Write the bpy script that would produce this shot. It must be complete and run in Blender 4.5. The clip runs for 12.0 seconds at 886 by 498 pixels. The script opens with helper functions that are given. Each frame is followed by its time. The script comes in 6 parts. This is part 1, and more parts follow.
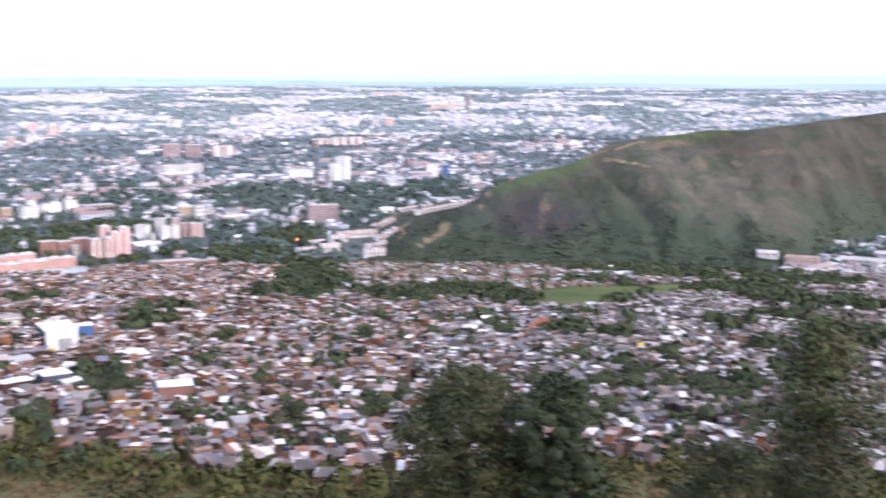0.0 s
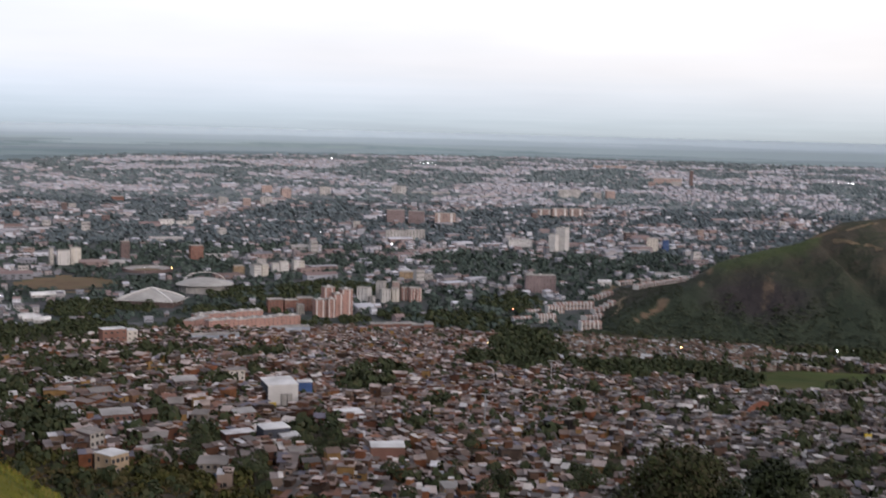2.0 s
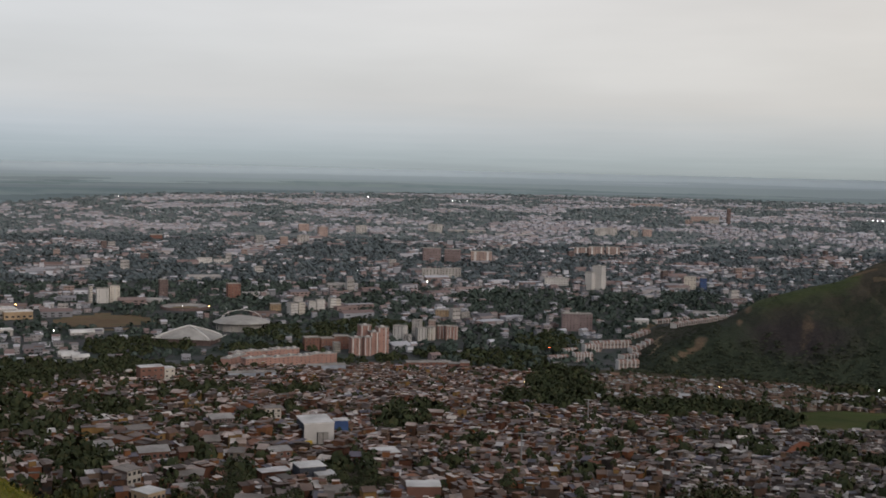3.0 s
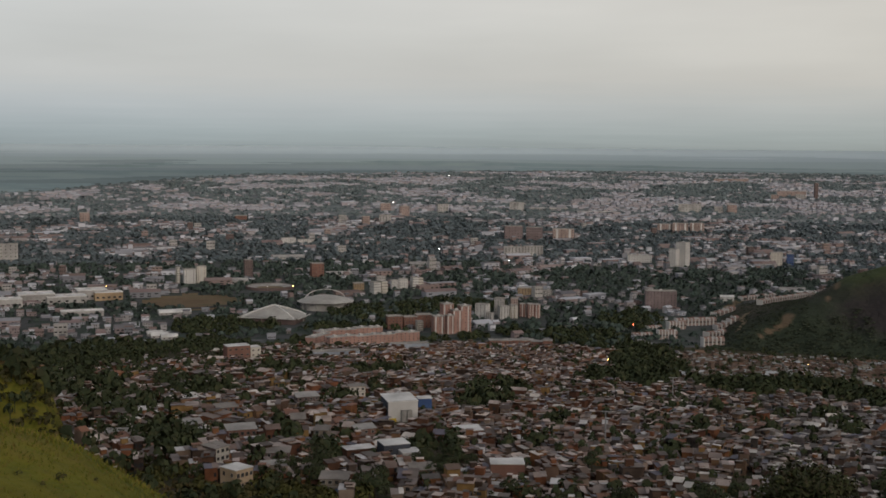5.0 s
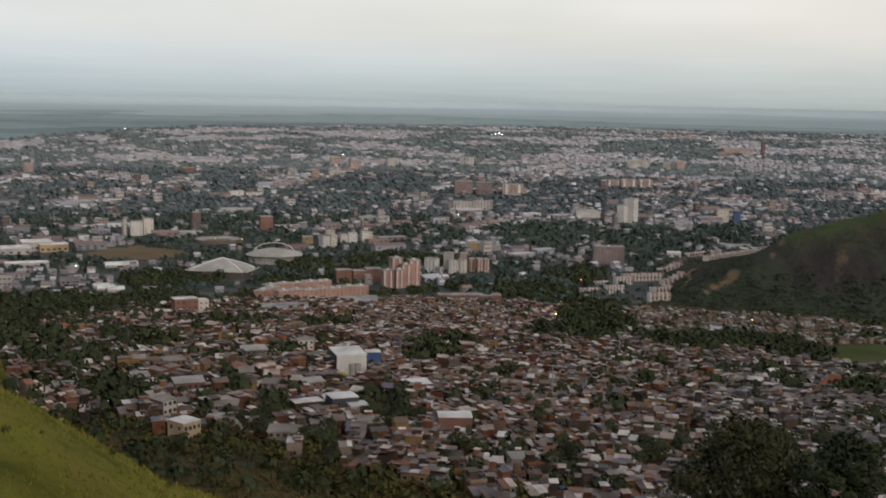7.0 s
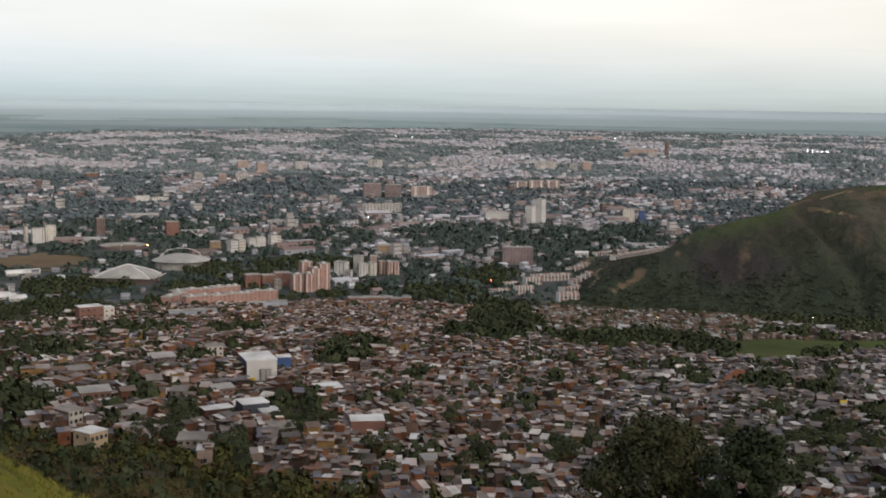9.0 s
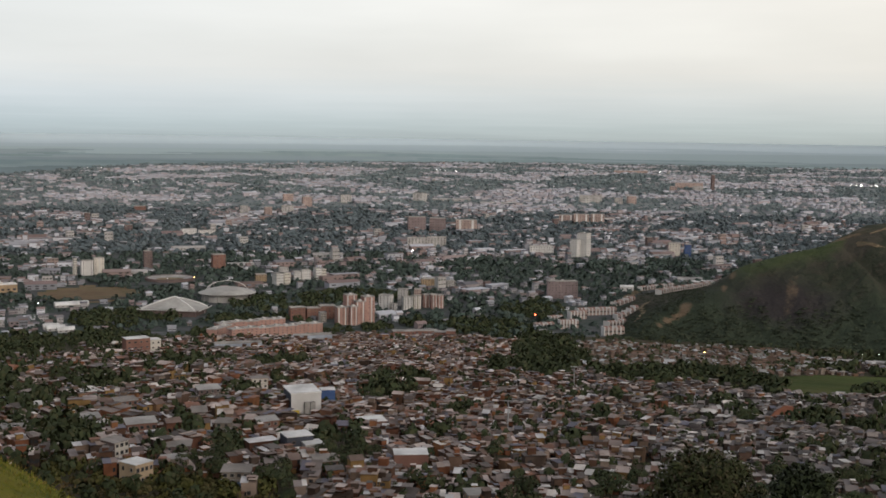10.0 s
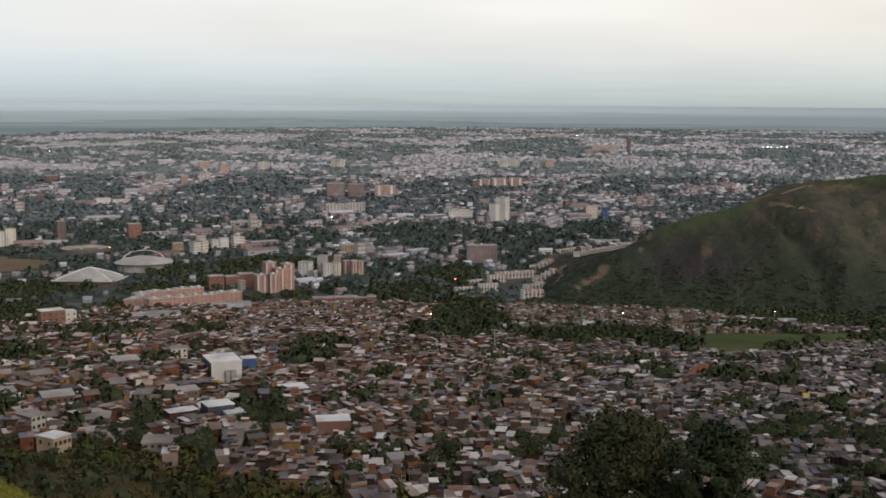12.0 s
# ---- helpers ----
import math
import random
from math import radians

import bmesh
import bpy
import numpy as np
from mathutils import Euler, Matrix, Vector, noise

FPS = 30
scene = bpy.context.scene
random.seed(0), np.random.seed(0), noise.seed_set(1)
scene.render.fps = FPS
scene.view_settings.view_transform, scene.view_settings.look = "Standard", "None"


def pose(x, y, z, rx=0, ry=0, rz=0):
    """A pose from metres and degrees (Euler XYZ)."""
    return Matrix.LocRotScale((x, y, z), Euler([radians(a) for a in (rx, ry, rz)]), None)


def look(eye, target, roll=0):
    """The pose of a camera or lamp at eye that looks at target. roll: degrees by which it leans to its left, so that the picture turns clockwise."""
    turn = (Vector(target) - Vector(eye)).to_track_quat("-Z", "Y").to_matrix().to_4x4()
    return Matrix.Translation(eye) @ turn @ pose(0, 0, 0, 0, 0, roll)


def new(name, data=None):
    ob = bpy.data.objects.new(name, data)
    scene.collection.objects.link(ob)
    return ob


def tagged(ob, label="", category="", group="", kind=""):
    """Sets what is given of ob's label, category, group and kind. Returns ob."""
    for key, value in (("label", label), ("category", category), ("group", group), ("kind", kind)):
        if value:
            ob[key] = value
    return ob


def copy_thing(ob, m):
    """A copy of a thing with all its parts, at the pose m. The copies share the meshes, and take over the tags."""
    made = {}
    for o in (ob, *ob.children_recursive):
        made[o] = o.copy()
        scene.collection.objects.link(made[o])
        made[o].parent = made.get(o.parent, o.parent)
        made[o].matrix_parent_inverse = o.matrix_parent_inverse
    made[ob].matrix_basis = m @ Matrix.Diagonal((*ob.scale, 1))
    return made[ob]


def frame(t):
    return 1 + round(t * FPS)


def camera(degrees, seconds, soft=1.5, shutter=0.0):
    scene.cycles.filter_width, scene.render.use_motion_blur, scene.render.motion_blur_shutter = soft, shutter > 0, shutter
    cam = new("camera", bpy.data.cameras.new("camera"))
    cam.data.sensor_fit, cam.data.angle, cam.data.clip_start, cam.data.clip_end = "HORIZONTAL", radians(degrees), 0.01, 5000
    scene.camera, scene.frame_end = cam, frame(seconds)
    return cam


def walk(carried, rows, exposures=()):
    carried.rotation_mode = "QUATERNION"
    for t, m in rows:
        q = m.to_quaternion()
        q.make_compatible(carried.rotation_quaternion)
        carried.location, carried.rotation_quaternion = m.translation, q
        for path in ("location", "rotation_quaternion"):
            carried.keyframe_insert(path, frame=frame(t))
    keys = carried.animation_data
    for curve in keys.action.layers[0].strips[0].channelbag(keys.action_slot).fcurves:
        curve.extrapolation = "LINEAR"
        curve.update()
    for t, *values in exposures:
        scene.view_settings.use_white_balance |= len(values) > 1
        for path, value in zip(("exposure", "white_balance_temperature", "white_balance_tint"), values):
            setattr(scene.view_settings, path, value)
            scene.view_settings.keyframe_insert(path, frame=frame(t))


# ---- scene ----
# A hillside viewpoint over a valley city at dusk. The viewer stands at the origin, 190 m above the plain,
# facing +y. Many places are given by bearing (degrees to the right of +y) and distance from there.
EYE = 190.0

cam = camera(40.04, 12.0, soft=1.65, shutter=0.9)
# seconds, tilt, lean, turn
TURNS = [
    (0.0, 81.10, -0.30, -2.22), (0.5, 81.49, -0.44, 1.91), (1.0, 81.98, -0.74, 6.15), (1.5, 82.83, -1.13, 7.16),
    (2.0, 84.27, -1.46, 8.21), (2.5, 85.25, -1.44, 9.12), (2.7, 85.76, -1.28, 9.54), (3.5, 86.10, -1.55, 10.25),
    (4.3, 86.07, -1.88, 11.14), (4.5, 85.41, -1.13, 12.57), (5.0, 84.95, -0.48, 13.70), (5.5, 85.20, -0.54, 12.66),
    (6.0, 84.89, -0.74, 12.13), (6.5, 84.00, -1.00, 12.00), (7.0, 82.83, -1.16, 11.38), (7.5, 82.40, -1.26, 10.11),
    (7.7, 82.26, -1.26, 9.16), (8.5, 82.70, -0.98, 6.85), (9.3, 83.58, -0.72, 7.56), (9.5, 84.14, -0.69, 8.17),
    (10.0, 84.57, -0.83, 9.16), (10.5, 84.23, -0.73, 8.45), (11.0, 83.48, -0.96, 6.74), (11.5, 83.01, -0.86, 5.90),
    (12.0, 82.98, -0.38, 5.30),
]
# seconds, stops, kelvin, tint
EXPOSURES = [(0.0, 2.56, 5500, 22), (0.5, 1.94, 5500, 22), (1.0, 1.5, 5650, 21), (1.5, 1.15, 5900, 19), (2.0, 0.85, 6100, 18), (2.5, 0.52, 6250, 15), (4.4, -0.12, 6500, 12),
             (5.0, 0.05, 6550, 11), (6.0, 0.27, 6550, 11), (6.5, 0.28, 6500, 11), (7.5, 0.73, 6500, 11), (9.5, 0.8, 6450, 11), (10.0, 0.6, 6450, 11), (10.5, 0.55, 6450, 11), (11.0, 0.5, 6450, 11), (12.0, 0.68, 6450, 12)]
walk(cam, [(t, pose(0, 0, EYE, a, b, c)) for t, a, b, c in TURNS], EXPOSURES)

# ---- light: an overcast evening sky, the low sun behind the viewer ----
SUN_ELEVATION, SUN_BEARING = 15.0, 140.0


def sky_world():
    w = bpy.data.worlds.new("evening_sky")
    w.use_nodes = True
    nt = w.node_tree
    nt.nodes.clear()
    out = nt.nodes.new("ShaderNodeOutputWorld")
    bg = nt.nodes.new("ShaderNodeBackground")
    bg2 = nt.nodes.new("ShaderNodeBackground")
    add = nt.nodes.new("ShaderNodeAddShader")
    sky = nt.nodes.new("ShaderNodeTexSky")
    sky.sky_type, sky.sun_disc = "NISHITA", False
    sky.sun_elevation, sky.sun_rotation = radians(SUN_ELEVATION), radians(SUN_BEARING)
    sky.air_density, sky.dust_density = 1.0, 3.0
    tc = nt.nodes.new("ShaderNodeTexCoord")
    sep = nt.nodes.new("ShaderNodeSeparateXYZ")
    ramp = nt.nodes.new("ShaderNodeValToRGB")
    # height above the level line, plus 0.03
    stops = [(0.0, (0.14, 0.168, 0.168)), (0.010, (0.215, 0.25, 0.255)), (0.018, (0.30, 0.348, 0.354)), (0.026, (0.385, 0.445, 0.457)), (0.035, (0.445, 0.512, 0.526)),
             (0.045, (0.52, 0.582, 0.596)), (0.06, (0.60, 0.643, 0.655)), (0.082, (0.68, 0.682, 0.668)), (0.15, (0.75, 0.73, 0.695)), (0.28, (0.72, 0.69, 0.65)), (0.53, (0.34, 0.34, 0.35)), (1.0, (0.23, 0.235, 0.25))]
    el = ramp.color_ramp.elements
    while len(el) < len(stops):
        el.new(0.5)
    for e, (p, c) in zip(el, stops):
        e.position, e.color = p, (*c, 1)
    mp = nt.nodes.new("ShaderNodeMapping")
    mp.inputs["Scale"].default_value = (1.5, 1.5, 9.0)
    ns = nt.nodes.new("ShaderNodeTexNoise")
    ns.inputs["Scale"].default_value, ns.inputs["Detail"].default_value = 2.2, 4.0
    mr = nt.nodes.new("ShaderNodeMapRange")
    mr.inputs["From Min"].default_value, mr.inputs["From Max"].default_value = 0.3, 0.7
    mr.inputs["To Min"].default_value, mr.inputs["To Max"].default_value = 0.93, 1.06
    mul = nt.nodes.new("ShaderNodeVectorMath")
    mul.operation = "SCALE"
    # cooler cloud over the far plain, creamier towards the hill
    side, warm, tint = nt.nodes.new("ShaderNodeMapRange"), nt.nodes.new("ShaderNodeMix"), nt.nodes.new("ShaderNodeVectorMath")
    side.inputs["From Min"].default_value, side.inputs["From Max"].default_value = -0.55, 0.3
    warm.data_type, tint.operation = "RGBA", "MULTIPLY"
    warm.inputs["A"].default_value, warm.inputs["B"].default_value = (0.96, 0.985, 1.02, 1), (1.05, 1.01, 0.95, 1)
    L = nt.links.new
    L(tc.outputs["Generated"], sep.inputs[0])
    L(sep.outputs["X"], side.inputs["Value"])
    L(side.outputs[0], warm.inputs["Factor"])
    L(warm.outputs["Result"], tint.inputs[1])
    # thin streaks of cloud, fields and woodland over the far plain
    flat, streak, off = nt.nodes.new("ShaderNodeMapping"), nt.nodes.new("ShaderNodeTexNoise"), nt.nodes.new("ShaderNodeMapRange")
    flat.inputs["Scale"].default_value = (7.0, 7.0, 230.0)
    streak.inputs["Scale"].default_value, streak.inputs["Detail"].default_value, streak.inputs["Roughness"].default_value = 1.0, 6.0, 0.62
    off.inputs["To Min"].default_value, off.inputs["To Max"].default_value = 0.03 - 0.007, 0.03 + 0.007
    rise, over, up = nt.nodes.new("ShaderNodeMath"), nt.nodes.new("ShaderNodeMath"), nt.nodes.new("ShaderNodeCombineXYZ")
    over.operation, over.inputs[1].default_value = "MAXIMUM", 0.02
    L(tc.outputs["Generated"], flat.inputs["Vector"])
    L(flat.outputs[0], streak.inputs["Vector"])
    L(streak.outputs["Fac"], off.inputs["Value"])
    L(sep.outputs["Z"], rise.inputs[0])
    L(off.outputs[0], rise.inputs[1])
    L(rise.outputs[0], ramp.inputs[0])
    L(sep.outputs["Z"], over.inputs[0])
    L(sep.outputs["X"], up.inputs["X"])
    L(sep.outputs["Y"], up.inputs["Y"])
    L(over.outputs[0], up.inputs["Z"])
    L(up.outputs[0], sky.inputs["Vector"])
    L(tc.outputs["Generated"], mp.inputs["Vector"])
    L(mp.outputs[0], ns.inputs["Vector"])
    L(ns.outputs["Fac"], mr.inputs["Value"])
    L(ramp.outputs[0], mul.inputs[0])
    L(mr.outputs[0], mul.inputs["Scale"])
    L(mul.outputs[0], tint.inputs[0])
    L(tint.outputs[0], bg.inputs["Color"])
    L(sky.outputs[0], bg2.inputs["Color"])
    bg.inputs["Strength"].default_value, bg2.inputs["Strength"].default_value = 0.70, 0.02
    L(bg.outputs[0], add.inputs[0])
    L(bg2.outputs[0], add.inputs[1])
    L(add.outputs[0], out.inputs[0])
    scene.world = w


sky_world()
sun_data = bpy.data.lights.new("sun", "SUN")
sun_data.energy, sun_data.angle, sun_data.color = 1.5, radians(50), (1.0, 0.90, 0.80)
sun = new("sun", sun_data)
_b, _e = radians(SUN_BEARING), radians(SUN_ELEVATION)
sun.matrix_world = look((math.sin(_b) * math.cos(_e) * 300, math.cos(_b) * math.cos(_e) * 300, EYE + math.sin(_e) * 300), (0, 0, EYE))


# ---- materials ----
def material(name, colours, scale=1.0, rough=0.85, bump=0.3, vary="", metal=0.0, stain=0.25, stretch=(1, 1, 1), detail=6.0):
    """colours: a list of base colours, chosen by noise, or by piece or object where vary says so ('island', 'object')."""
    m = bpy.data.materials.new(name)
    m.use_nodes = True
    nt = m.node_tree
    bsdf = nt.nodes["Principled BSDF"]
    L = nt.links.new
    geo = nt.nodes.new("ShaderNodeNewGeometry")
    mp = nt.nodes.new("ShaderNodeMapping")
    mp.inputs["Scale"].default_value = stretch
    L(geo.outputs["Position"], mp.inputs["Vector"])
    ns = nt.nodes.new("ShaderNodeTexNoise")
    ns.inputs["Scale"].default_value, ns.inputs["Detail"].default_value, ns.inputs["Roughness"].default_value = scale, detail, 0.62
    L(mp.outputs[0], ns.inputs["Vector"])
    ramp = nt.nodes.new("ShaderNodeValToRGB")
    el = ramp.color_ramp.elements
    n = len(colours)
    while len(el) < n:
        el.new(0.5)
    for i, c in enumerate(colours):
        el[i].color = (*c, 1)
        if vary:
            el[i].position = i / n
        else:
            el[i].position = 0.3 + 0.4 * i / max(1, n - 1)
    if vary:
        ramp.color_ramp.interpolation = "CONSTANT"
        if vary == "island":
            L(geo.outputs["Random Per Island"], ramp.inputs[0])
        else:
            info = nt.nodes.new("ShaderNodeObjectInfo")
            L(info.outputs["Random"], ramp.inputs[0])
    else:
        L(ns.outputs["Fac"], ramp.inputs[0])
    ns2 = nt.nodes.new("ShaderNodeTexNoise")
    ns2.inputs["Scale"].default_value, ns2.inputs["Detail"].default_value = scale * 0.23, 5.0
    L(mp.outputs[0], ns2.inputs["Vector"])
    mr = nt.nodes.new("ShaderNodeMapRange")
    mr.inputs["From Min"].default_value, mr.inputs["From Max"].default_value = 0.35, 0.7
    mr.inputs["To Min"].default_value, mr.inputs["To Max"].default_value = 1 + stain * 0.4, 1 - stain
    L(ns2.outputs["Fac"], mr.inputs["Value"])
    mul = nt.nodes.new("ShaderNodeVectorMath")
    mul.operation = "SCALE"
    L(ramp.outputs[0], mul.inputs[0])
    L(mr.outputs[0], mul.inputs["Scale"])
    L(mul.outputs[0], bsdf.inputs["Base Color"])
    bsdf.inputs["Roughness"].default_value, bsdf.inputs["Metallic"].default_value = rough, metal
    bsdf.inputs["Specular IOR Level"].default_value = 0.35 if rough < 0.72 else 0.04
    if bump:
        bp = nt.nodes.new("ShaderNodeBump")
        bp.inputs["Strength"].default_value, bp.inputs["Distance"].default_value = bump, 0.4 / scale
        L(ns.outputs["Fac"], bp.inputs["Height"])
        L(bp.outputs[0], bsdf.inputs["Normal"])
    return m


M_EARTH = material("town_earth", [(0.06, 0.05, 0.04), (0.10, 0.08, 0.06), (0.04, 0.05, 0.025), (0.15, 0.12, 0.09)], 0.15)
M_SCRUB = material("scrub_slope", [(0.055, 0.066, 0.024), (0.085, 0.092, 0.032), (0.125, 0.098, 0.045), (0.072, 0.082, 0.03)], 0.12)
M_SPUR = material("meadow_grass", [(0.089, 0.101, 0.017), (0.151, 0.151, 0.025), (0.179, 0.161, 0.029), (0.179, 0.134, 0.038)], 0.3, bump=0.8, stain=0.5)
M_HILL = material("dry_hill_grass", [(0.040, 0.045, 0.033), (0.058, 0.056, 0.044), (0.076, 0.069, 0.054), (0.045, 0.052, 0.036), (0.099, 0.085, 0.064)], 0.022, stain=0.55, bump=0.9)
M_SOIL = material("bare_tan_soil", [(0.15, 0.115, 0.075), (0.21, 0.165, 0.11), (0.09, 0.085, 0.05)], 0.12)


def hill_cover(m):
    """Lays green turf, burnt slope and bare soil over the dry grass, by the ground's own masks."""
    nt = m.node_tree
    L = nt.links.new
    bsdf = nt.nodes["Principled BSDF"]
    now = bsdf.inputs["Base Color"].links[0].from_socket
    geo = nt.nodes.new("ShaderNodeNewGeometry")
    fine = nt.nodes.new("ShaderNodeTexNoise")
    fine.inputs["Scale"].default_value, fine.inputs["Detail"].default_value, fine.inputs["Roughness"].default_value = 0.045, 9.0, 0.78
    L(geo.outputs["Position"], fine.inputs["Vector"])
    for name, lo, hi, width in (("green", (0.036, 0.056, 0.024), (0.090, 0.108, 0.048), 0.45), ("thicket", (0.024, 0.034, 0.025), (0.060, 0.074, 0.050), 0.5), ("burnt", (0.026, 0.024, 0.025), (0.060, 0.054, 0.054), 0.4), ("bare", (0.10, 0.074, 0.050), (0.21, 0.158, 0.108), 0.34)):
        at_ = nt.nodes.new("ShaderNodeAttribute")
        at_.attribute_name = name
        add = nt.nodes.new("ShaderNodeMath")
        add.operation = "ADD"
        L(at_.outputs["Fac"], add.inputs[0])
        L(fine.outputs["Fac"], add.inputs[1])
        mr = nt.nodes.new("ShaderNodeMapRange")
        mr.inputs["From Min"].default_value, mr.inputs["From Max"].default_value = 1.0 - width / 2, 1.0 + width / 2
        L(add.outputs[0], mr.inputs["Value"])
        tone = nt.nodes.new("ShaderNodeMix")
        tone.data_type = "RGBA"
        tone.inputs["A"].default_value, tone.inputs["B"].default_value = (*lo, 1), (*hi, 1)
        L(fine.outputs["Fac"], tone.inputs["Factor"])
        mix = nt.nodes.new("ShaderNodeMix")
        mix.data_type = "RGBA"
        L(mr.outputs[0], mix.inputs["Factor"])
        L(now, mix.inputs["A"])
        L(tone.outputs["Result"], mix.inputs["B"])
        now = mix.outputs["Result"]
    L(now, bsdf.inputs["Base Color"])


hill_cover(M_HILL)
M_FIELD = material("playing_field_grass", [(0.058, 0.084, 0.025), (0.078, 0.102, 0.032), (0.105, 0.105, 0.042)], 0.03, stain=0.35)
M_TRACK = material("dry_brown_field", [(0.15, 0.105, 0.07), (0.19, 0.14, 0.09), (0.11, 0.11, 0.06)], 0.03)
# haze put into the plain's colours: cool for the city, paler and bluer farther
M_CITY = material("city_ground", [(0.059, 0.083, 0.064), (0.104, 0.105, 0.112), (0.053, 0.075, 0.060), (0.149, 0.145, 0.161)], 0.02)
M_CITYFAR = material("hazed_city_ground", [(0.162, 0.197, 0.195), (0.211, 0.227, 0.234), (0.141, 0.178, 0.179)], 0.008, bump=0.0)
M_FARM = material("hazed_farmland", [(0.233, 0.307, 0.316), (0.270, 0.341, 0.346), (0.214, 0.288, 0.303), (0.253, 0.331, 0.342)], 0.002, bump=0.0)
M_FARWOOD = material("hazed_woodland", [(0.206, 0.275, 0.291), (0.230, 0.299, 0.315), (0.255, 0.328, 0.342)], 0.003, bump=0.0)
M_HAZE2 = material("mid_haze_fields", [(0.323, 0.400, 0.431), (0.342, 0.424, 0.455)], 0.0008, bump=0.0)
M_HAZE3 = material("thick_haze_fields", [(0.345, 0.427, 0.473), (0.364, 0.446, 0.495)], 0.0006, bump=0.0)
M_HAZE4 = material("horizon_haze_fields", [(0.370, 0.451, 0.507), (0.387, 0.468, 0.526)], 0.0005, bump=0.0)
M_HAZE1 = material("light_haze_fields", [(0.271, 0.341, 0.365), (0.300, 0.369, 0.394), (0.257, 0.326, 0.347)], 0.0012, bump=0.0)
ROOF_TONES = [(0.188, 0.154, 0.140), (0.352, 0.296, 0.273), (0.085, 0.067, 0.059), (0.530, 0.446, 0.418), (0.150, 0.082, 0.059), (0.226, 0.166, 0.144), (0.104, 0.081, 0.074), (0.205, 0.098, 0.065),
              (0.62, 0.58, 0.545), (0.198, 0.170, 0.167), (0.142, 0.104, 0.087), (0.132, 0.125, 0.159), (0.400, 0.318, 0.273), (0.113, 0.089, 0.081), (0.244, 0.199, 0.183), (0.169, 0.116, 0.096), (0.55, 0.475, 0.44), (0.56, 0.55, 0.555), (0.233, 0.113, 0.073), (0.097, 0.083, 0.076)]
M_ROOFS = material("mixed_roofs", ROOF_TONES, 0.5, rough=0.7, vary="island", stain=0.5)
WALL_TONES = [(0.109, 0.053, 0.036), (0.088, 0.046, 0.033), (0.128, 0.069, 0.047), (0.086, 0.065, 0.054), (0.180, 0.131, 0.101), (0.261, 0.204, 0.169), (0.059, 0.042, 0.034), (0.133, 0.088, 0.067), (0.185, 0.113, 0.068), (0.097, 0.056, 0.039), (0.220, 0.105, 0.054), (0.246, 0.156, 0.068), (0.194, 0.085, 0.048)]
M_WALLS = material("mixed_house_walls", WALL_TONES, 0.7, vary="island", stain=0.45)
M_ROOFSGREY = material("weathered_grey_roofs", [(0.158, 0.141, 0.135), (0.307, 0.274, 0.260), (0.070, 0.061, 0.058), (0.372, 0.346, 0.327), (0.140, 0.093, 0.074), (0.186, 0.163, 0.155), (0.088, 0.076, 0.071), (0.506, 0.491, 0.469), (0.140, 0.128, 0.130), (0.112, 0.091, 0.082), (0.121, 0.121, 0.153), (0.391, 0.335, 0.302), (0.079, 0.068, 0.063), (0.223, 0.200, 0.191), (0.140, 0.102, 0.088), (0.521, 0.502, 0.480), (0.102, 0.093, 0.093), (0.195, 0.107, 0.074)], 0.5, rough=0.7, vary="island", stain=0.5)
M_WALLSGREY = material("bare_block_walls", [(0.109, 0.078, 0.065), (0.124, 0.108, 0.100), (0.081, 0.055, 0.045), (0.161, 0.142, 0.130), (0.208, 0.188, 0.173), (0.095, 0.083, 0.078), (0.142, 0.092, 0.071), (0.061, 0.053, 0.050), (0.133, 0.119, 0.121), (0.266, 0.229, 0.204), (0.171, 0.114, 0.078)], 0.7, vary="island", stain=0.45)
M_TILES = material("orange_tile_roofs", [(0.180, 0.113, 0.083), (0.221, 0.149, 0.113), (0.156, 0.104, 0.078), (0.295, 0.297, 0.294), (0.197, 0.144, 0.118), (0.410, 0.432, 0.451)], 0.5, vary="island", stain=0.4)
M_TILEWALLS = material("peach_house_walls", [(0.223, 0.191, 0.164), (0.171, 0.126, 0.104), (0.276, 0.275, 0.259), (0.144, 0.107, 0.086)], 0.7, vary="island", stain=0.35)
M_ROOF1 = material("house_roofs", ROOF_TONES, 0.8, rough=0.65, vary="object", stain=0.5)
M_WALL1 = material("house_walls", WALL_TONES, 1.0, vary="object", stain=0.45)
# haze tint in the colours: cooler over the city, low-contrast and bluish far off
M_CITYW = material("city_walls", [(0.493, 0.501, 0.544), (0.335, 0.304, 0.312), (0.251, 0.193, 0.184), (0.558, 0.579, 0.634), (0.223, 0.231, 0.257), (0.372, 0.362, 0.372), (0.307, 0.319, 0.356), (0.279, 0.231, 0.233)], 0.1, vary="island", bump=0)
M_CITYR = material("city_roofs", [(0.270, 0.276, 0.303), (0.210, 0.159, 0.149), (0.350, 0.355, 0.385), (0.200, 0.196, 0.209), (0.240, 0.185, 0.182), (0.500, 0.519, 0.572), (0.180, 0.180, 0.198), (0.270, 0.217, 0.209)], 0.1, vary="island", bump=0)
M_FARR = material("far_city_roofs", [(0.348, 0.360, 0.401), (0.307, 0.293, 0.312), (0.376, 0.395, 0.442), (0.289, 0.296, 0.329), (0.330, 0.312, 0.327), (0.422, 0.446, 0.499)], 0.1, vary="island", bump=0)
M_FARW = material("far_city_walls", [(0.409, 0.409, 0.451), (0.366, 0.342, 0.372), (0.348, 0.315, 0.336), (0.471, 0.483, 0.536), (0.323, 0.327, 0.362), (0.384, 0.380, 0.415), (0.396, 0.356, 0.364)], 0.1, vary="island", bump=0)
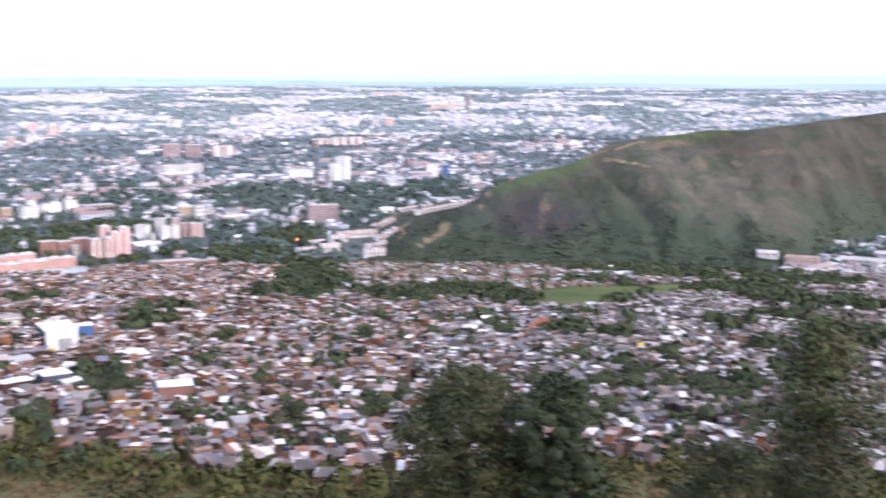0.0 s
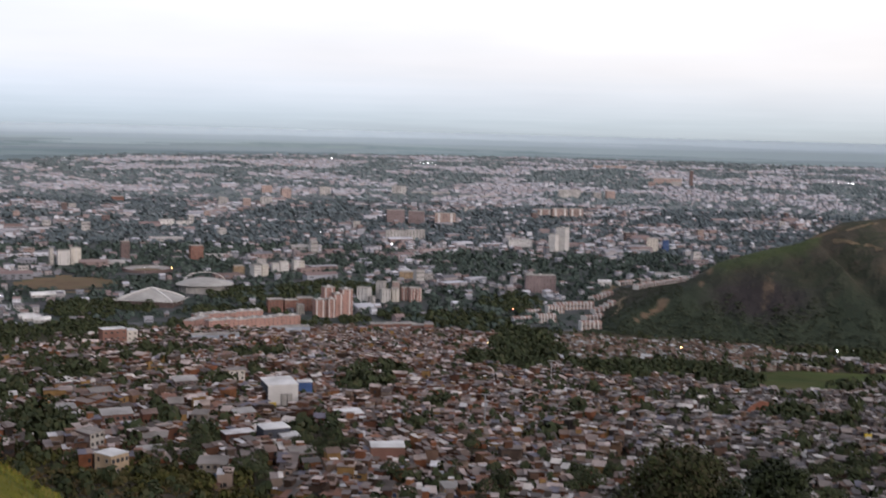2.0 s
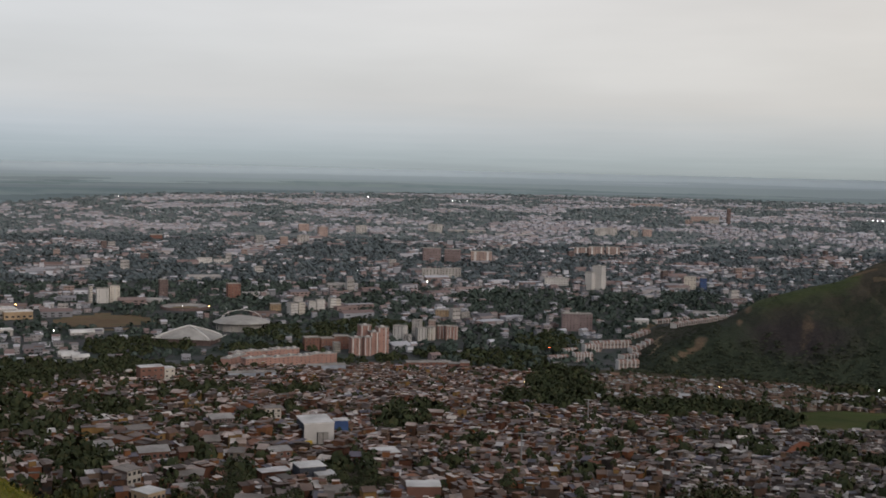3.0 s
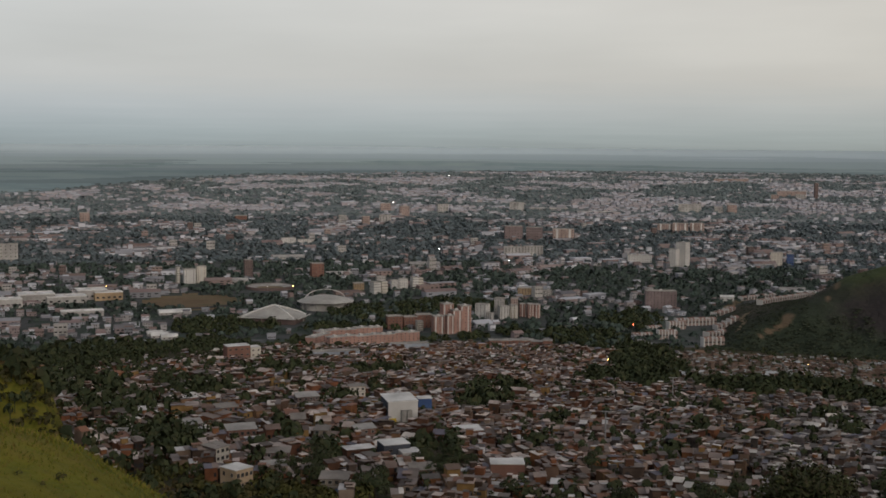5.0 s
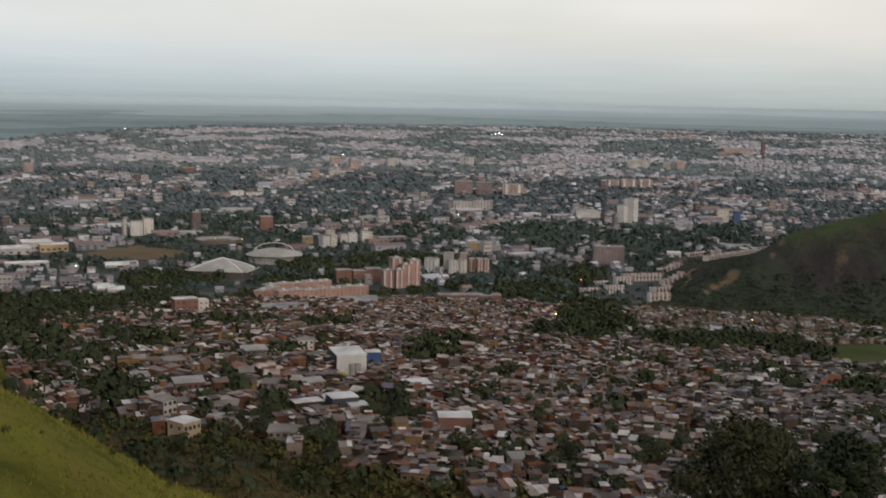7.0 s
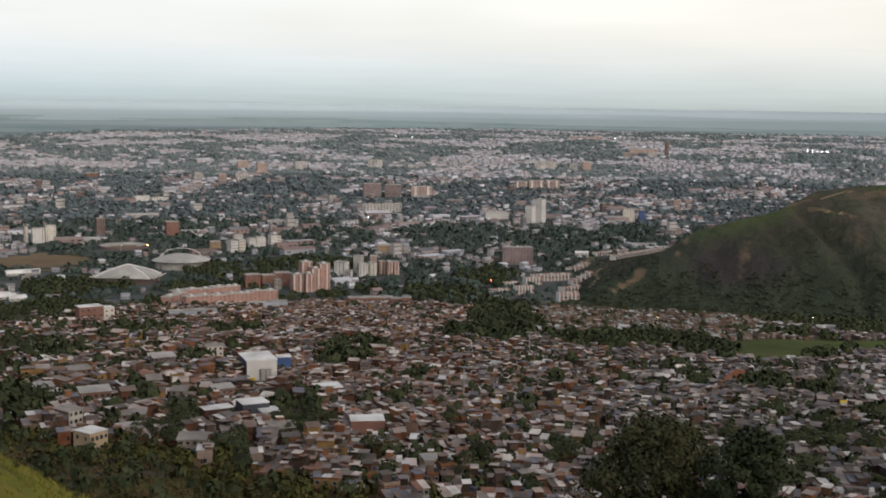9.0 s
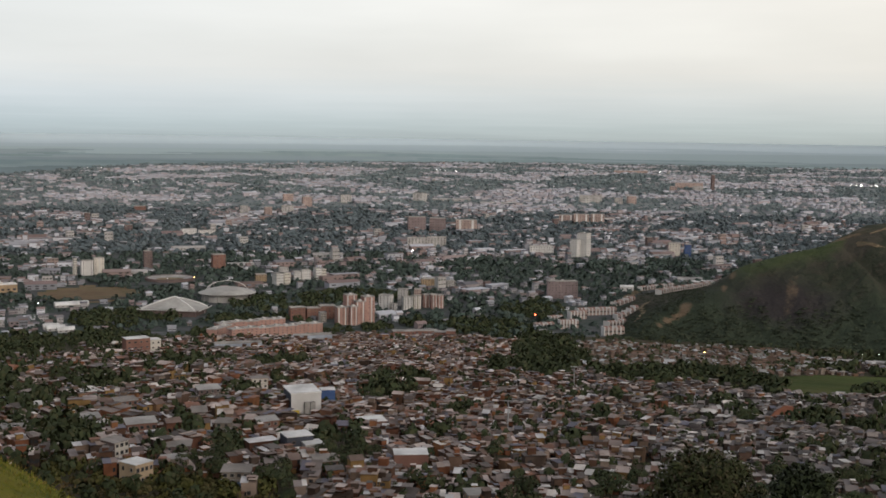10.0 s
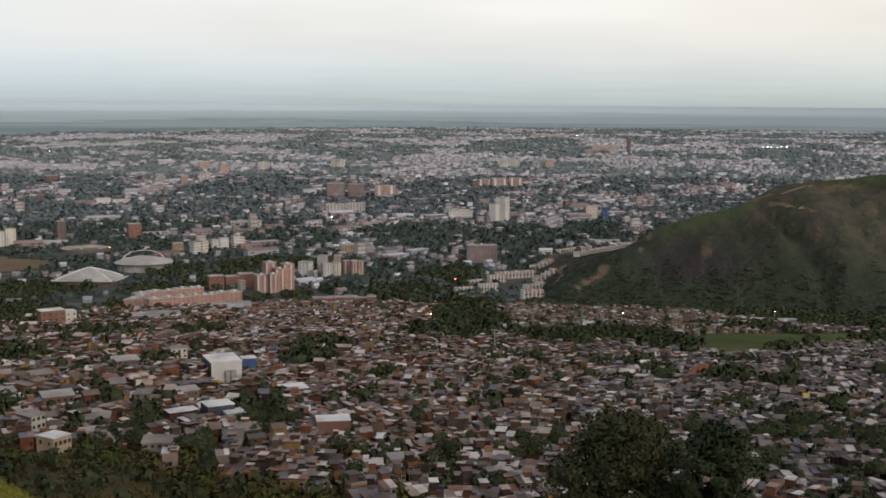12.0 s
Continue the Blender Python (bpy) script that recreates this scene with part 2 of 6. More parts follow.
M_GLASS = material("dark_window", [(0.03, 0.032, 0.035), (0.05, 0.05, 0.052)], 0.5, rough=0.25, bump=0)
M_LEAF = material("tree_leaves", [(0.041, 0.053, 0.028), (0.051, 0.065, 0.033), (0.062, 0.074, 0.037), (0.046, 0.059, 0.033), (0.069, 0.072, 0.038)],
                  0.3, rough=0.75, vary="island", bump=0, stain=0.35)
# plain's leaf colours hold the haze: bluer in town, much paler farther out
M_LEAFMID = material("hazed_mid_leaves", [(0.117, 0.148, 0.159), (0.132, 0.161, 0.174), (0.124, 0.154, 0.167), (0.145, 0.170, 0.185)], 0.1, vary="island", bump=0)
M_LEAFFAR = material("hazed_far_leaves", [(0.154, 0.196, 0.205), (0.177, 0.216, 0.226), (0.165, 0.206, 0.215), (0.192, 0.225, 0.238)], 0.1, vary="island", bump=0)
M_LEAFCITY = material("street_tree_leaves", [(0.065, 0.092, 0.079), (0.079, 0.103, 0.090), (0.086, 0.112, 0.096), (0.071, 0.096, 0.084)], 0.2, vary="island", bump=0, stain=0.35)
M_LEAFHILL = material("dull_hill_shrubs", [(0.051, 0.065, 0.046), (0.058, 0.072, 0.050), (0.064, 0.077, 0.052), (0.066, 0.074, 0.053)], 0.2, vary="island", bump=0, stain=0.4)
M_BARK = material("bark", [(0.07, 0.055, 0.04), (0.12, 0.10, 0.08)], 4.0, bump=0.6)


# ---- the lie of the land ----
def vnoise(x, y, seed=0):
    x, y = np.asarray(x, float), np.asarray(y, float)
    xi, yi = np.floor(x).astype(np.int64), np.floor(y).astype(np.int64)
    fx, fy = x - xi, y - yi
    fx, fy = fx * fx * (3 - 2 * fx), fy * fy * (3 - 2 * fy)

    def h(a, b):
        k = (a * 374761393 + b * 668265263 + seed * 1442695041) & 0xFFFFFFFF
        k = ((k ^ (k >> 13)) * 1274126177) & 0xFFFFFFFF
        return ((k ^ (k >> 16)) & 0xFFFF) / 65535.0

    return (h(xi, yi) * (1 - fx) + h(xi + 1, yi) * fx) * (1 - fy) + (h(xi, yi + 1) * (1 - fx) + h(xi + 1, yi + 1) * fx) * fy


def fbm(x, y, seed=0, octaves=4):
    return sum(vnoise(np.asarray(x) * 2**o, np.asarray(y) * 2**o, seed + o) * 0.5 ** (o + 1) for o in range(octaves)) / (1 - 0.5**octaves)


def smooth(a, b, v):
    v = np.clip((v - a) / (b - a), 0, 1)
    return v * v * (3 - 2 * v)


# bearing and drop (metres down per metre out) of the skylines
SPUR_AT, SPUR_DROP = [-60, -40, -34, -32.2, -30.5, -28, -26, -24.2, -20.5, -18, -14, -9], [0.21, 0.21, 0.226, 0.236, 0.248, 0.278, 0.301, 0.322, 0.351, 0.376, 0.425, 0.6]
KNOLL_AT, KNOLL_DROP = [-60, -40, -34.4, -33, -31.9, -31.2, -30.2], [0.168, 0.168, 0.174, 0.180, 0.190, 0.23, 0.45]
HILL_AT = [-1.2, -0.3, 1.6, 2.5, 3.45, 4.8, 6.7, 8.3, 10.1, 11.7, 13.1, 14.6, 16.2, 18.2, 20.1, 22.2, 27, 34, 40]
HILL_DROP = [0.172, 0.160, 0.1395, 0.1325, 0.124, 0.105, 0.093, 0.0855, 0.067, 0.0625, 0.060, 0.0555, 0.0557, 0.0505, 0.0446, 0.0386, 0.036, 0.06, 0.172]


# The plain past 2 km is drawn in towards the viewer, to end within 5 km: a place at true distance q lies at lay(q),
# on the same line of sight, and what stands there is smaller by lay(q) / q.
TRUE_Q = np.concatenate([np.linspace(0, 2000, 9), np.geomspace(2050, 8246, 60), np.geomspace(8400, 45000, 70)])
LAID_D = np.where(TRUE_Q < 2000, TRUE_Q, np.where(TRUE_Q < 8300, 2000 + 1966 * np.log(np.maximum(TRUE_Q, 2000) / 2000), 4785 + 185 * (1 - np.exp(-(TRUE_Q - 8246) / 4000))))


def lay(q):
    return np.interp(q, TRUE_Q, LAID_D)


def true_distance(d):
    return np.interp(d, LAID_D, TRUE_Q)


def hill_foot(az):
    return 1105 + 330 * smooth(17, 24, az)


def ground_z(x, y):
    x, y = np.asarray(x, float), np.asarray(y, float)
    d, az = np.hypot(x, y), np.degrees(np.arctan2(x, y))
    z = 0.105 * 60 * np.log1p(np.exp(np.clip((1123 - d) / 60, -30, 30)))
    z = np.where(d < 330, np.interp(d, [0, 3, 15, 95, 220, 330], [188.4, 188.2, 183, 148, 106, 83.3]), z)
    z = z + np.where((d > 300) & (d < 1300), (fbm(x / 90, y / 90, 3, 3) - 0.5) * 3.5, 0) * smooth(300, 420, d) * smooth(1300, 1100, d)
    z = np.where(d > 2000, EYE * (1 - d / true_distance(d)), z)
    # the hill across the valley
    drop = np.interp(az, HILL_AT, HILL_DROP)
    foot = hill_foot(az)
    dc = (foot + 2.2 * EYE) / (1 + 2.2 * drop)
    zc = np.maximum(EYE - drop * dc, 0) * smooth(-1.3, 0.3, az) * smooth(42, 36, az)
    s = np.clip((d - foot) / np.maximum(dc - foot, 1), 0, 1)
    gully = fbm(az * 0.4 + 0.9 * fbm(d / 90, az * 0.5, 12, 2) + d / 170, d / 420 + az * 0.12, 7, 4)
    front = zc * (1 - (1 - s) ** 1.6) - zc * 1.25 * np.abs(gully - 0.5) * np.sin(np.pi * s) ** 0.8
    back = zc * (1 - smooth(0, 420, d - dc))
    hill = np.where(d < dc, front, back) + (fbm(x / 30, y / 30, 9, 4) - 0.5) * 9 * np.clip(s * (1 - s) * 4, 0, 1)
    z = np.maximum(z, np.where(zc > 0, hill, -99))
    # the grassy spur beside the viewer and the knoll behind it
    lumps = (fbm(x / 6, y / 6, 5, 4) - 0.5) * 0.8
    spur = EYE - np.interp(az, SPUR_AT, SPUR_DROP) * d - (d - 55) ** 2 / 90 + lumps * smooth(12, 40, d)
    z = np.where((d < 160) & (az < 0), np.maximum(z, spur), z)
    knoll = EYE - np.interp(az, KNOLL_AT, KNOLL_DROP) * d - (d - 330) ** 2 / 110 + lumps * 2
    z = np.where((d > 200) & (d < 480) & (az < -25), np.maximum(z, knoll), z)
    # the slope goes on uphill behind the viewer
    w = smooth(60, 115, np.abs(az))
    return z * (1 - w) + w * (188.4 + 0.22 * np.minimum(d, 900) + 0.02 * d)


def bare_soil(az, drop):
    """Worn tracks and slips on the hill, 0 to 0.85."""
    bare = np.zeros(np.shape(az))
    for a0, p0, ra, rp, lean, most in ((1.75, 0.1475, 0.85, 0.0026, 0.0099, 0.9), (2.3, 0.1395, 0.3, 0.006, 0.012, 0.9), (4.22, 0.116, 0.28, 0.004, 0.029, 0.85), (12.9, 0.067, 1.3, 0.004, 0.002, 0.56), (9.4, 0.076, 1.0, 0.0016, 0.006, 0.66),
                                       (14.2, 0.082, 0.5, 0.010, 0.0, 0.45), (7.0, 0.125, 0.45, 0.022, 0.022, 0.46), (12.0, 0.098, 0.5, 0.016, 0.012, 0.45), (17.3, 0.072, 0.9, 0.004, 0.002, 0.46), (13.3, 0.118, 0.8, 0.006, -0.006, 0.44)):
        bare = np.maximum(bare, most * np.clip(1.5 - np.hypot((az - a0) / ra, (drop - p0 + (az - a0) * lean) / rp), 0, 1))
    return bare


def city_edge(az):
    """Where the city ends in farmland."""
    return np.interp(az, [-40, -32, -28.4, -25, -23, -17, -10, -5, 30], [3950, 4500, 5350, 6200, 6750, 7250, 7950, 8250, 8250])


def at(az, d):
    a = radians(az)
    return d * math.sin(a), d * math.cos(a)


def spot(az, d, lift=0.0):
    x, y = at(az, d)
    return Vector((x, y, float(ground_z(x, y)) + lift))


# ---- mesh helpers ----
def mesh_of(name, verts, faces_n, size, mats, index=None):
    """A mesh from an array of vertices and an array of faces, all with the same number of corners."""
    me = bpy.data.meshes.new(name)
    faces_n = np.asarray(faces_n, np.int32)
    me.vertices.add(len(verts))
    me.vertices.foreach_set("co", np.asarray(verts, np.float32).ravel())
    me.loops.add(faces_n.size)
    me.loops.foreach_set("vertex_index", faces_n.ravel())
    me.polygons.add(len(faces_n))
    me.polygons.foreach_set("loop_start", np.arange(0, faces_n.size, size, dtype=np.int32))
    me.polygons.foreach_set("loop_total", np.full(len(faces_n), size, np.int32))
    for m in mats:
        me.materials.append(m)
    if index is not None:
        me.polygons.foreach_set("material_index", np.asarray(index, np.int32))
    me.polygons.foreach_set("use_smooth", np.zeros(len(faces_n), bool))
    me.update(calc_edges=True)
    return me


CUBE = np.array([[x, y, z] for z in (0, 1) for x, y in ((-0.5, -0.5), (0.5, -0.5), (0.5, 0.5), (-0.5, 0.5))], float)
CUBE_F = np.array([[0, 3, 2, 1], [4, 5, 6, 7], [0, 1, 5, 4], [1, 2, 6, 5], [2, 3, 7, 6], [3, 0, 4, 7]])
GABLE = np.array([[-0.5, -0.5, 0], [0.5, -0.5, 0], [0.5, 0.5, 0], [-0.5, 0.5, 0], [-0.5, 0, 1], [0.5, 0, 1], [-0.5, 0, 1], [0.5, 0, 1]], float)


GABLE_F = np.array([[0, 3, 2, 1], [0, 1, 5, 4], [2, 3, 6, 7], [3, 0, 4, 6], [1, 2, 7, 5]])


def many(unit, size, turn, place, tilt=None):
    """Vertices of many copies of a unit form: sizes (n, 3), turns about z (n), places (n, 3), tilts: rise per metre of local y (n)."""
    size, turn, place = np.asarray(size, float), np.asarray(turn, float), np.asarray(place, float)
    v = unit[None] * size[:, None]
    if tilt is not None:
        v[..., 2] += v[..., 1] * np.asarray(tilt)[:, None]
    c, s = np.cos(turn)[:, None], np.sin(turn)[:, None]
    v = np.stack([v[..., 0] * c - v[..., 1] * s, v[..., 0] * s + v[..., 1] * c, v[..., 2]], -1)
    return (v + place[:, None]).reshape(-1, 3)


def many_faces(unit_faces, n, verts_each):
    return (np.asarray(unit_faces)[None] + (np.arange(n) * verts_each)[:, None, None]).reshape(-1, np.asarray(unit_faces).shape[1])


def boxes(name, size, turn, place, mat, tilt=None):
    n = len(size)
    return new(name, mesh_of(name, many(CUBE, size, turn, place, tilt), many_faces(CUBE_F, n, 8), 4, [mat]))


def part(name, bm, mat, parent, label=""):
    me = bm
    if isinstance(bm, bmesh.types.BMesh):
        me = bpy.data.meshes.new(name)
        bm.to_mesh(me)
        bm.free()
    if mat is not None and not me.materials:
        me.materials.append(mat)
    ob = new(name, me)
    ob.parent = parent
    if label:
        ob["label"] = label
    return ob


def box_mesh(name, boxlist, mat):
    """One mesh of boxes, each (cx, cy, z0, w, d, h) or with a turn after."""
    b = np.array([(*q, 0.0)[:7] for q in boxlist], float)
    return mesh_of(name, many(CUBE, b[:, 3:6], b[:, 6], b[:, 0:3]), many_faces(CUBE_F, len(b), 8), 4, [mat])


def tube(bm, p0, p1, r0, r1, n=7):
    p0, p1 = Vector(p0), Vector(p1)
    q = (p1 - p0).to_track_quat("Z", "Y").to_matrix()
    ring = []
    for p, r in ((p0, r0), (p1, r1)):
        ring.append([bm.verts.new(p + q @ Vector((r * math.cos(6.2832 * k / n), r * math.sin(6.2832 * k / n), 0))) for k in range(n)])
    for k in range(n):
        bm.faces.new((ring[0][k], ring[0][(k + 1) % n], ring[1][(k + 1) % n], ring[1][k]))
    bm.faces.new(ring[1])


def base(name, place, turn=0.0):
    ob = new(name)
    ob.location, ob.rotation_euler = place, (0, 0, turn)
    ob.empty_display_size = 0.5
    return ob


rng = np.random.default_rng(7)


def in_field(az, d):
    """The playing field between the quarter and the hill."""
    near = np.interp(az, [5.8, 7.0, 8.3, 9.5, 11.0, 15.6], [805, 722, 690, 732, 785, 850])
    far = np.interp(az, [5.8, 6.5, 8.5, 14.5, 16.0], [815, 842, 880, 950, 960])
    return (az > 5.8) & (az < 15.8) & (d > near) & (d < far)


# ---- the ground, one sheet ----
def build_ground():
    az = np.concatenate([np.arange(-180, -60, 6.0), np.arange(-60, -37, 1.0), np.arange(-37, 27, 0.36), np.arange(27, 60, 1.0), np.arange(60, 180, 6.0)])
    d = np.concatenate([np.geomspace(0.6, 30, 22), np.arange(31.5, 110, 1.5), np.geomspace(112, 330, 42), np.arange(336, 1095, 9.0), np.arange(1096, 1420, 4.0), np.arange(1420, 1500, 8.0), np.geomspace(1508, 9000, 120), np.geomspace(9150, 42000, 90)])
    A, D = np.meshgrid(np.radians(az), lay(d))
    X, Y = D * np.sin(A), D * np.cos(A)
    Z = ground_z(X, Y)
    n, m = A.shape
    v = np.stack([X, Y, Z], -1).reshape(-1, 3)
    v = np.vstack([v, [[0, 0, 188.4]]])
    i = np.arange(n - 1)[:, None] * m + np.arange(m)[None]
    j = np.arange(n - 1)[:, None] * m + (np.arange(m)[None] + 1) % m
    f = np.stack([i, j, j + m, i + m], -1).reshape(-1, 4)[:, ::-1]
    fx, fy, fz = v[f].mean(1).T
    fd, fa = np.hypot(fx, fy), np.degrees(np.arctan2(fx, fy))
    fq = true_distance(fd)
    gx, gy = fx * fq / fd, fy * fq / fd
    idx = np.zeros(len(f), int)
    idx[fd < 345 + 25 * (fbm(fx / 20, fy / 20, 2) - 0.5)] = 1
    spur = (fd < 150) & (fa < -5) | (fd < 24 + 16 * fbm(fx / 7, fy / 7, 6, 3)) | (np.abs(fa) > 75) & (fd < 60 + 60 * fbm(fx / 25, fy / 25, 8, 3))
    idx[spur] = 2
    idx[(fa < -30.3) & (fd < 400) & (fd > 285)] = 2
    idx[fd > 1120] = 5
    hill = (fd > hill_foot(fa) + 3) & (fa > -1.2) & (fa < 42) & (fz > 2.0) & (fd < 1900)
    idx[hill] = 3
    idx[in_field(fa, fd)] = 8
    idx[((fa + 25.4) / 2.3) ** 2 + ((fd - 1445) / 75) ** 2 < 1] = 9
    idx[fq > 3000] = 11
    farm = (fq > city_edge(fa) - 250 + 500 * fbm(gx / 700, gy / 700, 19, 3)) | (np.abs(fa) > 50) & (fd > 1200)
    # woods and fields, then tones paler with distance to stand for haze, in patches
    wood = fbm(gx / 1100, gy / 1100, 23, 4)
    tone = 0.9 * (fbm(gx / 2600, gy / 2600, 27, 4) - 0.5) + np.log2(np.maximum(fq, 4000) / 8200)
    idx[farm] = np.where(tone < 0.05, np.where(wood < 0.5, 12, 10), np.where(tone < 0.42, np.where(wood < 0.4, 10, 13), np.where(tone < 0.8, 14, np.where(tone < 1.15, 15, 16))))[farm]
    # the middle fan
    hub = len(v) - 1
    me = mesh_of("ground", v, f, 4, [M_EARTH, M_SCRUB, M_SPUR, M_HILL, M_HILL, M_CITY, M_HILL, M_SOIL, M_FIELD, M_TRACK, M_FARM, M_CITYFAR, M_FARWOOD, M_HAZE1, M_HAZE2, M_HAZE3, M_HAZE4], idx)
    # masks of turf, burnt slope and worn tracks on the hill
    vd, va = np.hypot(v[:, 0], v[:, 1]), np.degrees(np.arctan2(v[:, 0], v[:, 1]))
    drop, up = (EYE - v[:, 2]) / np.maximum(vd, 1), np.interp(va, HILL_AT, HILL_DROP)
    green = np.clip(0.85 - (drop - up) / 0.022, 0, 1) * np.clip((va - 3.8) / 1.2, 0, 1) * np.where(va < 9.4, 1, np.clip(0.3 + (va - 11.5) / 3, 0.1, 0.8) * smooth(17, 14.5, va))
    burnt = np.clip(0.95 - 0.7 * np.hypot((va - 6.7) / 3.3, (drop - 0.130) / 0.027), 0, 0.8)
    up_slope = (vd - hill_foot(va)) / 240
    thicket = np.clip(1.0 - (1.25 + 0.5 * smooth(8, 13, va)) * (up_slope - 0.25 * (fbm(va * 0.8, vd / 60, 93, 3) - 0.2)), 0, 0.9)
    bare = bare_soil(va, drop)
    for key, value in (("green", green), ("thicket", thicket), ("burnt", burnt), ("bare", bare)):
        me.attributes.new(key, "FLOAT", "POINT").data.foreach_set("value", value.astype(np.float32))
    bm = bmesh.new()
    bm.from_mesh(me)
    bm.verts.ensure_lookup_table()
    for k in range(m):
        bm.faces.new((bm.verts[hub], bm.verts[k], bm.verts[(k + 1) % m])).material_index = 2
    for fc in bm.faces:
        fc.smooth = True
    bm.to_mesh(me)
    bm.free()
    tagged(new("ground", me), "sloping ground from grassy hillside down to the wide city plain", "ground", kind="structure")


build_ground()


# ---- groves: bearing, distance, half-width in degrees, half-depth in metres ----
GROVES_NEAR = [(-4.15, 925, 1.5, 165), (-4.2, 800, 1.6, 70), (-5.9, 815, 1.4, 24), (-2.9, 865, 1.2, 30), (-4.7, 1065, 1.7, 50), (-6.6, 775, 0.8, 26), (-16.8, 830, 1.4, 37), (-20.5, 830, 1.9, 43), (-27.3, 614, 1.1, 36), (-26.7, 521, 1, 20), (-26.2, 763, 1, 28), (-24.3, 526, 0.5, 15), (-21.2, 524, 0.45, 22), (-20.3, 491, 0.5, 16), (-22.7, 771, 0.6, 36), (-25.3, 397, 0.6, 14), (-20.1, 405, 0.7, 11),
               (-22.5, 457, 0.3, 12), (-23.5, 455, 0.3, 8), (-21.6, 385, 0.7, 9), (-28.9, 695, 0.5, 60), (-30, 638, 0.6, 27), (-19.6, 395, 0.3, 8), (-26.8, 473, 0.4, 10), (-14.1, 452, 1.6, 37),
               (-12.9, 420, 1.1, 22), (-28.5, 640, 1.7, 45), (-31, 780, 2.6, 90), (-26.5, 500, 1.3, 42), (-28.9, 540, 0.9, 30), (-30.5, 960, 2.6, 75), (-12, 640, 0.8, 50), (15.6, 430, 1.8, 30), (3.5, 800, 1.4, 37), (-18.6, 640, 0.9, 22), (-10.2, 700, 1, 22), (-8.2, 560, 0.7, 18),
               (-0.8, 640, 0.8, 14), (-25, 700, 1.5, 40), (-19.5, 445, 1, 22), (17.5, 560, 1.2, 24), (19, 470, 1.5, 24), (16, 640, 1.3, 24), (21, 620, 2.3, 44), (17.8, 380, 1.5, 18), (0.6, 425, 0.7, 11), (-3, 470, 0.6, 12), (-6.4, 432, 0.5, 10), (2, 560, 0.6, 11),
               (-1.5, 535, 0.4, 9), (-9, 482, 0.6, 12), (18.5, 700, 1.6, 34), (-17, 376, 1.4, 13), (-10, 364, 0.9, 9), (-5, 354, 0.7, 8), (-1, 362, 0.8, 9), (-20.2, 422, 1.1, 14), (-13.6, 396, 0.7, 9), (-18.3, 486, 0.7, 14), (-22, 610, 0.9, 18), (-16.3, 700, 0.7, 16),
               (8.7, 585, 1, 28), (10.6, 588, 1, 21), (7.5, 570, 0.4, 12), (10.8, 419, 1.5, 14), (10.4, 371, 0.9, 14), (13, 515, 0.5, 12), (14.3, 365, 1.1, 12), (11, 641, 0.3, 17), (5.2, 584, 0.6, 18), (4.1, 632, 0.5, 12), (8.9, 484, 0.3, 9), (12.8, 424, 0.6, 11),
               (10.5, 466, 0.7, 13), (8.7, 662, 1, 14), (-1.4, 548, 0.7, 19), (-1.6, 385, 1, 6), (-8.1, 353, 0.5, 9), (-5.7, 344, 0.7, 6), (0.2, 389, 0.5, 8), (-2.8, 305, 0.8, 10), (-9.5, 324, 0.7, 10), (-7.4, 390, 0.3, 10), (-10.9, 468, 0.6, 10), (-10.6, 644, 0.4, 24),
               (-11.8, 701, 0.5, 24), (-1, 367, 0.3, 10), (14.2, 340, 1.1, 10), (11.7, 445, 1, 12), (13.3, 475, 0.5, 10), (7.5, 330, 0.9, 9), (5, 300, 0.9, 9), (12.6, 300, 1.2, 12), (6.8, 420, 0.4, 8)]
GROVES_BELT = [(1.2, 785, 3.6, 52), (5.0, 775, 1.7, 50), (10.5, 757, 0.7, 18), (11.6, 800, 0.4, 12), (14.0, 842, 0.9, 14), (9.0, 925, 2.4, 26), (13.5, 985, 2.5, 22), (6.4, 735, 0.6, 40), (17.2, 850, 1.0, 60), (17.0, 880, 2.6, 60), (20.5, 800, 3.0, 50), (-24.5, 1080, 2.2, 60), (-29.5, 1080, 2.5, 80),
               (-24.0, 1230, 2.6, 60), (-7.0, 1160, 2.2, 60), (-4.8, 1300, 1.6, 70), (-19.0, 1210, 1.2, 25), (-17.0, 1330, 2.0, 60), (-13.0, 1380, 3.0, 60), (12.5, 1040, 5.0, 30), (19.0, 1010, 3.0, 50),
               (-20.4, 1105, 0.6, 28), (-17.8, 1222, 2.0, 13), (-13.9, 1122, 0.8, 14), (-12.2, 1140, 1.0, 20), (-15.5, 1192, 0.6, 8), (-10.2, 1180, 1.4, 28)]


# parks and woods on the plain, placed to fit the camera's view; distances before lay()
CITY_WOODS = [(-6.3, 1720, 3.1, 136), (-1.3, 1674, 2.3, 166), (-24.0, 1955, 1.5, 175), (-21.2, 2665, 1.6, 291), (-15.3, 1424, 1.6, 108), (-12.4, 1658, 2.5, 118), (-13.0, 2610, 1.4, 217), (-6.6, 1322, 2.8, 114),
              (-22.8, 4213, 2.7, 405), (-10.2, 4383, 1.2, 407), (-7.3, 4603, 1.7, 450), (-0.7, 3496, 2.8, 260), (-24.6, 2772, 0.8, 214), (1.8, 1849, 1.4, 160), (-18.5, 2017, 1.4, 107), (-12.3, 1937, 1.2, 100),
              (-6.8, 2340, 1.0, 96), (-17.2, 2483, 0.8, 122), (-14.2, 2195, 0.7, 109), (-29.7, 1883, 1.9, 161), (-25.4, 1913, 2.8, 135), (-31.3, 3738, 2.7, 196), (-23.7, 3023, 2.1, 241), (-22.0, 2147, 1.4, 111),
              (-28.0, 4349, 1.5, 294), (-32.6, 1982, 1.3, 110)]


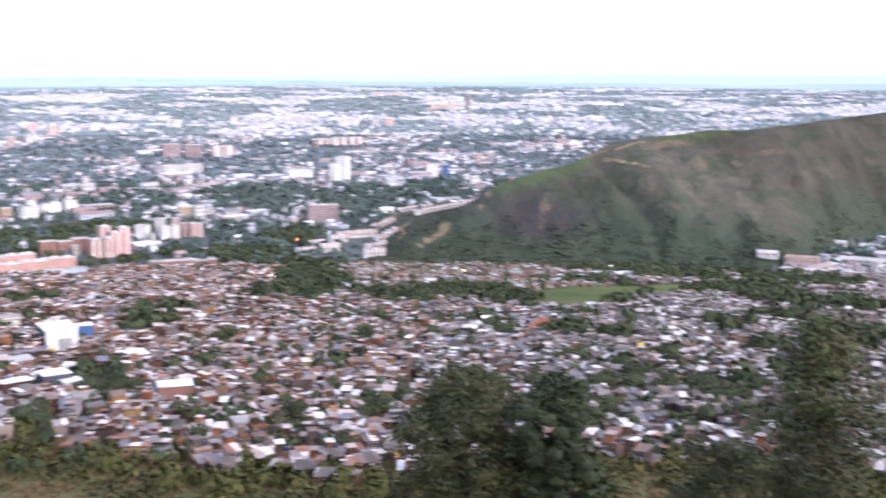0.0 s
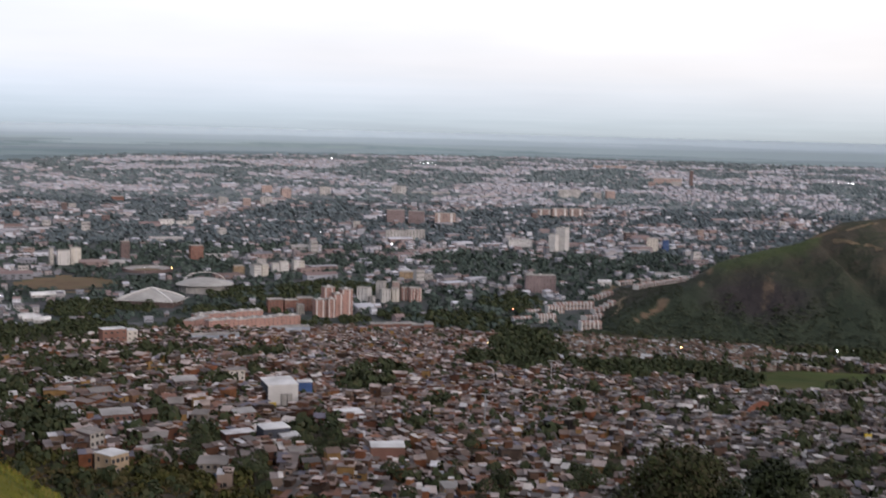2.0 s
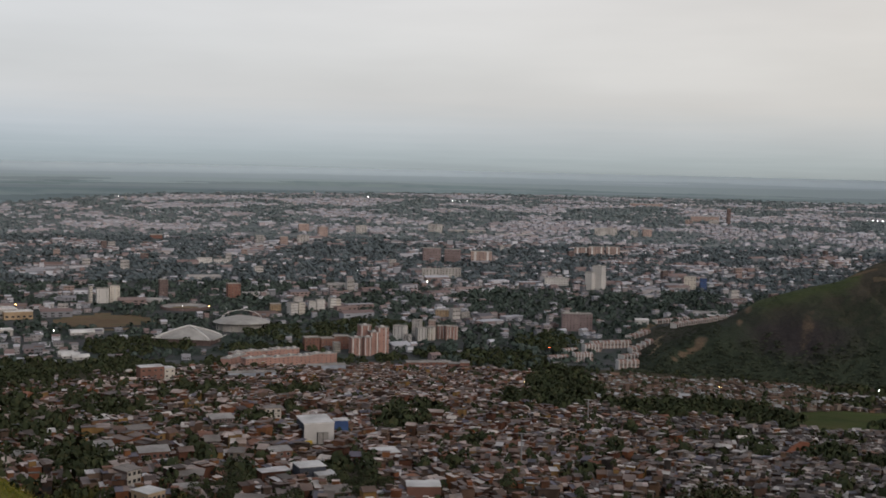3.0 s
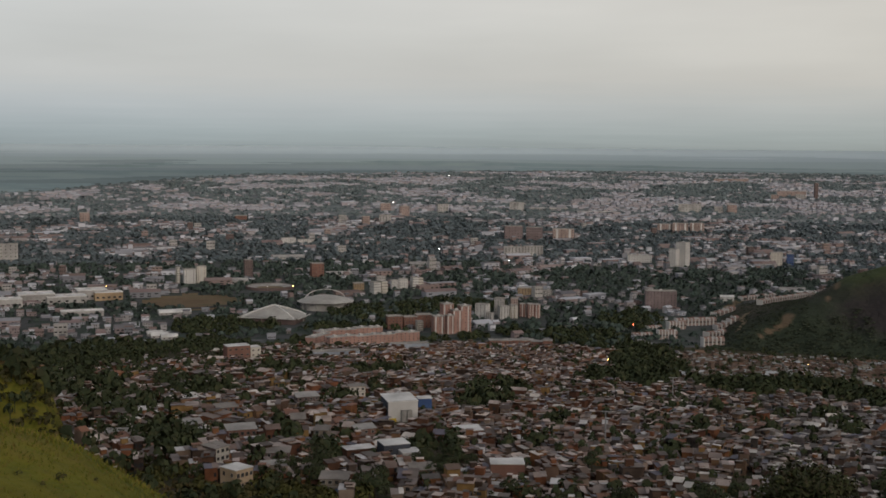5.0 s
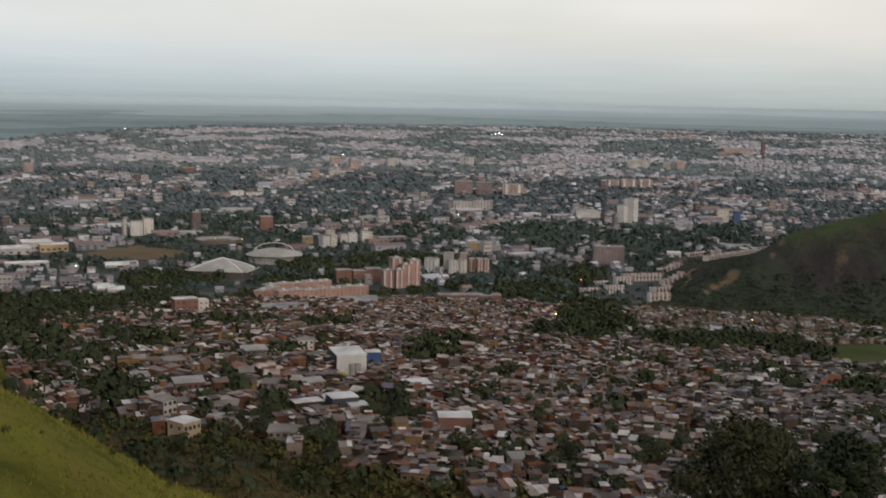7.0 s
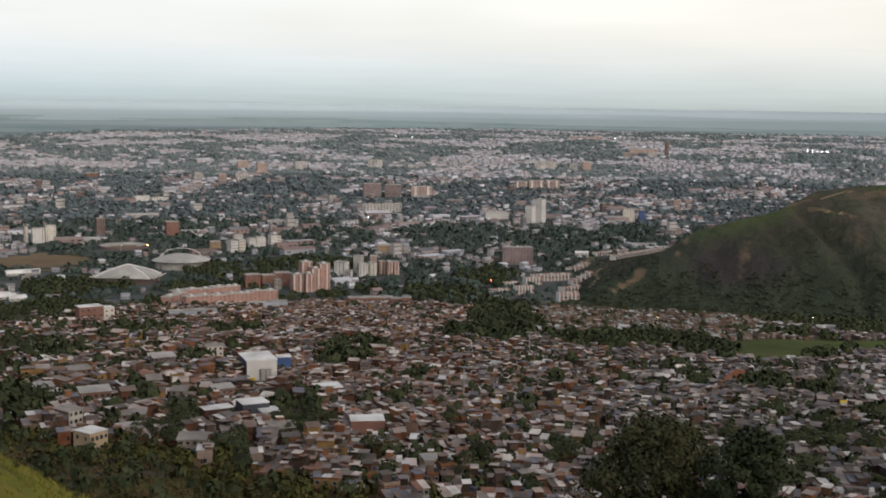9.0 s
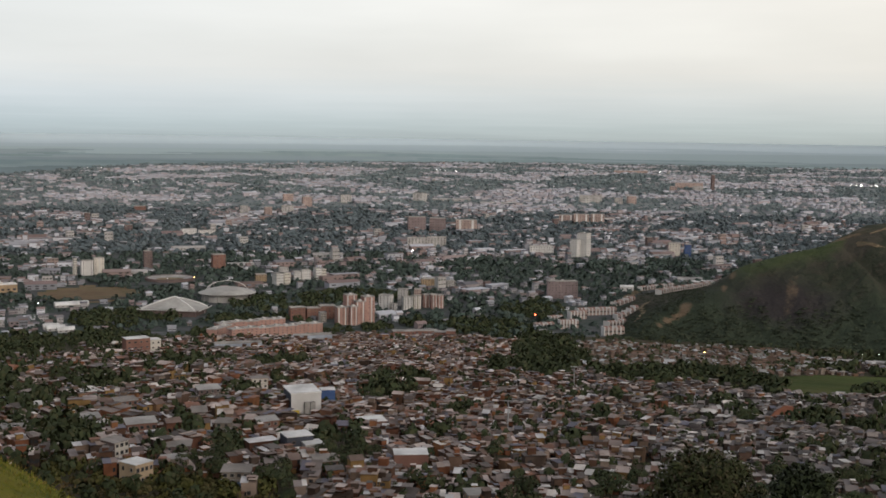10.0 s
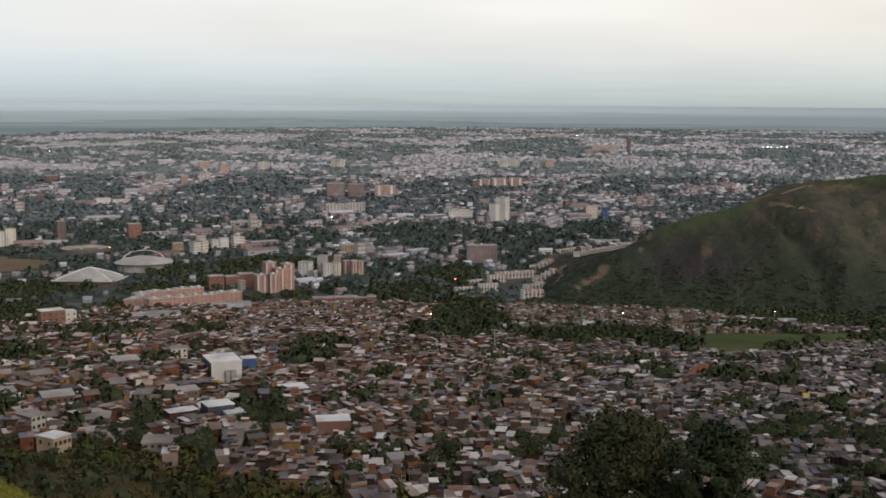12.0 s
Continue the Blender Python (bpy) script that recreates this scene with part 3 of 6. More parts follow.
def in_groves(az, d, groves, grow=1.0):
    hit = np.zeros(np.shape(az), bool)
    for a, q, ra, rq in groves:
        hit |= ((az - a) / (ra * grow)) ** 2 + ((d - q) / (rq * grow)) ** 2 < 1
    return hit


# ground that stays free for the larger buildings: bearing, distance, half-width in degrees, half-depth in metres
KEPT_FREE = [(-18.7, 956, 1.2, 9), (-15.2, 1050, 1.0, 9), (-15.6, 555, 1.05, 34), (-15.9, 450, 1.0, 12), (-10.4, 406, 1.1, 9), (-23.4, 395, 1.0, 8), (-7.1, 336, 1.1, 8), (-12.4, 497, 0.9, 9), (7.15, 592, 0.95, 13), (12.1, 532, 0.8, 9), (-23.2, 932, 1.3, 18), (-24.36, 434, 0.7, 6), (-18.76, 380, 0.8, 6), (-21.68, 419, 0.7, 5), (-23.19, 501, 0.8, 6), (-28.88, 523, 0.6, 5), (-27.97, 528, 0.5, 5),
             (-25.46, 527, 0.6, 5), (-17.37, 497, 0.6, 5), (-20.5, 537, 0.5, 5), (-20.1, 604, 0.7, 7), (-17.71, 658, 0.6, 6), (-19.36, 498, 0.5, 5), (-23.87, 563, 0.6, 6), (-21.46, 439, 0.7, 5), (-14.6, 393, 0.7, 5),
             (-17.7, 536, 0.9, 9), (-5.85, 500, 0.3, 5), (8.4, 955, 2.2, 16), (10.5, 1000, 1.8, 14), (-17.3, 1125, 3.2, 55), (-13.3, 1190, 1.6, 35),
             (-10.4, 1305, 2.2, 35), (-19.2, 1365, 1.7, 62), (-21.6, 1262, 1.9, 72)]
KEPT_CITY = [(-21.8, 1552, 1.8, 78), (-25.4, 1445, 2.6, 80), (-25.3, 1640, 1.0, 25), (-30.5, 1480, 2.8, 60), (-26.2, 1345, 1.2, 22), (-26.7, 1168, 1.0, 16), (-3.4, 1420, 1.2, 25), (-2.6, 1915, 0.8, 25),
             (-9.9, 2035, 1.4, 30), (-2.6, 2595, 1.2, 30), (-9.2, 2360, 1.8, 30), (-4.4, 1965, 1.0, 25), (2.1, 1978, 0.8, 25), (-2.0, 1150, 2.0, 70), (1.7, 1460, 2.6, 60), (-16.0, 1530, 2.2, 45),
             (-9.6, 1505, 1.4, 25), (-22.8, 1683, 0.6, 20), (-0.6, 1290, 2.2, 120), (-2.9, 1235, 1.2, 85)]


# ---- the hillside quarter: small houses in uneven terraces ----
def near_edge(az):
    """Where the quarter begins above the scrub."""
    return np.interp(az, [-36, -26, -21, -17, -13, -8, -4, 0, 4, 8, 11, 15, 27], [432, 408, 388, 350, 312, 270, 254, 256, 268, 282, 290, 292, 310]) + 60 * (fbm(az * 1.1, az * 0, 33, 4) - 0.38)


def house_lots():
    """x, y, turn, width, depth, height of every house."""
    rows = []
    d, line = 246.0, 0
    while d < 1108:
        line += 1
        step = 4.0 + 1.2 * rng.random() + 0.0005 * d
        az = -36 + rng.random()
        while az < 27:
            # wider, deeper houses on the western slope
            big = float(np.interp(az, [-16, -9], [1.45, 1.0]))
            w = (rng.uniform(2.2, 4.6) if rng.random() < 0.94 else rng.uniform(5.5, 9)) * (big if d < 800 else 1 + 0.5 * (big - 1))
            if big < 1.3 or line % 3 != 1:
                rows.append((az, d, w, step * (1.42 if big >= 1.3 else 1.0)))
            gap = 0.25 if rng.random() < 0.8 else rng.uniform(1.5, 5.0)
            az += math.degrees((w + gap) / d)
        d += step
    q = np.array(rows)
    az, d, w, step = q.T
    # bend the rows so that the lanes wander
    d = d + 34 * (fbm(az * 0.5, d / 90, 31, 3) - 0.5) + rng.normal(0, 1.7, len(d))
    az = az + 2.2 * (fbm(az * 0.3 + 9, d / 150, 37, 2) - 0.5)
    # where the quarter ends
    far = np.interp(az, [-36, -30, -25, -21, -14, -9, -6, -3, 3, 8.5, 14, 15, 19, 23, 27], [860, 900, 1005, 1062, 1080, 1070, 1045, 1050, 1050, 1030, 1000, 1040, 1090, 1250, 1300])
    near = near_edge(az)
    ok = (d < far) & (d > near) & ~in_groves(az, d, GROVES_NEAR) & ~in_groves(az, d, GROVES_BELT) & ~in_groves(az, d, KEPT_FREE)
    # lanes and yards
    ok |= (d < far) & (d > near) & (az < -19) & (rng.random(len(d)) < 0.5) & ~in_groves(az, d, KEPT_FREE)
    ok &= np.abs(fbm(az * 0.55, d / 75, 41, 2) - 0.5) > 0.012
    ok &= rng.random(len(d)) > np.interp(az, [-30, -21, -17, -8, -2, 8, 12], [0.36, 0.24, 0.10, 0.07, 0.08, 0.10, 0.14])
    ok &= ~in_field(az, d)
    az, d, w, step = az[ok], d[ok], w[ok], step[ok]
    a = np.radians(az)
    x, y = d * np.sin(a), d * np.cos(a)
    turn = -a + 2.6 * (fbm(x / 70, y / 70, 51, 3) - 0.5) + rng.normal(0, 0.12, len(d))
    dep = step * rng.uniform(0.78, 0.98, len(d))
    floors = rng.choice([1, 2, 2, 3], len(d), p=[0.74, 0.15, 0.09, 0.02])
    floors = np.where((az < -12) & (d < 800) & (rng.random(len(d)) < 0.3), floors + 1, floors)
    floors = np.where(az > 7, np.minimum(floors, 2), np.minimum(floors, 3))
    h = 2.1 * floors + rng.uniform(-0.7, 0.8, len(d))
    return np.stack([x, y, turn, w, dep, h], -1)


LOTS = house_lots()


def local(x, y, turn, lx, ly):
    c, s = np.cos(turn), np.sin(turn)
    return x + lx * c - ly * s, y + lx * s + ly * c


def joined_houses(lots, name, wall_mat, roof_mat):
    """Many houses as two meshes of walls and roofs and one of openings."""
    x, y, turn, w, dp, h = lots.T
    n = len(x)
    z = ground_z(x, y)
    low = np.minimum.reduce([ground_z(*local(x, y, turn, sx * w / 2, sy * dp / 2)) for sx in (-1, 1) for sy in (-1, 1)]) - 0.4
    tagged(boxes(name + "_walls", np.stack([w, dp, z + h - low], -1), turn, np.stack([x, y, low], -1), wall_mat),
           "crowded small brick and painted house walls on a hillside", "houses", kind="stuff")
    tilt = np.where(rng.random(n) < 0.78, rng.uniform(-0.2, 0.2, n), 0)
    g = rng.random(n) < 0.12
    flat = ~g
    # wider roofs are two sheets, one a little above the other
    two = flat & (w > 3.0)
    cut = rng.uniform(0.35, 0.65, n)
    X, Y, S, Z, P = [], [], [], [], []
    for m, lo, hi, up in ((flat & ~two, 0 * cut, 0 * cut + 1, 0.0), (two, 0 * cut, cut, 0.0), (two, cut, 0 * cut + 1, 1.0)):
        full = (w[m] + 0.5) * (hi[m] - lo[m])
        lx = (w[m] + 0.5) * ((lo[m] + hi[m]) / 2 - 0.5)
        slope = tilt[m] * np.where(up, rng.choice([1.0, 0.4, -1.0], m.sum()), 1.0)
        px, py = local(x[m], y[m], turn[m], lx, 0 * lx)
        X.append(np.stack([px, py, z[m] + h[m] + np.abs(slope) * dp[m] / 2 * 0.98 + up * rng.uniform(0.06, 0.7, m.sum())], -1))
        S.append(np.stack([full + 0.1, dp[m] + rng.uniform(0.3, 1.1, m.sum()), np.full(m.sum(), 0.1)], -1))
        Z.append(turn[m])
        P.append(slope)
    tagged(boxes(name + "_roofs", np.concatenate(S), np.concatenate(Z), np.concatenate(X), roof_mat, np.concatenate(P)), "patchwork of grey, white and rusty sheet roofs", "roofs", kind="stuff")
    gs = np.stack([w[g] + 0.5, dp[g] + 0.8, 0.9 + 0.1 * dp[g]], -1)
    gp = np.stack([x[g], y[g], z[g] + h[g]], -1)
    tagged(new(name + "_gable_roofs", mesh_of(name, many(GABLE, gs, turn[g], gp), many_faces(GABLE_F, int(g.sum()), 8), 4, [roof_mat])), "gabled sheet and tile roofs of small houses", "roofs", kind="stuff")
    # lean-tos in the yards
    e = rng.random(n) < 0.45
    c = int(e.sum())
    ew, ed, eh = rng.uniform(1.0, 2.4, c), rng.uniform(1.0, 2.0, c), rng.uniform(1.3, 2.3, c)
    ex, ey = local(x[e], y[e], turn[e], rng.uniform(-0.5, 0.5, c) * w[e], -dp[e] / 2 - ed * 0.4)
    ez = ground_z(ex, ey)
    tagged(boxes(name + "_lean_tos", np.stack([ew, ed, eh + 0.6], -1), turn[e], np.stack([ex, ey, ez - 0.6], -1), wall_mat), "small block lean-tos beside the houses", "sheds", kind="stuff")
    tagged(boxes(name + "_lean_to_roofs", np.stack([ew + 0.4, ed + 0.5, 0 * ew + 0.08], -1), turn[e], np.stack([ex, ey, ez + eh + 0.12 * ed], -1), roof_mat, rng.uniform(-0.02, 0.2, c)), "small sheet roofs of lean-tos", "roofs", kind="stuff")
    # upper rooms and water tanks on some flat roofs
    u = flat & (rng.random(n) < 0.5) & (w > 3.4)
    k = int(u.sum())
    lx, ly = rng.uniform(-0.2, 0.2, k) * w[u], rng.uniform(-0.1, 0.25, k) * dp[u]
    ux, uy = local(x[u], y[u], turn[u], lx, ly)
    us = np.stack([w[u] * rng.uniform(0.35, 0.6, k), dp[u] * rng.uniform(0.3, 0.5, k), rng.uniform(0.8, 2.4, k)], -1)
    uz = z[u] + h[u] + 0.1
    tagged(boxes(name + "_upper_rooms", us, turn[u], np.stack([ux, uy, uz], -1), wall_mat), "added rooms of bare brick on flat roofs", "rooms", kind="stuff")
    tagged(boxes(name + "_upper_roofs", us * [1.15, 1.2, 0] + [0, 0, 0.12], turn[u], np.stack([ux, uy, uz + us[:, 2]], -1), roof_mat), "small sheet roofs over added rooms", "roofs", kind="stuff")
    # openings on the fronts that look towards the viewer, and on one side
    P, S, R = [], [], []
    for row in range(3):
        for col in (-0.28, 0.05, 0.33):
            m = (h > 2.6 * row + 2.3) & (rng.random(n) < 0.55) & (x * x + y * y < 820**2)
            c = int(m.sum())
            wx, wy = local(x[m], y[m], turn[m], col * w[m] + rng.uniform(-0.2, 0.2, c), -dp[m] / 2)
            P.append(np.stack([wx, wy, z[m] + 2.6 * row + rng.uniform(0.7, 1.1, c)], -1))
            S.append(np.stack([rng.uniform(0.8, 1.5, c), np.full(c, 0.16), rng.uniform(0.9, 1.5, c)], -1))
            R.append(turn[m])
    tagged(boxes(name + "_openings", np.concatenate(S), np.concatenate(R), np.concatenate(P), M_GLASS), "dark windows and doors of crowded houses", "windows", kind="stuff")


dist = np.hypot(LOTS[:, 0], LOTS[:, 1])
order = np.argsort(dist)
NEAR_LOTS, FAR_LOTS = LOTS[order[:300]], LOTS[order[300:]]
_az, _d = np.degrees(np.arctan2(FAR_LOTS[:, 0], FAR_LOTS[:, 1])), np.hypot(FAR_LOTS[:, 0], FAR_LOTS[:, 1])
TILED = (_az > -2.6) & (_az < 8.8) & (_d > 815)
EAST = ~TILED & (_az + 3.5 * rng.normal(0, 1, len(_az)) > 0.5)
joined_houses(FAR_LOTS[~TILED & ~EAST], "hillside_houses", M_WALLS, M_ROOFS)
joined_houses(FAR_LOTS[EAST], "lower_hillside_houses", M_WALLSGREY, M_ROOFSGREY)
joined_houses(FAR_LOTS[TILED & (rng.random(len(_az)) < 0.62)], "tiled_houses", M_TILEWALLS, M_TILES)


# ---- the city on the plain ----
def built_up(az, d):
    """Noise that parts quarters from parks."""
    x, y = d * np.sin(np.radians(az)), d * np.cos(np.radians(az))
    cell = np.interp(d, [1300, 2200, 6000], [135, 165, 230])
    return fbm(x / cell, y / cell, 61, 4)


def plain_places(n_near, n_far):
    """Random places on the plain, thinner with the distance past 3 km."""
    d = np.concatenate([np.sqrt(rng.uniform(1085**2, 3000**2, n_near)), rng.uniform(3000, 8350, n_far)])
    return rng.uniform(-37, 27, len(d)), d


def on_hill(az, d):
    x, y = d * np.sin(np.radians(az)), d * np.cos(np.radians(az))
    return (az > -1.6) & (az < 42) & (d > hill_foot(az) - 15) & (d < 1900) & (ground_z(x, y) > 0.8)


def city_lots():
    az, d = plain_places(17000, 38000)
    n = len(d)
    ok = d < city_edge(az) - 900 * rng.random(n) ** 2.2 + 300 * (fbm(az, d / 600, 67) - 0.5)
    ok &= ~on_hill(az, d)
    ok &= d > np.interp(az, [-36, -30, -25, -21, -14, -9, -6, -3, -2, 27], [900, 930, 1110, 1160, 1230, 1120, 1060, 1090, 1090, 1090])
    built = built_up(az, d)
    ok &= (rng.random(n) < np.where(built > np.interp(d, [1500, 2500, 5000], [0.515, 0.52, 0.53]), np.where(built > 0.58, np.interp(d, [2500, 5000], [0.72, 0.75]), 0.42), np.interp(d, [1500, 2500, 5000], [0.20, 0.13, 0.03])))
    ok &= ~(in_groves(az, d, CITY_WOODS) & (rng.random(n) < 0.75))
    ok &= ~in_groves(az, d, GROVES_BELT, 0.9) & ~in_groves(az, d, KEPT_FREE) & ~in_groves(az, d, KEPT_CITY) & ~in_groves(az, d, GROVES_NEAR)
    return az[ok], d[ok]


TALL = []


def city_blocks():
    az, q = city_lots()
    n = len(az)
    d = lay(q)
    a = np.radians(az)
    x, y = d * np.sin(a), d * np.cos(a)
    z = ground_z(x, y)
    wide = np.interp(q, [1600, 3000, 6000], [0.85, 0.95, 1.5])
    w = rng.uniform(5, 12, n) * wide * np.interp(q, [1600, 3000, 5500], [1.0, 1.35, 1.75])
    dp = rng.uniform(5, 9, n) * wide
    h = rng.choice([2.6, 3.3, 5.0, 6.2, 9.0], n, p=[0.34, 0.32, 0.22, 0.09, 0.03]) * rng.uniform(0.85, 1.2, n)
    tall = rng.random(n) < np.interp(q, [1500, 4000], [0.009, 0.003])
    h[tall] = rng.uniform(13, 25, tall.sum())
    w[tall] = rng.uniform(8, 15, tall.sum())
    shed = (rng.random(n) < 0.05) & ~tall
    w[shed], dp[shed], h[shed] = rng.uniform(18, 42, shed.sum()), rng.uniform(10, 18, shed.sum()), rng.uniform(4, 7, shed.sum())
    w, dp, h = w * d / q, dp * d / q, h * d / q
    turn = 0.35 + 0.5 * np.round(3 * fbm(x / 500, y / 500, 71, 2)) / 3 + rng.normal(0, 0.03, n)
    TALL.extend(zip(az[tall], d[tall], turn[tall], w[tall], dp[tall], h[tall]))
    # past 3 km walls and roofs take the haze-tinted colours
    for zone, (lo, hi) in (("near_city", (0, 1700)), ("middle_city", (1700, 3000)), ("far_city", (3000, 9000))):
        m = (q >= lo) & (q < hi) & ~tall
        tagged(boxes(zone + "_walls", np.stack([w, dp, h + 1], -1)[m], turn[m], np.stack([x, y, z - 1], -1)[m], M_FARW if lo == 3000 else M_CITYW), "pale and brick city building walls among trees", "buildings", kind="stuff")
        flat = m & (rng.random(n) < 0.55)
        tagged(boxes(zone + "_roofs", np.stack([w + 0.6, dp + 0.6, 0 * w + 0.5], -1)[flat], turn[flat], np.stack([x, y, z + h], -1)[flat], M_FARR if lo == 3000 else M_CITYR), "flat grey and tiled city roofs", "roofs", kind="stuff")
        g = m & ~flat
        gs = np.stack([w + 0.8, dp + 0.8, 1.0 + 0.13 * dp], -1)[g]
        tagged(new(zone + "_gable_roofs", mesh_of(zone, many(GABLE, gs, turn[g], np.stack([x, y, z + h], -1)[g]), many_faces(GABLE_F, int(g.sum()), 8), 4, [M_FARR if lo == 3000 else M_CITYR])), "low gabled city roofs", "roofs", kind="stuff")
    # window rows of the nearer ones
    P, S, R = [], [], []
    for row in range(4):
        for col in (-0.36, -0.12, 0.12, 0.36):
            m = (h > 2.9 * row + 2.7) & (d < 1900) & ~tall & (rng.random(n) < 0.8)
            for side in (0, 1):
                t2 = turn[m] + side * math.pi / 2
                ww, dd = (w[m], dp[m]) if side == 0 else (dp[m], w[m])
                wx, wy = local(x[m], y[m], t2, col * ww, -dd / 2)
                P.append(np.stack([wx, wy, z[m] + 2.9 * row + 0.9], -1))
                S.append(np.stack([ww * 0.12, 0 * ww + 0.2, 0 * ww + 1.4], -1))
                R.append(t2)
    tagged(boxes("city_windows", np.concatenate(S), np.concatenate(R), np.concatenate(P), M_GLASS), "rows of dark city windows", "windows", kind="stuff")


city_blocks()


# ---- trees ----
def leaf_cloud(n, lobes, leaf, seed, squash=0.85):
    """Quads scattered over overlapping rounded clumps that make one crown, radius about 1, base at z = 0."""
    r = np.random.default_rng(seed)
    c = r.normal(0, 1, (lobes, 3))
    c /= np.linalg.norm(c, axis=1)[:, None]
    c *= r.uniform(0.25, 0.62, (lobes, 1))
    c[:, 2] = np.abs(c[:, 2]) * 0.9 + 0.35
    rad = r.uniform(0.28, 0.5, lobes)
    k = r.integers(0, lobes, 4 * n)
    u = r.normal(0, 1, (4 * n, 3))
    u /= np.linalg.norm(u, axis=1)[:, None]
    p = c[k] + u * rad[k][:, None] * r.uniform(0.88, 1.06, (4 * n, 1))
    # leave out what lies inside another clump, or faces the ground
    inside = ((np.linalg.norm(p[:, None] - c[None], axis=2) / rad[None]) < 0.8).any(1) | (u[:, 2] < -0.55)
    keep = np.argsort(inside, kind="stable")[:n]
    p, u = p[keep], u[keep]
    p[:, 2] *= squash
    nrm = u + r.normal(0, 0.22, (n, 3)) + [0, 0, 0.15]
    nrm /= np.linalg.norm(nrm, axis=1)[:, None]
    t = np.cross(nrm, r.normal(0, 1, (n, 3)))
    t /= np.linalg.norm(t, axis=1)[:, None]
    b = np.cross(nrm, t)
    s = leaf * r.uniform(0.6, 1.3, (n, 1))
    t, b = t * s * 0.92, b * s * 0.86
    v = np.stack([p - t, p - b * 0.9, p + t, p + b], 1)
    out = 0.75 * u + 0.35 * p / np.linalg.norm(p, axis=1)[:, None] + [0, 0, 0.2]
    return v.reshape(-1, 3), np.repeat(out, 4, 0)


def soft_shaded(me, normals):
    me.polygons.foreach_set("use_smooth", np.ones(len(me.polygons), bool))
    me.normals_split_custom_set_from_vertices((normals / np.linalg.norm(normals, axis=1)[:, None]).tolist())
    return me


def far_woods(name, az, d, radius, seed, mat, n_leaf, lobes, leaf, label, high=1.0, lift=0.0):
    """Crowns far off, joined as one."""
    r = np.random.default_rng(seed)
    kinds = [leaf_cloud(n_leaf, lobes, leaf, seed + i) for i in range(5)]
    a = np.radians(az)
    x, y = d * np.sin(a), d * np.cos(a)
    z = ground_z(x, y)
    n = len(x)
    k = r.integers(0, 5, n)
    out, soft = [], []
    for i in range(5):
        m = k == i
        sz = np.stack([radius[m], radius[m], radius[m] * high * r.uniform(0.9, 1.4, m.sum())], -1)
        turn = r.uniform(0, 6.28, m.sum())
        out.append(many(kinds[i][0], sz, turn, np.stack([x[m], y[m], z[m] + lift + 0.1 * radius[m]], -1)))
        soft.append(many(kinds[i][1], np.ones((m.sum(), 3)), turn, np.zeros((m.sum(), 3))))
    v, soft = np.concatenate(out), np.concatenate(soft)
    f = np.arange(len(v)).reshape(-1, 4)
    if lift:
        trunks = many(CUBE, np.stack([0.09 * radius, 0.09 * radius, lift + 0.9 * radius], -1), np.zeros(n), np.stack([x, y, z - 0.2], -1))
        f = np.vstack([f, many_faces(CUBE_F[2:], n, 8) + len(v)])
        v, soft = np.vstack([v, trunks]), np.vstack([soft, np.tile(CUBE - [0, 0, 0.5], (n, 1))])
    tagged(new(name, soft_shaded(mesh_of(name, v, f, 4, [mat]), soft)), label, "trees", kind="stuff")


def scatter(groves, per_m2, seed):
    r = np.random.default_rng(seed)
    A, D = [], []
    for a, q, ra, rq in groves:
        area = math.pi * rq * radians(ra) * q
        n = max(3, int(area * per_m2))
        rho, th = np.sqrt(r.random(n)), r.random(n) * 6.283
        A.append(a + ra * rho * np.cos(th))
        D.append(q + rq * rho * np.sin(th))
    A, D = np.concatenate(A), np.concatenate(D)
    k = fbm(A * 1.6, D / 24, seed + 60, 3) > 0.33
    return A[k], D[k]


a1, d1 = scatter(GROVES_NEAR, 1 / 48, 5)
grove_order = np.argsort(d1)
TREES_NEAR = [(a1[i], d1[i]) for i in grove_order[:150]]
rest = grove_order[150:]
a1, d1 = a1[rest], d1[rest]
far_woods("hillside_groves", a1, d1, rng.uniform(2.4, 6.4, len(a1)), 100, M_LEAF, 54, 9, 0.205, "dense dark green trees between the houses", 1.25)
a2, d2 = scatter(GROVES_BELT, 1 / 66, 6)
far_woods("tree_belts", a2, d2, rng.uniform(3.4, 6.6, len(a2)), 200, M_LEAF, 38, 8, 0.265, "dark green belts of trees by fields and roads")
# single trees among the houses
n3 = 8000
a3, d3 = rng.uniform(-36, 27, n3), np.sqrt(rng.uniform(290**2, 1090**2, n3))
k3 = (fbm(a3 * 0.9, d3 / 35, 83, 3) > 0.53) & ~in_groves(a3, d3, KEPT_FREE) & ~((a3 > -1) & (d3 > 1000))
k3 |= (a3 < -20) & (rng.random(n3) < 0.6) & ~in_groves(a3, d3, KEPT_FREE)
k3 |= (a3 > -3) & (a3 < 9) & (d3 > 840) & (rng.random(n3) < 0.4)
k3 |= (d3 < 330) & (rng.random(n3) < 0.7)
k3 |= (a3 > -10) & (d3 < 580) & (rng.random(n3) < 0.35) & ~in_groves(a3, d3, KEPT_FREE)
k3 &= ~in_field(a3, d3)
a3, d3 = a3[k3], d3[k3]
far_woods("yard_trees", a3, d3, rng.uniform(1.0, 3.0, len(a3)) * np.interp(a3, [-28, -19], [1.5, 1.0]), 300, M_LEAF, 20, 6, 0.34, "small green trees in yards", 1.1, 2.2)

M_THICKET = material("thicket_leaves", [(0.053, 0.060, 0.022), (0.078, 0.079, 0.026), (0.107, 0.096, 0.035), (0.065, 0.067, 0.025)], 0.3, vary="island", bump=0, stain=0.35)
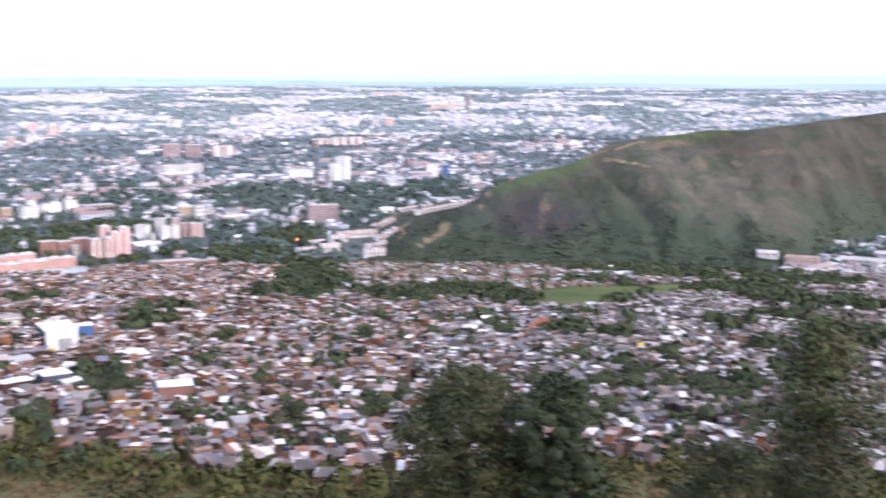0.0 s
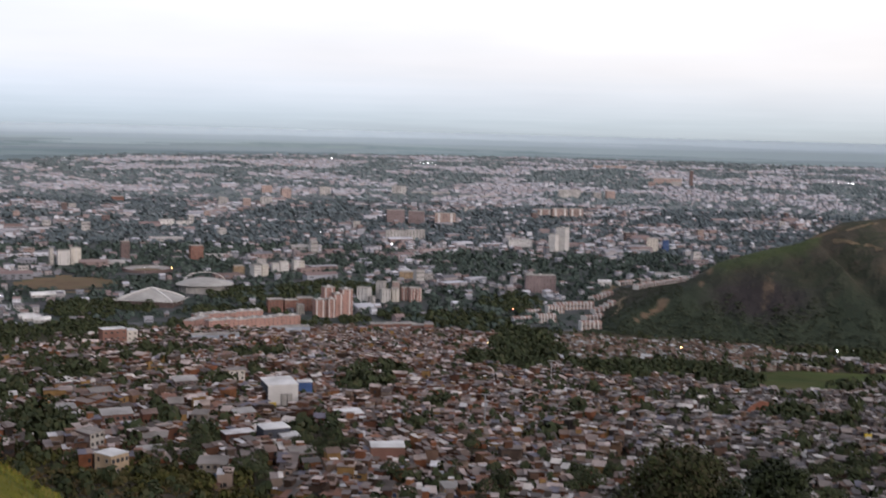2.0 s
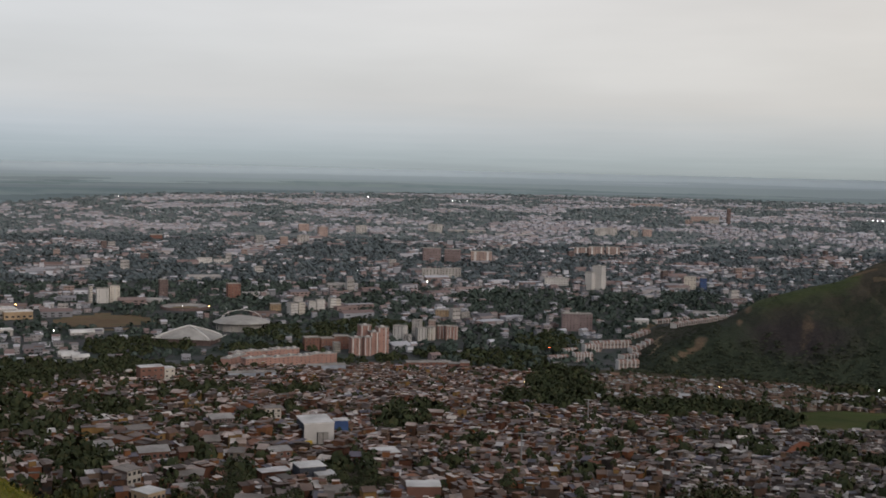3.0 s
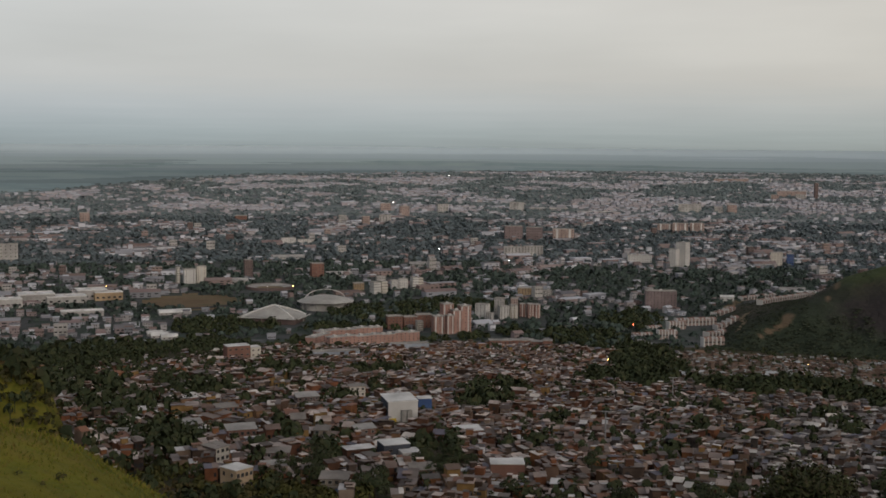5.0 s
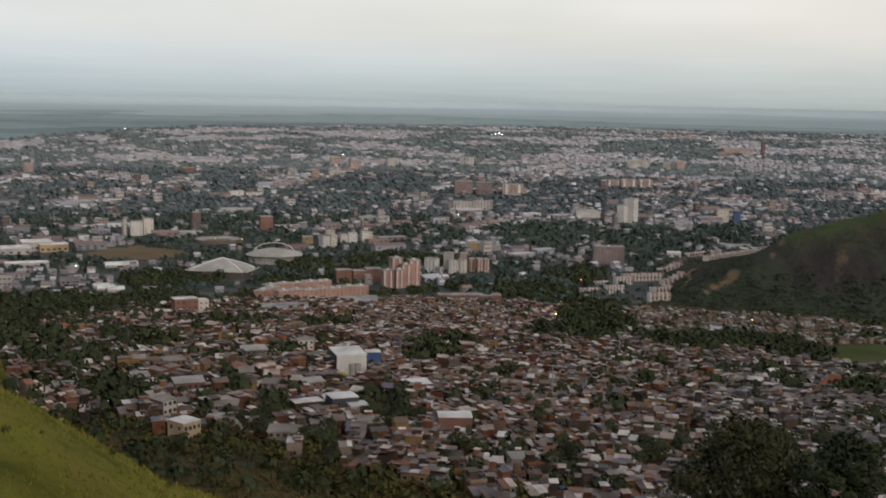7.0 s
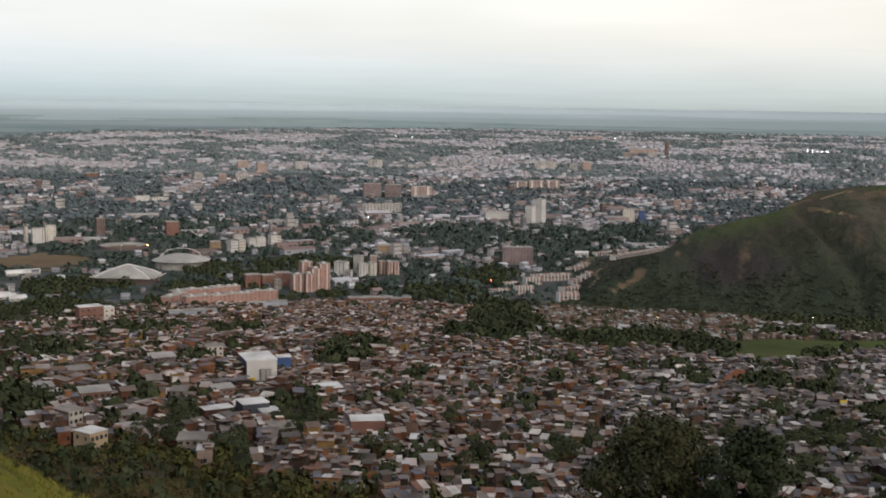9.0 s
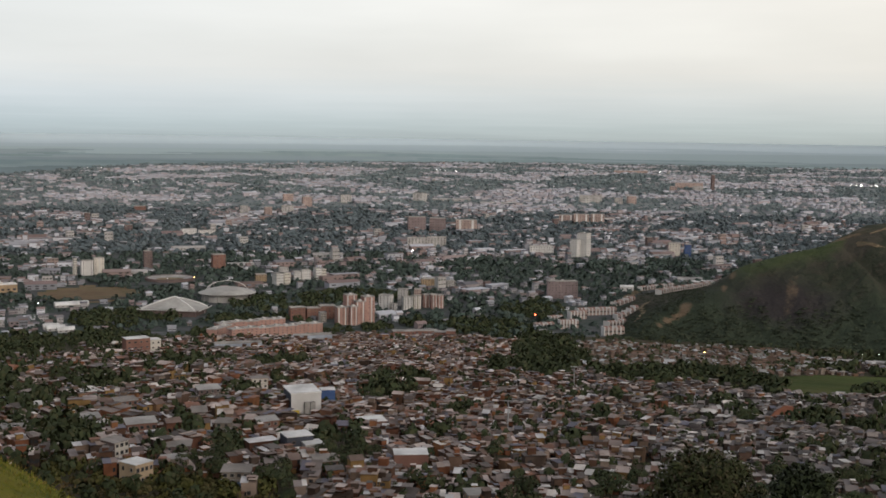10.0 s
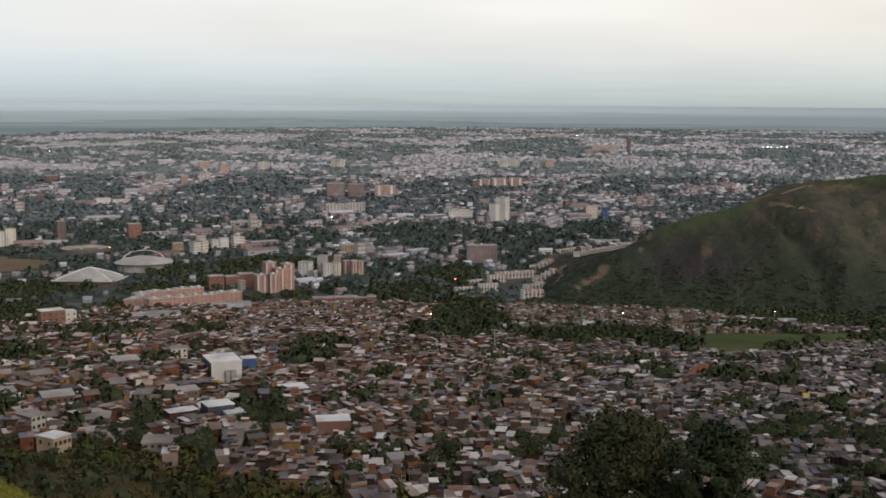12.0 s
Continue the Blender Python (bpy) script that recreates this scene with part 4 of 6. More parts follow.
# thickets where the houses meet the scrub
n4 = 1500
a4 = rng.uniform(-34, 26, n4)
d4 = near_edge(a4) + rng.uniform(-50, 6, n4)
k4 = (fbm(a4 * 1.4, d4 / 16, 87, 3) > 0.57) & ~in_groves(a4, d4, KEPT_FREE)
a4, d4 = a4[k4], d4[k4]
far_woods("thicket", a4, d4, rng.uniform(1.3, 3.6, len(a4)), 350, M_THICKET, 44, 8, 0.22, "dark green thicket between scrub and houses", 1.15)


def city_trees():
    az, d = plain_places(36000, 34000)
    n = len(d)
    built = built_up(az, d)
    park = built < np.interp(d, [1500, 2500, 5000], [0.545, 0.53, 0.535])
    park |= in_groves(az, d, CITY_WOODS)
    ok = np.where(park, rng.random(n) < 0.95, rng.random(n) < np.interp(d, [2000, 4000], [0.44, 0.24])) & (d < city_edge(az) + 150 - 800 * rng.random(n) ** 2)
    ok &= ~on_hill(az, d) & ~in_groves(az, d, KEPT_FREE, 0.9) & ~in_groves(az, d, KEPT_CITY[:13], 0.8)
    ok &= d > np.interp(az, [-36, -30, -25, -21, -14, -9, -6, 27], [900, 930, 1130, 1180, 1240, 1120, 1060, 1090])
    az, d, park = az[ok], d[ok], park[ok]
    rad = np.where(park, rng.uniform(3.0, 6.0, len(az)), rng.uniform(2.2, 4.2, len(az))) * np.interp(d, [1500, 2500, 5000], [1.0, 1.2, 2.2]) * lay(d) / d
    d = lay(d)
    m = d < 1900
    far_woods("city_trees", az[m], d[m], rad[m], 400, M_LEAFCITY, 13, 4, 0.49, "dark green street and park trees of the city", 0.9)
    # farther trees use the leaf colours with haze mixed in
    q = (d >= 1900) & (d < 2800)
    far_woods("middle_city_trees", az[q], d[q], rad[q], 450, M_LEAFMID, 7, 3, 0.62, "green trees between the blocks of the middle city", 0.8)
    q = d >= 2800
    far_woods("far_city_trees", az[q], d[q], rad[q], 500, M_LEAFFAR, 6, 3, 0.66, "green trees across the far city, paled by haze in their colour", 0.5)


city_trees()


def hill_shrubs():
    n = 26000
    az, d = rng.uniform(-1.2, 27, n), np.sqrt(rng.uniform(1100**2, 1560**2, n))
    x, y = d * np.sin(np.radians(az)), d * np.cos(np.radians(az))
    z = ground_z(x, y)
    s = (d - hill_foot(az)) / 240
    patch = fbm(az * 1.1, d / 50, 91, 4)
    low = (s > -0.02) & (s < 0.10 + 0.75 * (patch - 0.30)) & (rng.random(n) < 0.85)
    low |= (s > -0.02) & (az < 3.2) & (rng.random(n) < 0.4)
    k = low | (s > 0) & (z > 1.5) & (patch > 0.66) & (rng.random(n) < 0.3)
    k &= bare_soil(az, (EYE - z) / d) < 0.35
    far_woods("hill_shrubs", az[k], d[k], np.where(low[k], rng.uniform(1.6, 3.4, k.sum()) * np.clip(1.15 - 0.8 * s[k], 0.5, 1), rng.uniform(0.7, 1.9, k.sum())), 600, M_LEAFHILL, 12, 3, 0.5, "dark scrub and small trees on the bare hill", 0.38)


hill_shrubs()


# ---- near houses, each a thing of its own ----
M_FRAME = material("window_frame", [(0.36, 0.34, 0.32), (0.16, 0.13, 0.11), (0.24, 0.22, 0.21), (0.12, 0.12, 0.13)], 1.0, bump=0, vary="object")
M_SLAB = material("concrete_slab", [(0.30, 0.29, 0.28), (0.38, 0.37, 0.35)], 0.4, stain=0.4)
M_WHITE = material("white_paint", [(0.514, 0.507, 0.496), (0.575, 0.568, 0.558)], 0.25, stain=0.2, bump=0)
M_WSHEET = material("white_sheet_roof", [(0.60, 0.60, 0.60), (0.72, 0.72, 0.71)], 0.4, rough=0.6, stain=0.3)
M_PINK = material("pink_brick", [(0.347, 0.212, 0.180), (0.389, 0.244, 0.209)], 0.3, stain=0.2, bump=0)
M_RED = material("red_brick", [(0.195, 0.108, 0.088), (0.235, 0.132, 0.105)], 0.3, stain=0.25, bump=0)
M_BROWN = material("brown_brick", [(0.132, 0.100, 0.095), (0.166, 0.126, 0.121)], 0.3, stain=0.2, bump=0)
# brown brick greyed towards mauve, with distance haze in the colour
M_MAUVE = material("hazed_mauve_brick", [(0.195, 0.155, 0.157), (0.24, 0.192, 0.195)], 0.3, stain=0.25, bump=0)
M_CREAM = material("cream_paint", [(0.500, 0.470, 0.420), (0.550, 0.520, 0.470)], 0.3, stain=0.2, bump=0)
M_GREY = material("grey_plaster", [(0.36, 0.35, 0.34), (0.42, 0.41, 0.40)], 0.3, stain=0.3)
M_BLUE = material("blue_paint", [(0.055, 0.095, 0.220), (0.070, 0.120, 0.260)], 0.4, stain=0.25, bump=0)
M_DUSK = material("dull_blue_wall", [(0.070, 0.078, 0.098), (0.085, 0.092, 0.112)], 0.3, stain=0.3)
M_PALEBLUE = material("pale_blue_wall", [(0.40, 0.44, 0.50), (0.33, 0.37, 0.44)], 0.3, stain=0.3)
M_YELLOW = material("yellow_paint", [(0.496, 0.352, 0.045), (0.544, 0.400, 0.072)], 0.5, stain=0.25, bump=0)
M_OCHRE = material("ochre_wall", [(0.430, 0.335, 0.235), (0.380, 0.290, 0.200)], 0.5, stain=0.3)
M_TILE = material("terracotta_tile", [(0.252, 0.102, 0.067), (0.294, 0.136, 0.085)], 0.6, stain=0.3)
M_ROSE = material("faded_rose_tile", [(0.30, 0.22, 0.19), (0.35, 0.26, 0.22)], 0.5, stain=0.3)
M_BLUSH = material("faded_pink_brick", [(0.310, 0.240, 0.220), (0.360, 0.280, 0.255)], 0.3, stain=0.25)
M_TERRA = material("dusty_terracotta_tile", [(0.260, 0.165, 0.140), (0.310, 0.200, 0.170)], 0.5, stain=0.3)
M_ZINC = material("weathered_pale_sheet", [(0.34, 0.33, 0.32), (0.43, 0.42, 0.41)], 0.3, stain=0.35)
M_WORN = material("worn_dull_sheet", [(0.19, 0.17, 0.155), (0.26, 0.235, 0.215)], 0.4, rough=0.65, stain=0.4)
M_DUN = material("dun_plaster", [(0.22, 0.19, 0.16), (0.28, 0.245, 0.21)], 0.4, stain=0.4)
M_SANDY = material("sand_coloured_wall", [(0.34, 0.25, 0.16), (0.40, 0.30, 0.20)], 0.3, stain=0.3)
M_DOME = material("pale_dome_sheet", [(0.370, 0.365, 0.350), (0.440, 0.435, 0.420)], 0.2, stain=0.3)
M_DARK = material("painted_eave_shade", [(0.05, 0.045, 0.04), (0.07, 0.06, 0.055)], 0.4, bump=0)
M_STEEL = material("galvanised_steel", [(0.35, 0.36, 0.37), (0.42, 0.43, 0.44)], 1.0, rough=0.5, metal=0.6, bump=0)
M_TANK = material("tank_plastic", [(0.04, 0.06, 0.12), (0.05, 0.05, 0.055)], 1.0, rough=0.5, bump=0, vary="object")
M_DOOR = material("painted_door", [(0.12, 0.07, 0.04), (0.16, 0.16, 0.17), (0.08, 0.12, 0.2), (0.2, 0.08, 0.05)], 1.0, vary="object")


def lamp_material(name, colour, power):
    m = bpy.data.materials.new(name)
    m.use_nodes = True
    b = m.node_tree.nodes["Principled BSDF"]
    b.inputs["Emission Color"].default_value, b.inputs["Emission Strength"].default_value = (*colour, 1), power
    return m


M_LAMPW, M_LAMPO, M_LAMPR = lamp_material("white_lamp", (0.95, 1.0, 0.95), 30), lamp_material("sodium_lamp", (1.0, 0.5, 0.12), 30), lamp_material("red_lamp", (1.0, 0.06, 0.02), 25)

_meshes = {}


def window_mesh(w, h):
    key = (round(w, 1), round(h, 1))
    if key not in _meshes:
        w, h = key
        t = 0.12
        fr = [(0, 0, -0.05, w + 2 * t, 0.16, t), (0, 0, h - 0.05 + t * 0.5, w + 2 * t, 0.16, t), (-w / 2 - t / 2, 0, 0.07, t, 0.16, h - 0.06), (w / 2 + t / 2, 0, 0.07, t, 0.16, h - 0.06)]
        b = np.array([(*q, 0.0) for q in [(0, 0.05, 0, w, 0.06, h)] + fr])
        _meshes[key] = mesh_of("window", many(CUBE, b[:, 3:6], b[:, 6], b[:, 0:3]), many_faces(CUBE_F, len(b), 8), 4, [M_GLASS, M_FRAME], np.repeat([0] + [1] * len(fr), 6))
    return _meshes[key]


def add_window(parent, x, y, z, w, h, turn=0.0):
    o = part("window", window_mesh(w, h), None, parent)
    o.location, o.rotation_euler = (x, y, z), (0, 0, turn)
    return o


def tank_mesh():
    if "tank" not in _meshes:
        bm = bmesh.new()
        bmesh.ops.create_cone(bm, segments=10, radius1=0.55, radius2=0.62, depth=1.0, cap_ends=True, matrix=Matrix.Translation((0, 0, 0.5)))
        me = bpy.data.meshes.new("tank")
        bm.to_mesh(me)
        bm.free()
        me.materials.append(M_TANK)
        _meshes["tank"] = me
    return _meshes["tank"]


def lid_mesh():
    if "lid" not in _meshes:
        bm = bmesh.new()
        bmesh.ops.create_cone(bm, segments=10, radius1=0.66, radius2=0.2, depth=0.2, cap_ends=True, matrix=Matrix.Translation((0, 0, 1.1)))
        me = bpy.data.meshes.new("lid")
        bm.to_mesh(me)
        bm.free()
        me.materials.append(M_TANK)
        _meshes["lid"] = me
    return _meshes["lid"]


def house(w, dp, floors, roof, seed):
    """One small hillside house at the origin, its front towards -y."""
    r = np.random.default_rng(seed)
    root = base("house", (0, 0, 0))
    h = 2.35 * floors + 0.1
    walls = [(0, 0, -1.6, w, dp, h + 1.6), (0, -dp / 2 - 0.06, -1.6, w + 0.12, 0.12, 1.75)]
    for f in range(1, floors):
        walls.append((0, 0, 2.35 * f - 0.1, w + 0.14, dp + 0.14, 0.22))
    part("wall", box_mesh("wall", walls, M_WALL1), None, root)
    n = 3 if w > 4.8 else 2
    if roof == "flat":
        p = 0.7
        ring = [(0, -dp / 2 + 0.08, h, w, 0.16, p), (0, dp / 2 - 0.08, h, w, 0.16, p), (-w / 2 + 0.08, 0, h, 0.16, dp - 0.32, p), (w / 2 - 0.08, 0, h, 0.16, dp - 0.32, p)]
        part("parapet", box_mesh("parapet", ring, M_WALL1), None, root)
        part("roof", box_mesh("roof", [(0, 0, h - 0.05, w - 0.34, dp - 0.34, 0.2)], M_SLAB), None, root)
        uw = w * 0.55
        part("upper_room", box_mesh("upper_room", [(-w * 0.16, dp * 0.14, h + 0.14, uw, dp * 0.5, 2.1)], M_WALL1), None, root)
        me = mesh_of("roof_sheet", many(CUBE, [(uw + 0.5, dp * 0.5 + 0.6, 0.08)], [0.0], [(0, 0, 0)], [0.1]), CUBE_F, 4, [M_ROOF1])
        part("roof_sheet", me, None, root).location = (-w * 0.16, dp * 0.14, h + 2.24 + 0.05 * dp * 0.5 + 0.02)
        t = part("water_tank", tank_mesh(), None, root, "dark plastic water tank")
        t.location = (w * 0.32, dp * 0.1, h + 0.14)
        part("lid", lid_mesh(), None, t)
    else:
        tilt = (0.12, -0.1, 0.16)[seed % 3]
        for k in range(n):
            pw = (w + 0.6) / n
            me = mesh_of("roof_sheet", many(CUBE, [(pw + 0.08, dp + r.uniform(0.6, 1.1), 0.08)], [0.0], [(0, 0, 0)], [tilt]), CUBE_F, 4, [M_ROOF1])
            o = part("roof_sheet", me, None, root)
            o.location = (-w / 2 - 0.3 + pw * (k + 0.5), 0, h + abs(tilt) * dp / 2 * 1.02 + (k % 2) * 0.09)
        part("gable_wall", box_mesh("gable_wall", [(0, math.copysign(dp / 2 - 0.1, tilt), h, w - 0.02, 0.18, abs(tilt) * dp * 0.95)], M_WALL1), None, root)
    for f in range(floors):
        cols = [-0.28, 0.27] if w < 5.5 else [-0.34, 0.0, 0.34]
        for k, c in enumerate(cols):
            if f == 0 and k == 0:
                d = part("door", box_mesh("door", [(0, 0, 0, 0.95, 0.1, 2.05)], M_DOOR), None, root)
                d.location = (c * w, -dp / 2 - 0.13, 0.15)
            else:
                add_window(root, c * w, -dp / 2 - (0.14 if f == 0 else 0.06), 2.35 * f + 0.95, (0.9, 1.1)[(k + f) % 2], 1.0)
        if seed % 3 or f == 0:
            add_window(root, (w / 2 + 0.05) * (-1 if seed % 2 else 1), 0.1 * dp, 2.35 * f + 0.95, 1.0, 1.1, -math.pi / 2 if seed % 2 else math.pi / 2)
    if floors > 1 and seed % 2:
        part("balcony", box_mesh("balcony", [(0, -dp / 2 - 0.55, 2.42, w * 0.8, 0.95, 0.14), (0, -dp / 2 - 0.98, 2.56, w * 0.8, 0.09, 0.85)], M_SLAB), None, root)
    words = {1: "single-storey", 2: "two-storey", 3: "three-storey"}[floors]
    tail = "with flat roof, added room and tank" if roof == "flat" else "with a sloping sheet-metal roof"
    tagged(root, f"{words} brick house {tail}", "house", "houses of the hillside quarter")
    return root


def near_houses():
    kinds = []
    for k, (w, dp, fl, ro) in enumerate([(2.8, 4.2, 1, "sheet"), (3.4, 4.4, 1, "sheet"), (4.0, 4.3, 1, "sheet"), (3.0, 4.2, 2, "sheet"), (3.8, 4.4, 2, "sheet"), (4.3, 4.6, 2, "flat"),
                                         (3.4, 4.3, 1, "flat"), (4.5, 4.4, 1, "sheet"), (3.8, 4.4, 3, "flat"), (7.0, 4.8, 1, "sheet"), (6.6, 4.8, 2, "sheet"), (3.2, 4.3, 2, "flat")]):
        kinds.append((w, fl, house(w, dp, fl, ro, k)))
    used = set()
    for x, y, turn, w, dp, h in NEAR_LOTS:
        fl = 1 if h < 4 else 2 if h < 6.6 else 3
        i = min(range(len(kinds)), key=lambda q: abs(kinds[q][0] - w) + 1.2 * abs(kinds[q][1] - fl) + 0.8 * rng.random())
        m = Matrix.LocRotScale((x, y, float(ground_z(x, y))), Euler((0, 0, turn)), None)
        if i not in used:
            used.add(i)
            kinds[i][2].matrix_basis = m
        else:
            copy_thing(kinds[i][2], m)
    for i, (_, _, ob) in enumerate(kinds):
        if i not in used:
            for o in (*ob.children_recursive, ob):
                bpy.data.objects.remove(o)


near_houses()


# ---- larger buildings ----
def block(name, label, cat, az, d, turn, w, dp, h, floors=0, bays=0, wall=M_WHITE, roof=M_SLAB, strips=None, ww=1.1, wh=1.0, group="", sink=2.5, heads=0, side_bays=0, parapet=0.6):
    """A storeyed building; turn in degrees from facing the viewer."""
    p = spot(az, d)
    root = base(name, p, -radians(az) + radians(turn))
    part("wall", box_mesh("wall", [(0, 0, -sink, w, dp, h + sink)], wall), None, root)
    ring = [(0, 0, h, w + 0.3, dp + 0.3, 0.25)]
    if parapet:
        ring += [(0, -dp / 2, h + 0.25, w + 0.3, 0.3, parapet), (0, dp / 2, h + 0.25, w + 0.3, 0.3, parapet), (-w / 2, 0, h + 0.25, 0.3, dp - 0.3, parapet), (w / 2, 0, h + 0.25, 0.3, dp - 0.3, parapet)]
    top = part("roof", box_mesh("roof", ring, roof), None, root)
    for k in range(heads):
        hx = -w / 2 + w * (k + 0.5) / heads
        part("stair_head", box_mesh("stair_head", [(hx, 0, h + 0.25, 2.6, min(dp * 0.5, 3.6), 1.7)], M_WHITE), None, top, "white stair head on the roof")
    for c in strips or ():
        part("wall_strip", box_mesh("wall_strip", [(c * w, -dp / 2 - 0.12, -0.5, w * 0.11, 0.3, h + 0.4)], M_WHITE), None, root, "white painted vertical strip")
    side = -1 if turn >= 0 else 1
    for f in range(floors):
        z = h * (f + 0.28) / floors
        for b in range(bays):
            add_window(root, -w / 2 + w * (b + 0.5) / bays, -dp / 2 - 0.06, z, ww, wh)
        for b in range(side_bays):
            add_window(root, side * (w / 2 + 0.06), -dp / 2 + dp * (b + 0.5) / side_bays, z, ww, wh, side * math.pi / 2)
    return tagged(root, label, cat, group)


def gabled(name, label, cat, az, d, turn, w, dp, h, rise, wall, roof, group="", sink=2.0, vault=False):
    """A hall or house with a pitched or vaulted roof along its width."""
    r = base(name, spot(az, d), -radians(az) + radians(turn))
    part("wall", box_mesh("wall", [(0, 0, -sink, w, dp, h + sink)], wall), None, r)
    if vault:
        n = 10
        a = np.linspace(0, np.pi, n + 1)
        prof = np.stack([-(dp / 2 + 0.4) * np.cos(a), h + rise * np.sin(a)], -1)
        v = np.concatenate([np.stack([np.full(n + 1, sx * (w / 2 + 0.4)), prof[:, 0], prof[:, 1]], -1) for sx in (-1, 1)])
        i = np.arange(n)
        f = np.stack([i, i + n + 1, i + n + 2, i + 1], -1)
        me = mesh_of("roof", v, f, 4, [roof])
        part("roof", me, None, r)
        caps = [(sx * (w / 2 - 0.05), -dp / 2 + dp * (k + 0.5) / 8, h, 0.1, dp / 8, rise * math.sin(math.pi * (k + 0.5) / 8)) for sx in (-1, 1) for k in range(8)]
        part("gable_wall", box_mesh("gable_wall", caps, wall), None, r)
    else:
        part("roof", mesh_of("roof", many(GABLE, [(w + 0.8, dp + 0.8, rise)], [0.0], [(0, 0, h)]), GABLE_F, 4, [roof]), None, r)
    nb = max(2, int(w / 5))
    for b in range(nb):
        add_window(r, -w / 2 + w * (b + 0.5) / nb, -dp / 2 - 0.06, h * 0.4, 1.4, min(1.4, h * 0.35))
    return tagged(r, label, cat, group)


def line_up(az0, d0, az1, d1, n):
    """n places along the straight line between two, and the turn that faces across it."""
    a, b = Vector((*at(az0, d0), 0)), Vector((*at(az1, d1), 0))
    out = []
    for k in range(n):
        q = a.lerp(b, (k + 0.5) / n)
        az, d = math.degrees(math.atan2(q.x, q.y)), math.hypot(q.x, q.y)
        out.append((az, d, math.degrees(math.atan2(b.y - a.y, b.x - a.x)) + az))
    return out, (b - a).length / n


def pink_slabs():
    for (a0, d0, a1, d1, n, h) in ((-19.1, 1076, -14.85, 1122, 7, 8.4), (-19.7, 1128, -16.6, 1160, 5, 9.4)):
        places, w = line_up(a0, d0, a1, d1, n)
        for k, (az, d, t) in enumerate(places):
            block("apartment_slab", "pink brick four-storey apartment slab with white stair heads", "apartment building", az, d, t, w - 0.1, 9, h + (k % 2) * 0.6 + 0.1 * k, 4, 3, M_PINK, M_ZINC,
                  group="pink apartment slabs", heads=1 + (k == 4), ww=0.7, wh=0.8, side_bays=1 if k == 0 else 0)
    block("apartment_slab", "pink brick apartment slab closing the yard", "apartment building", -19.55, 1102, 62, 32, 9, 8.0, 4, 4, M_PINK, M_ZINC, group="pink apartment slabs", heads=2, ww=0.7, wh=0.8)


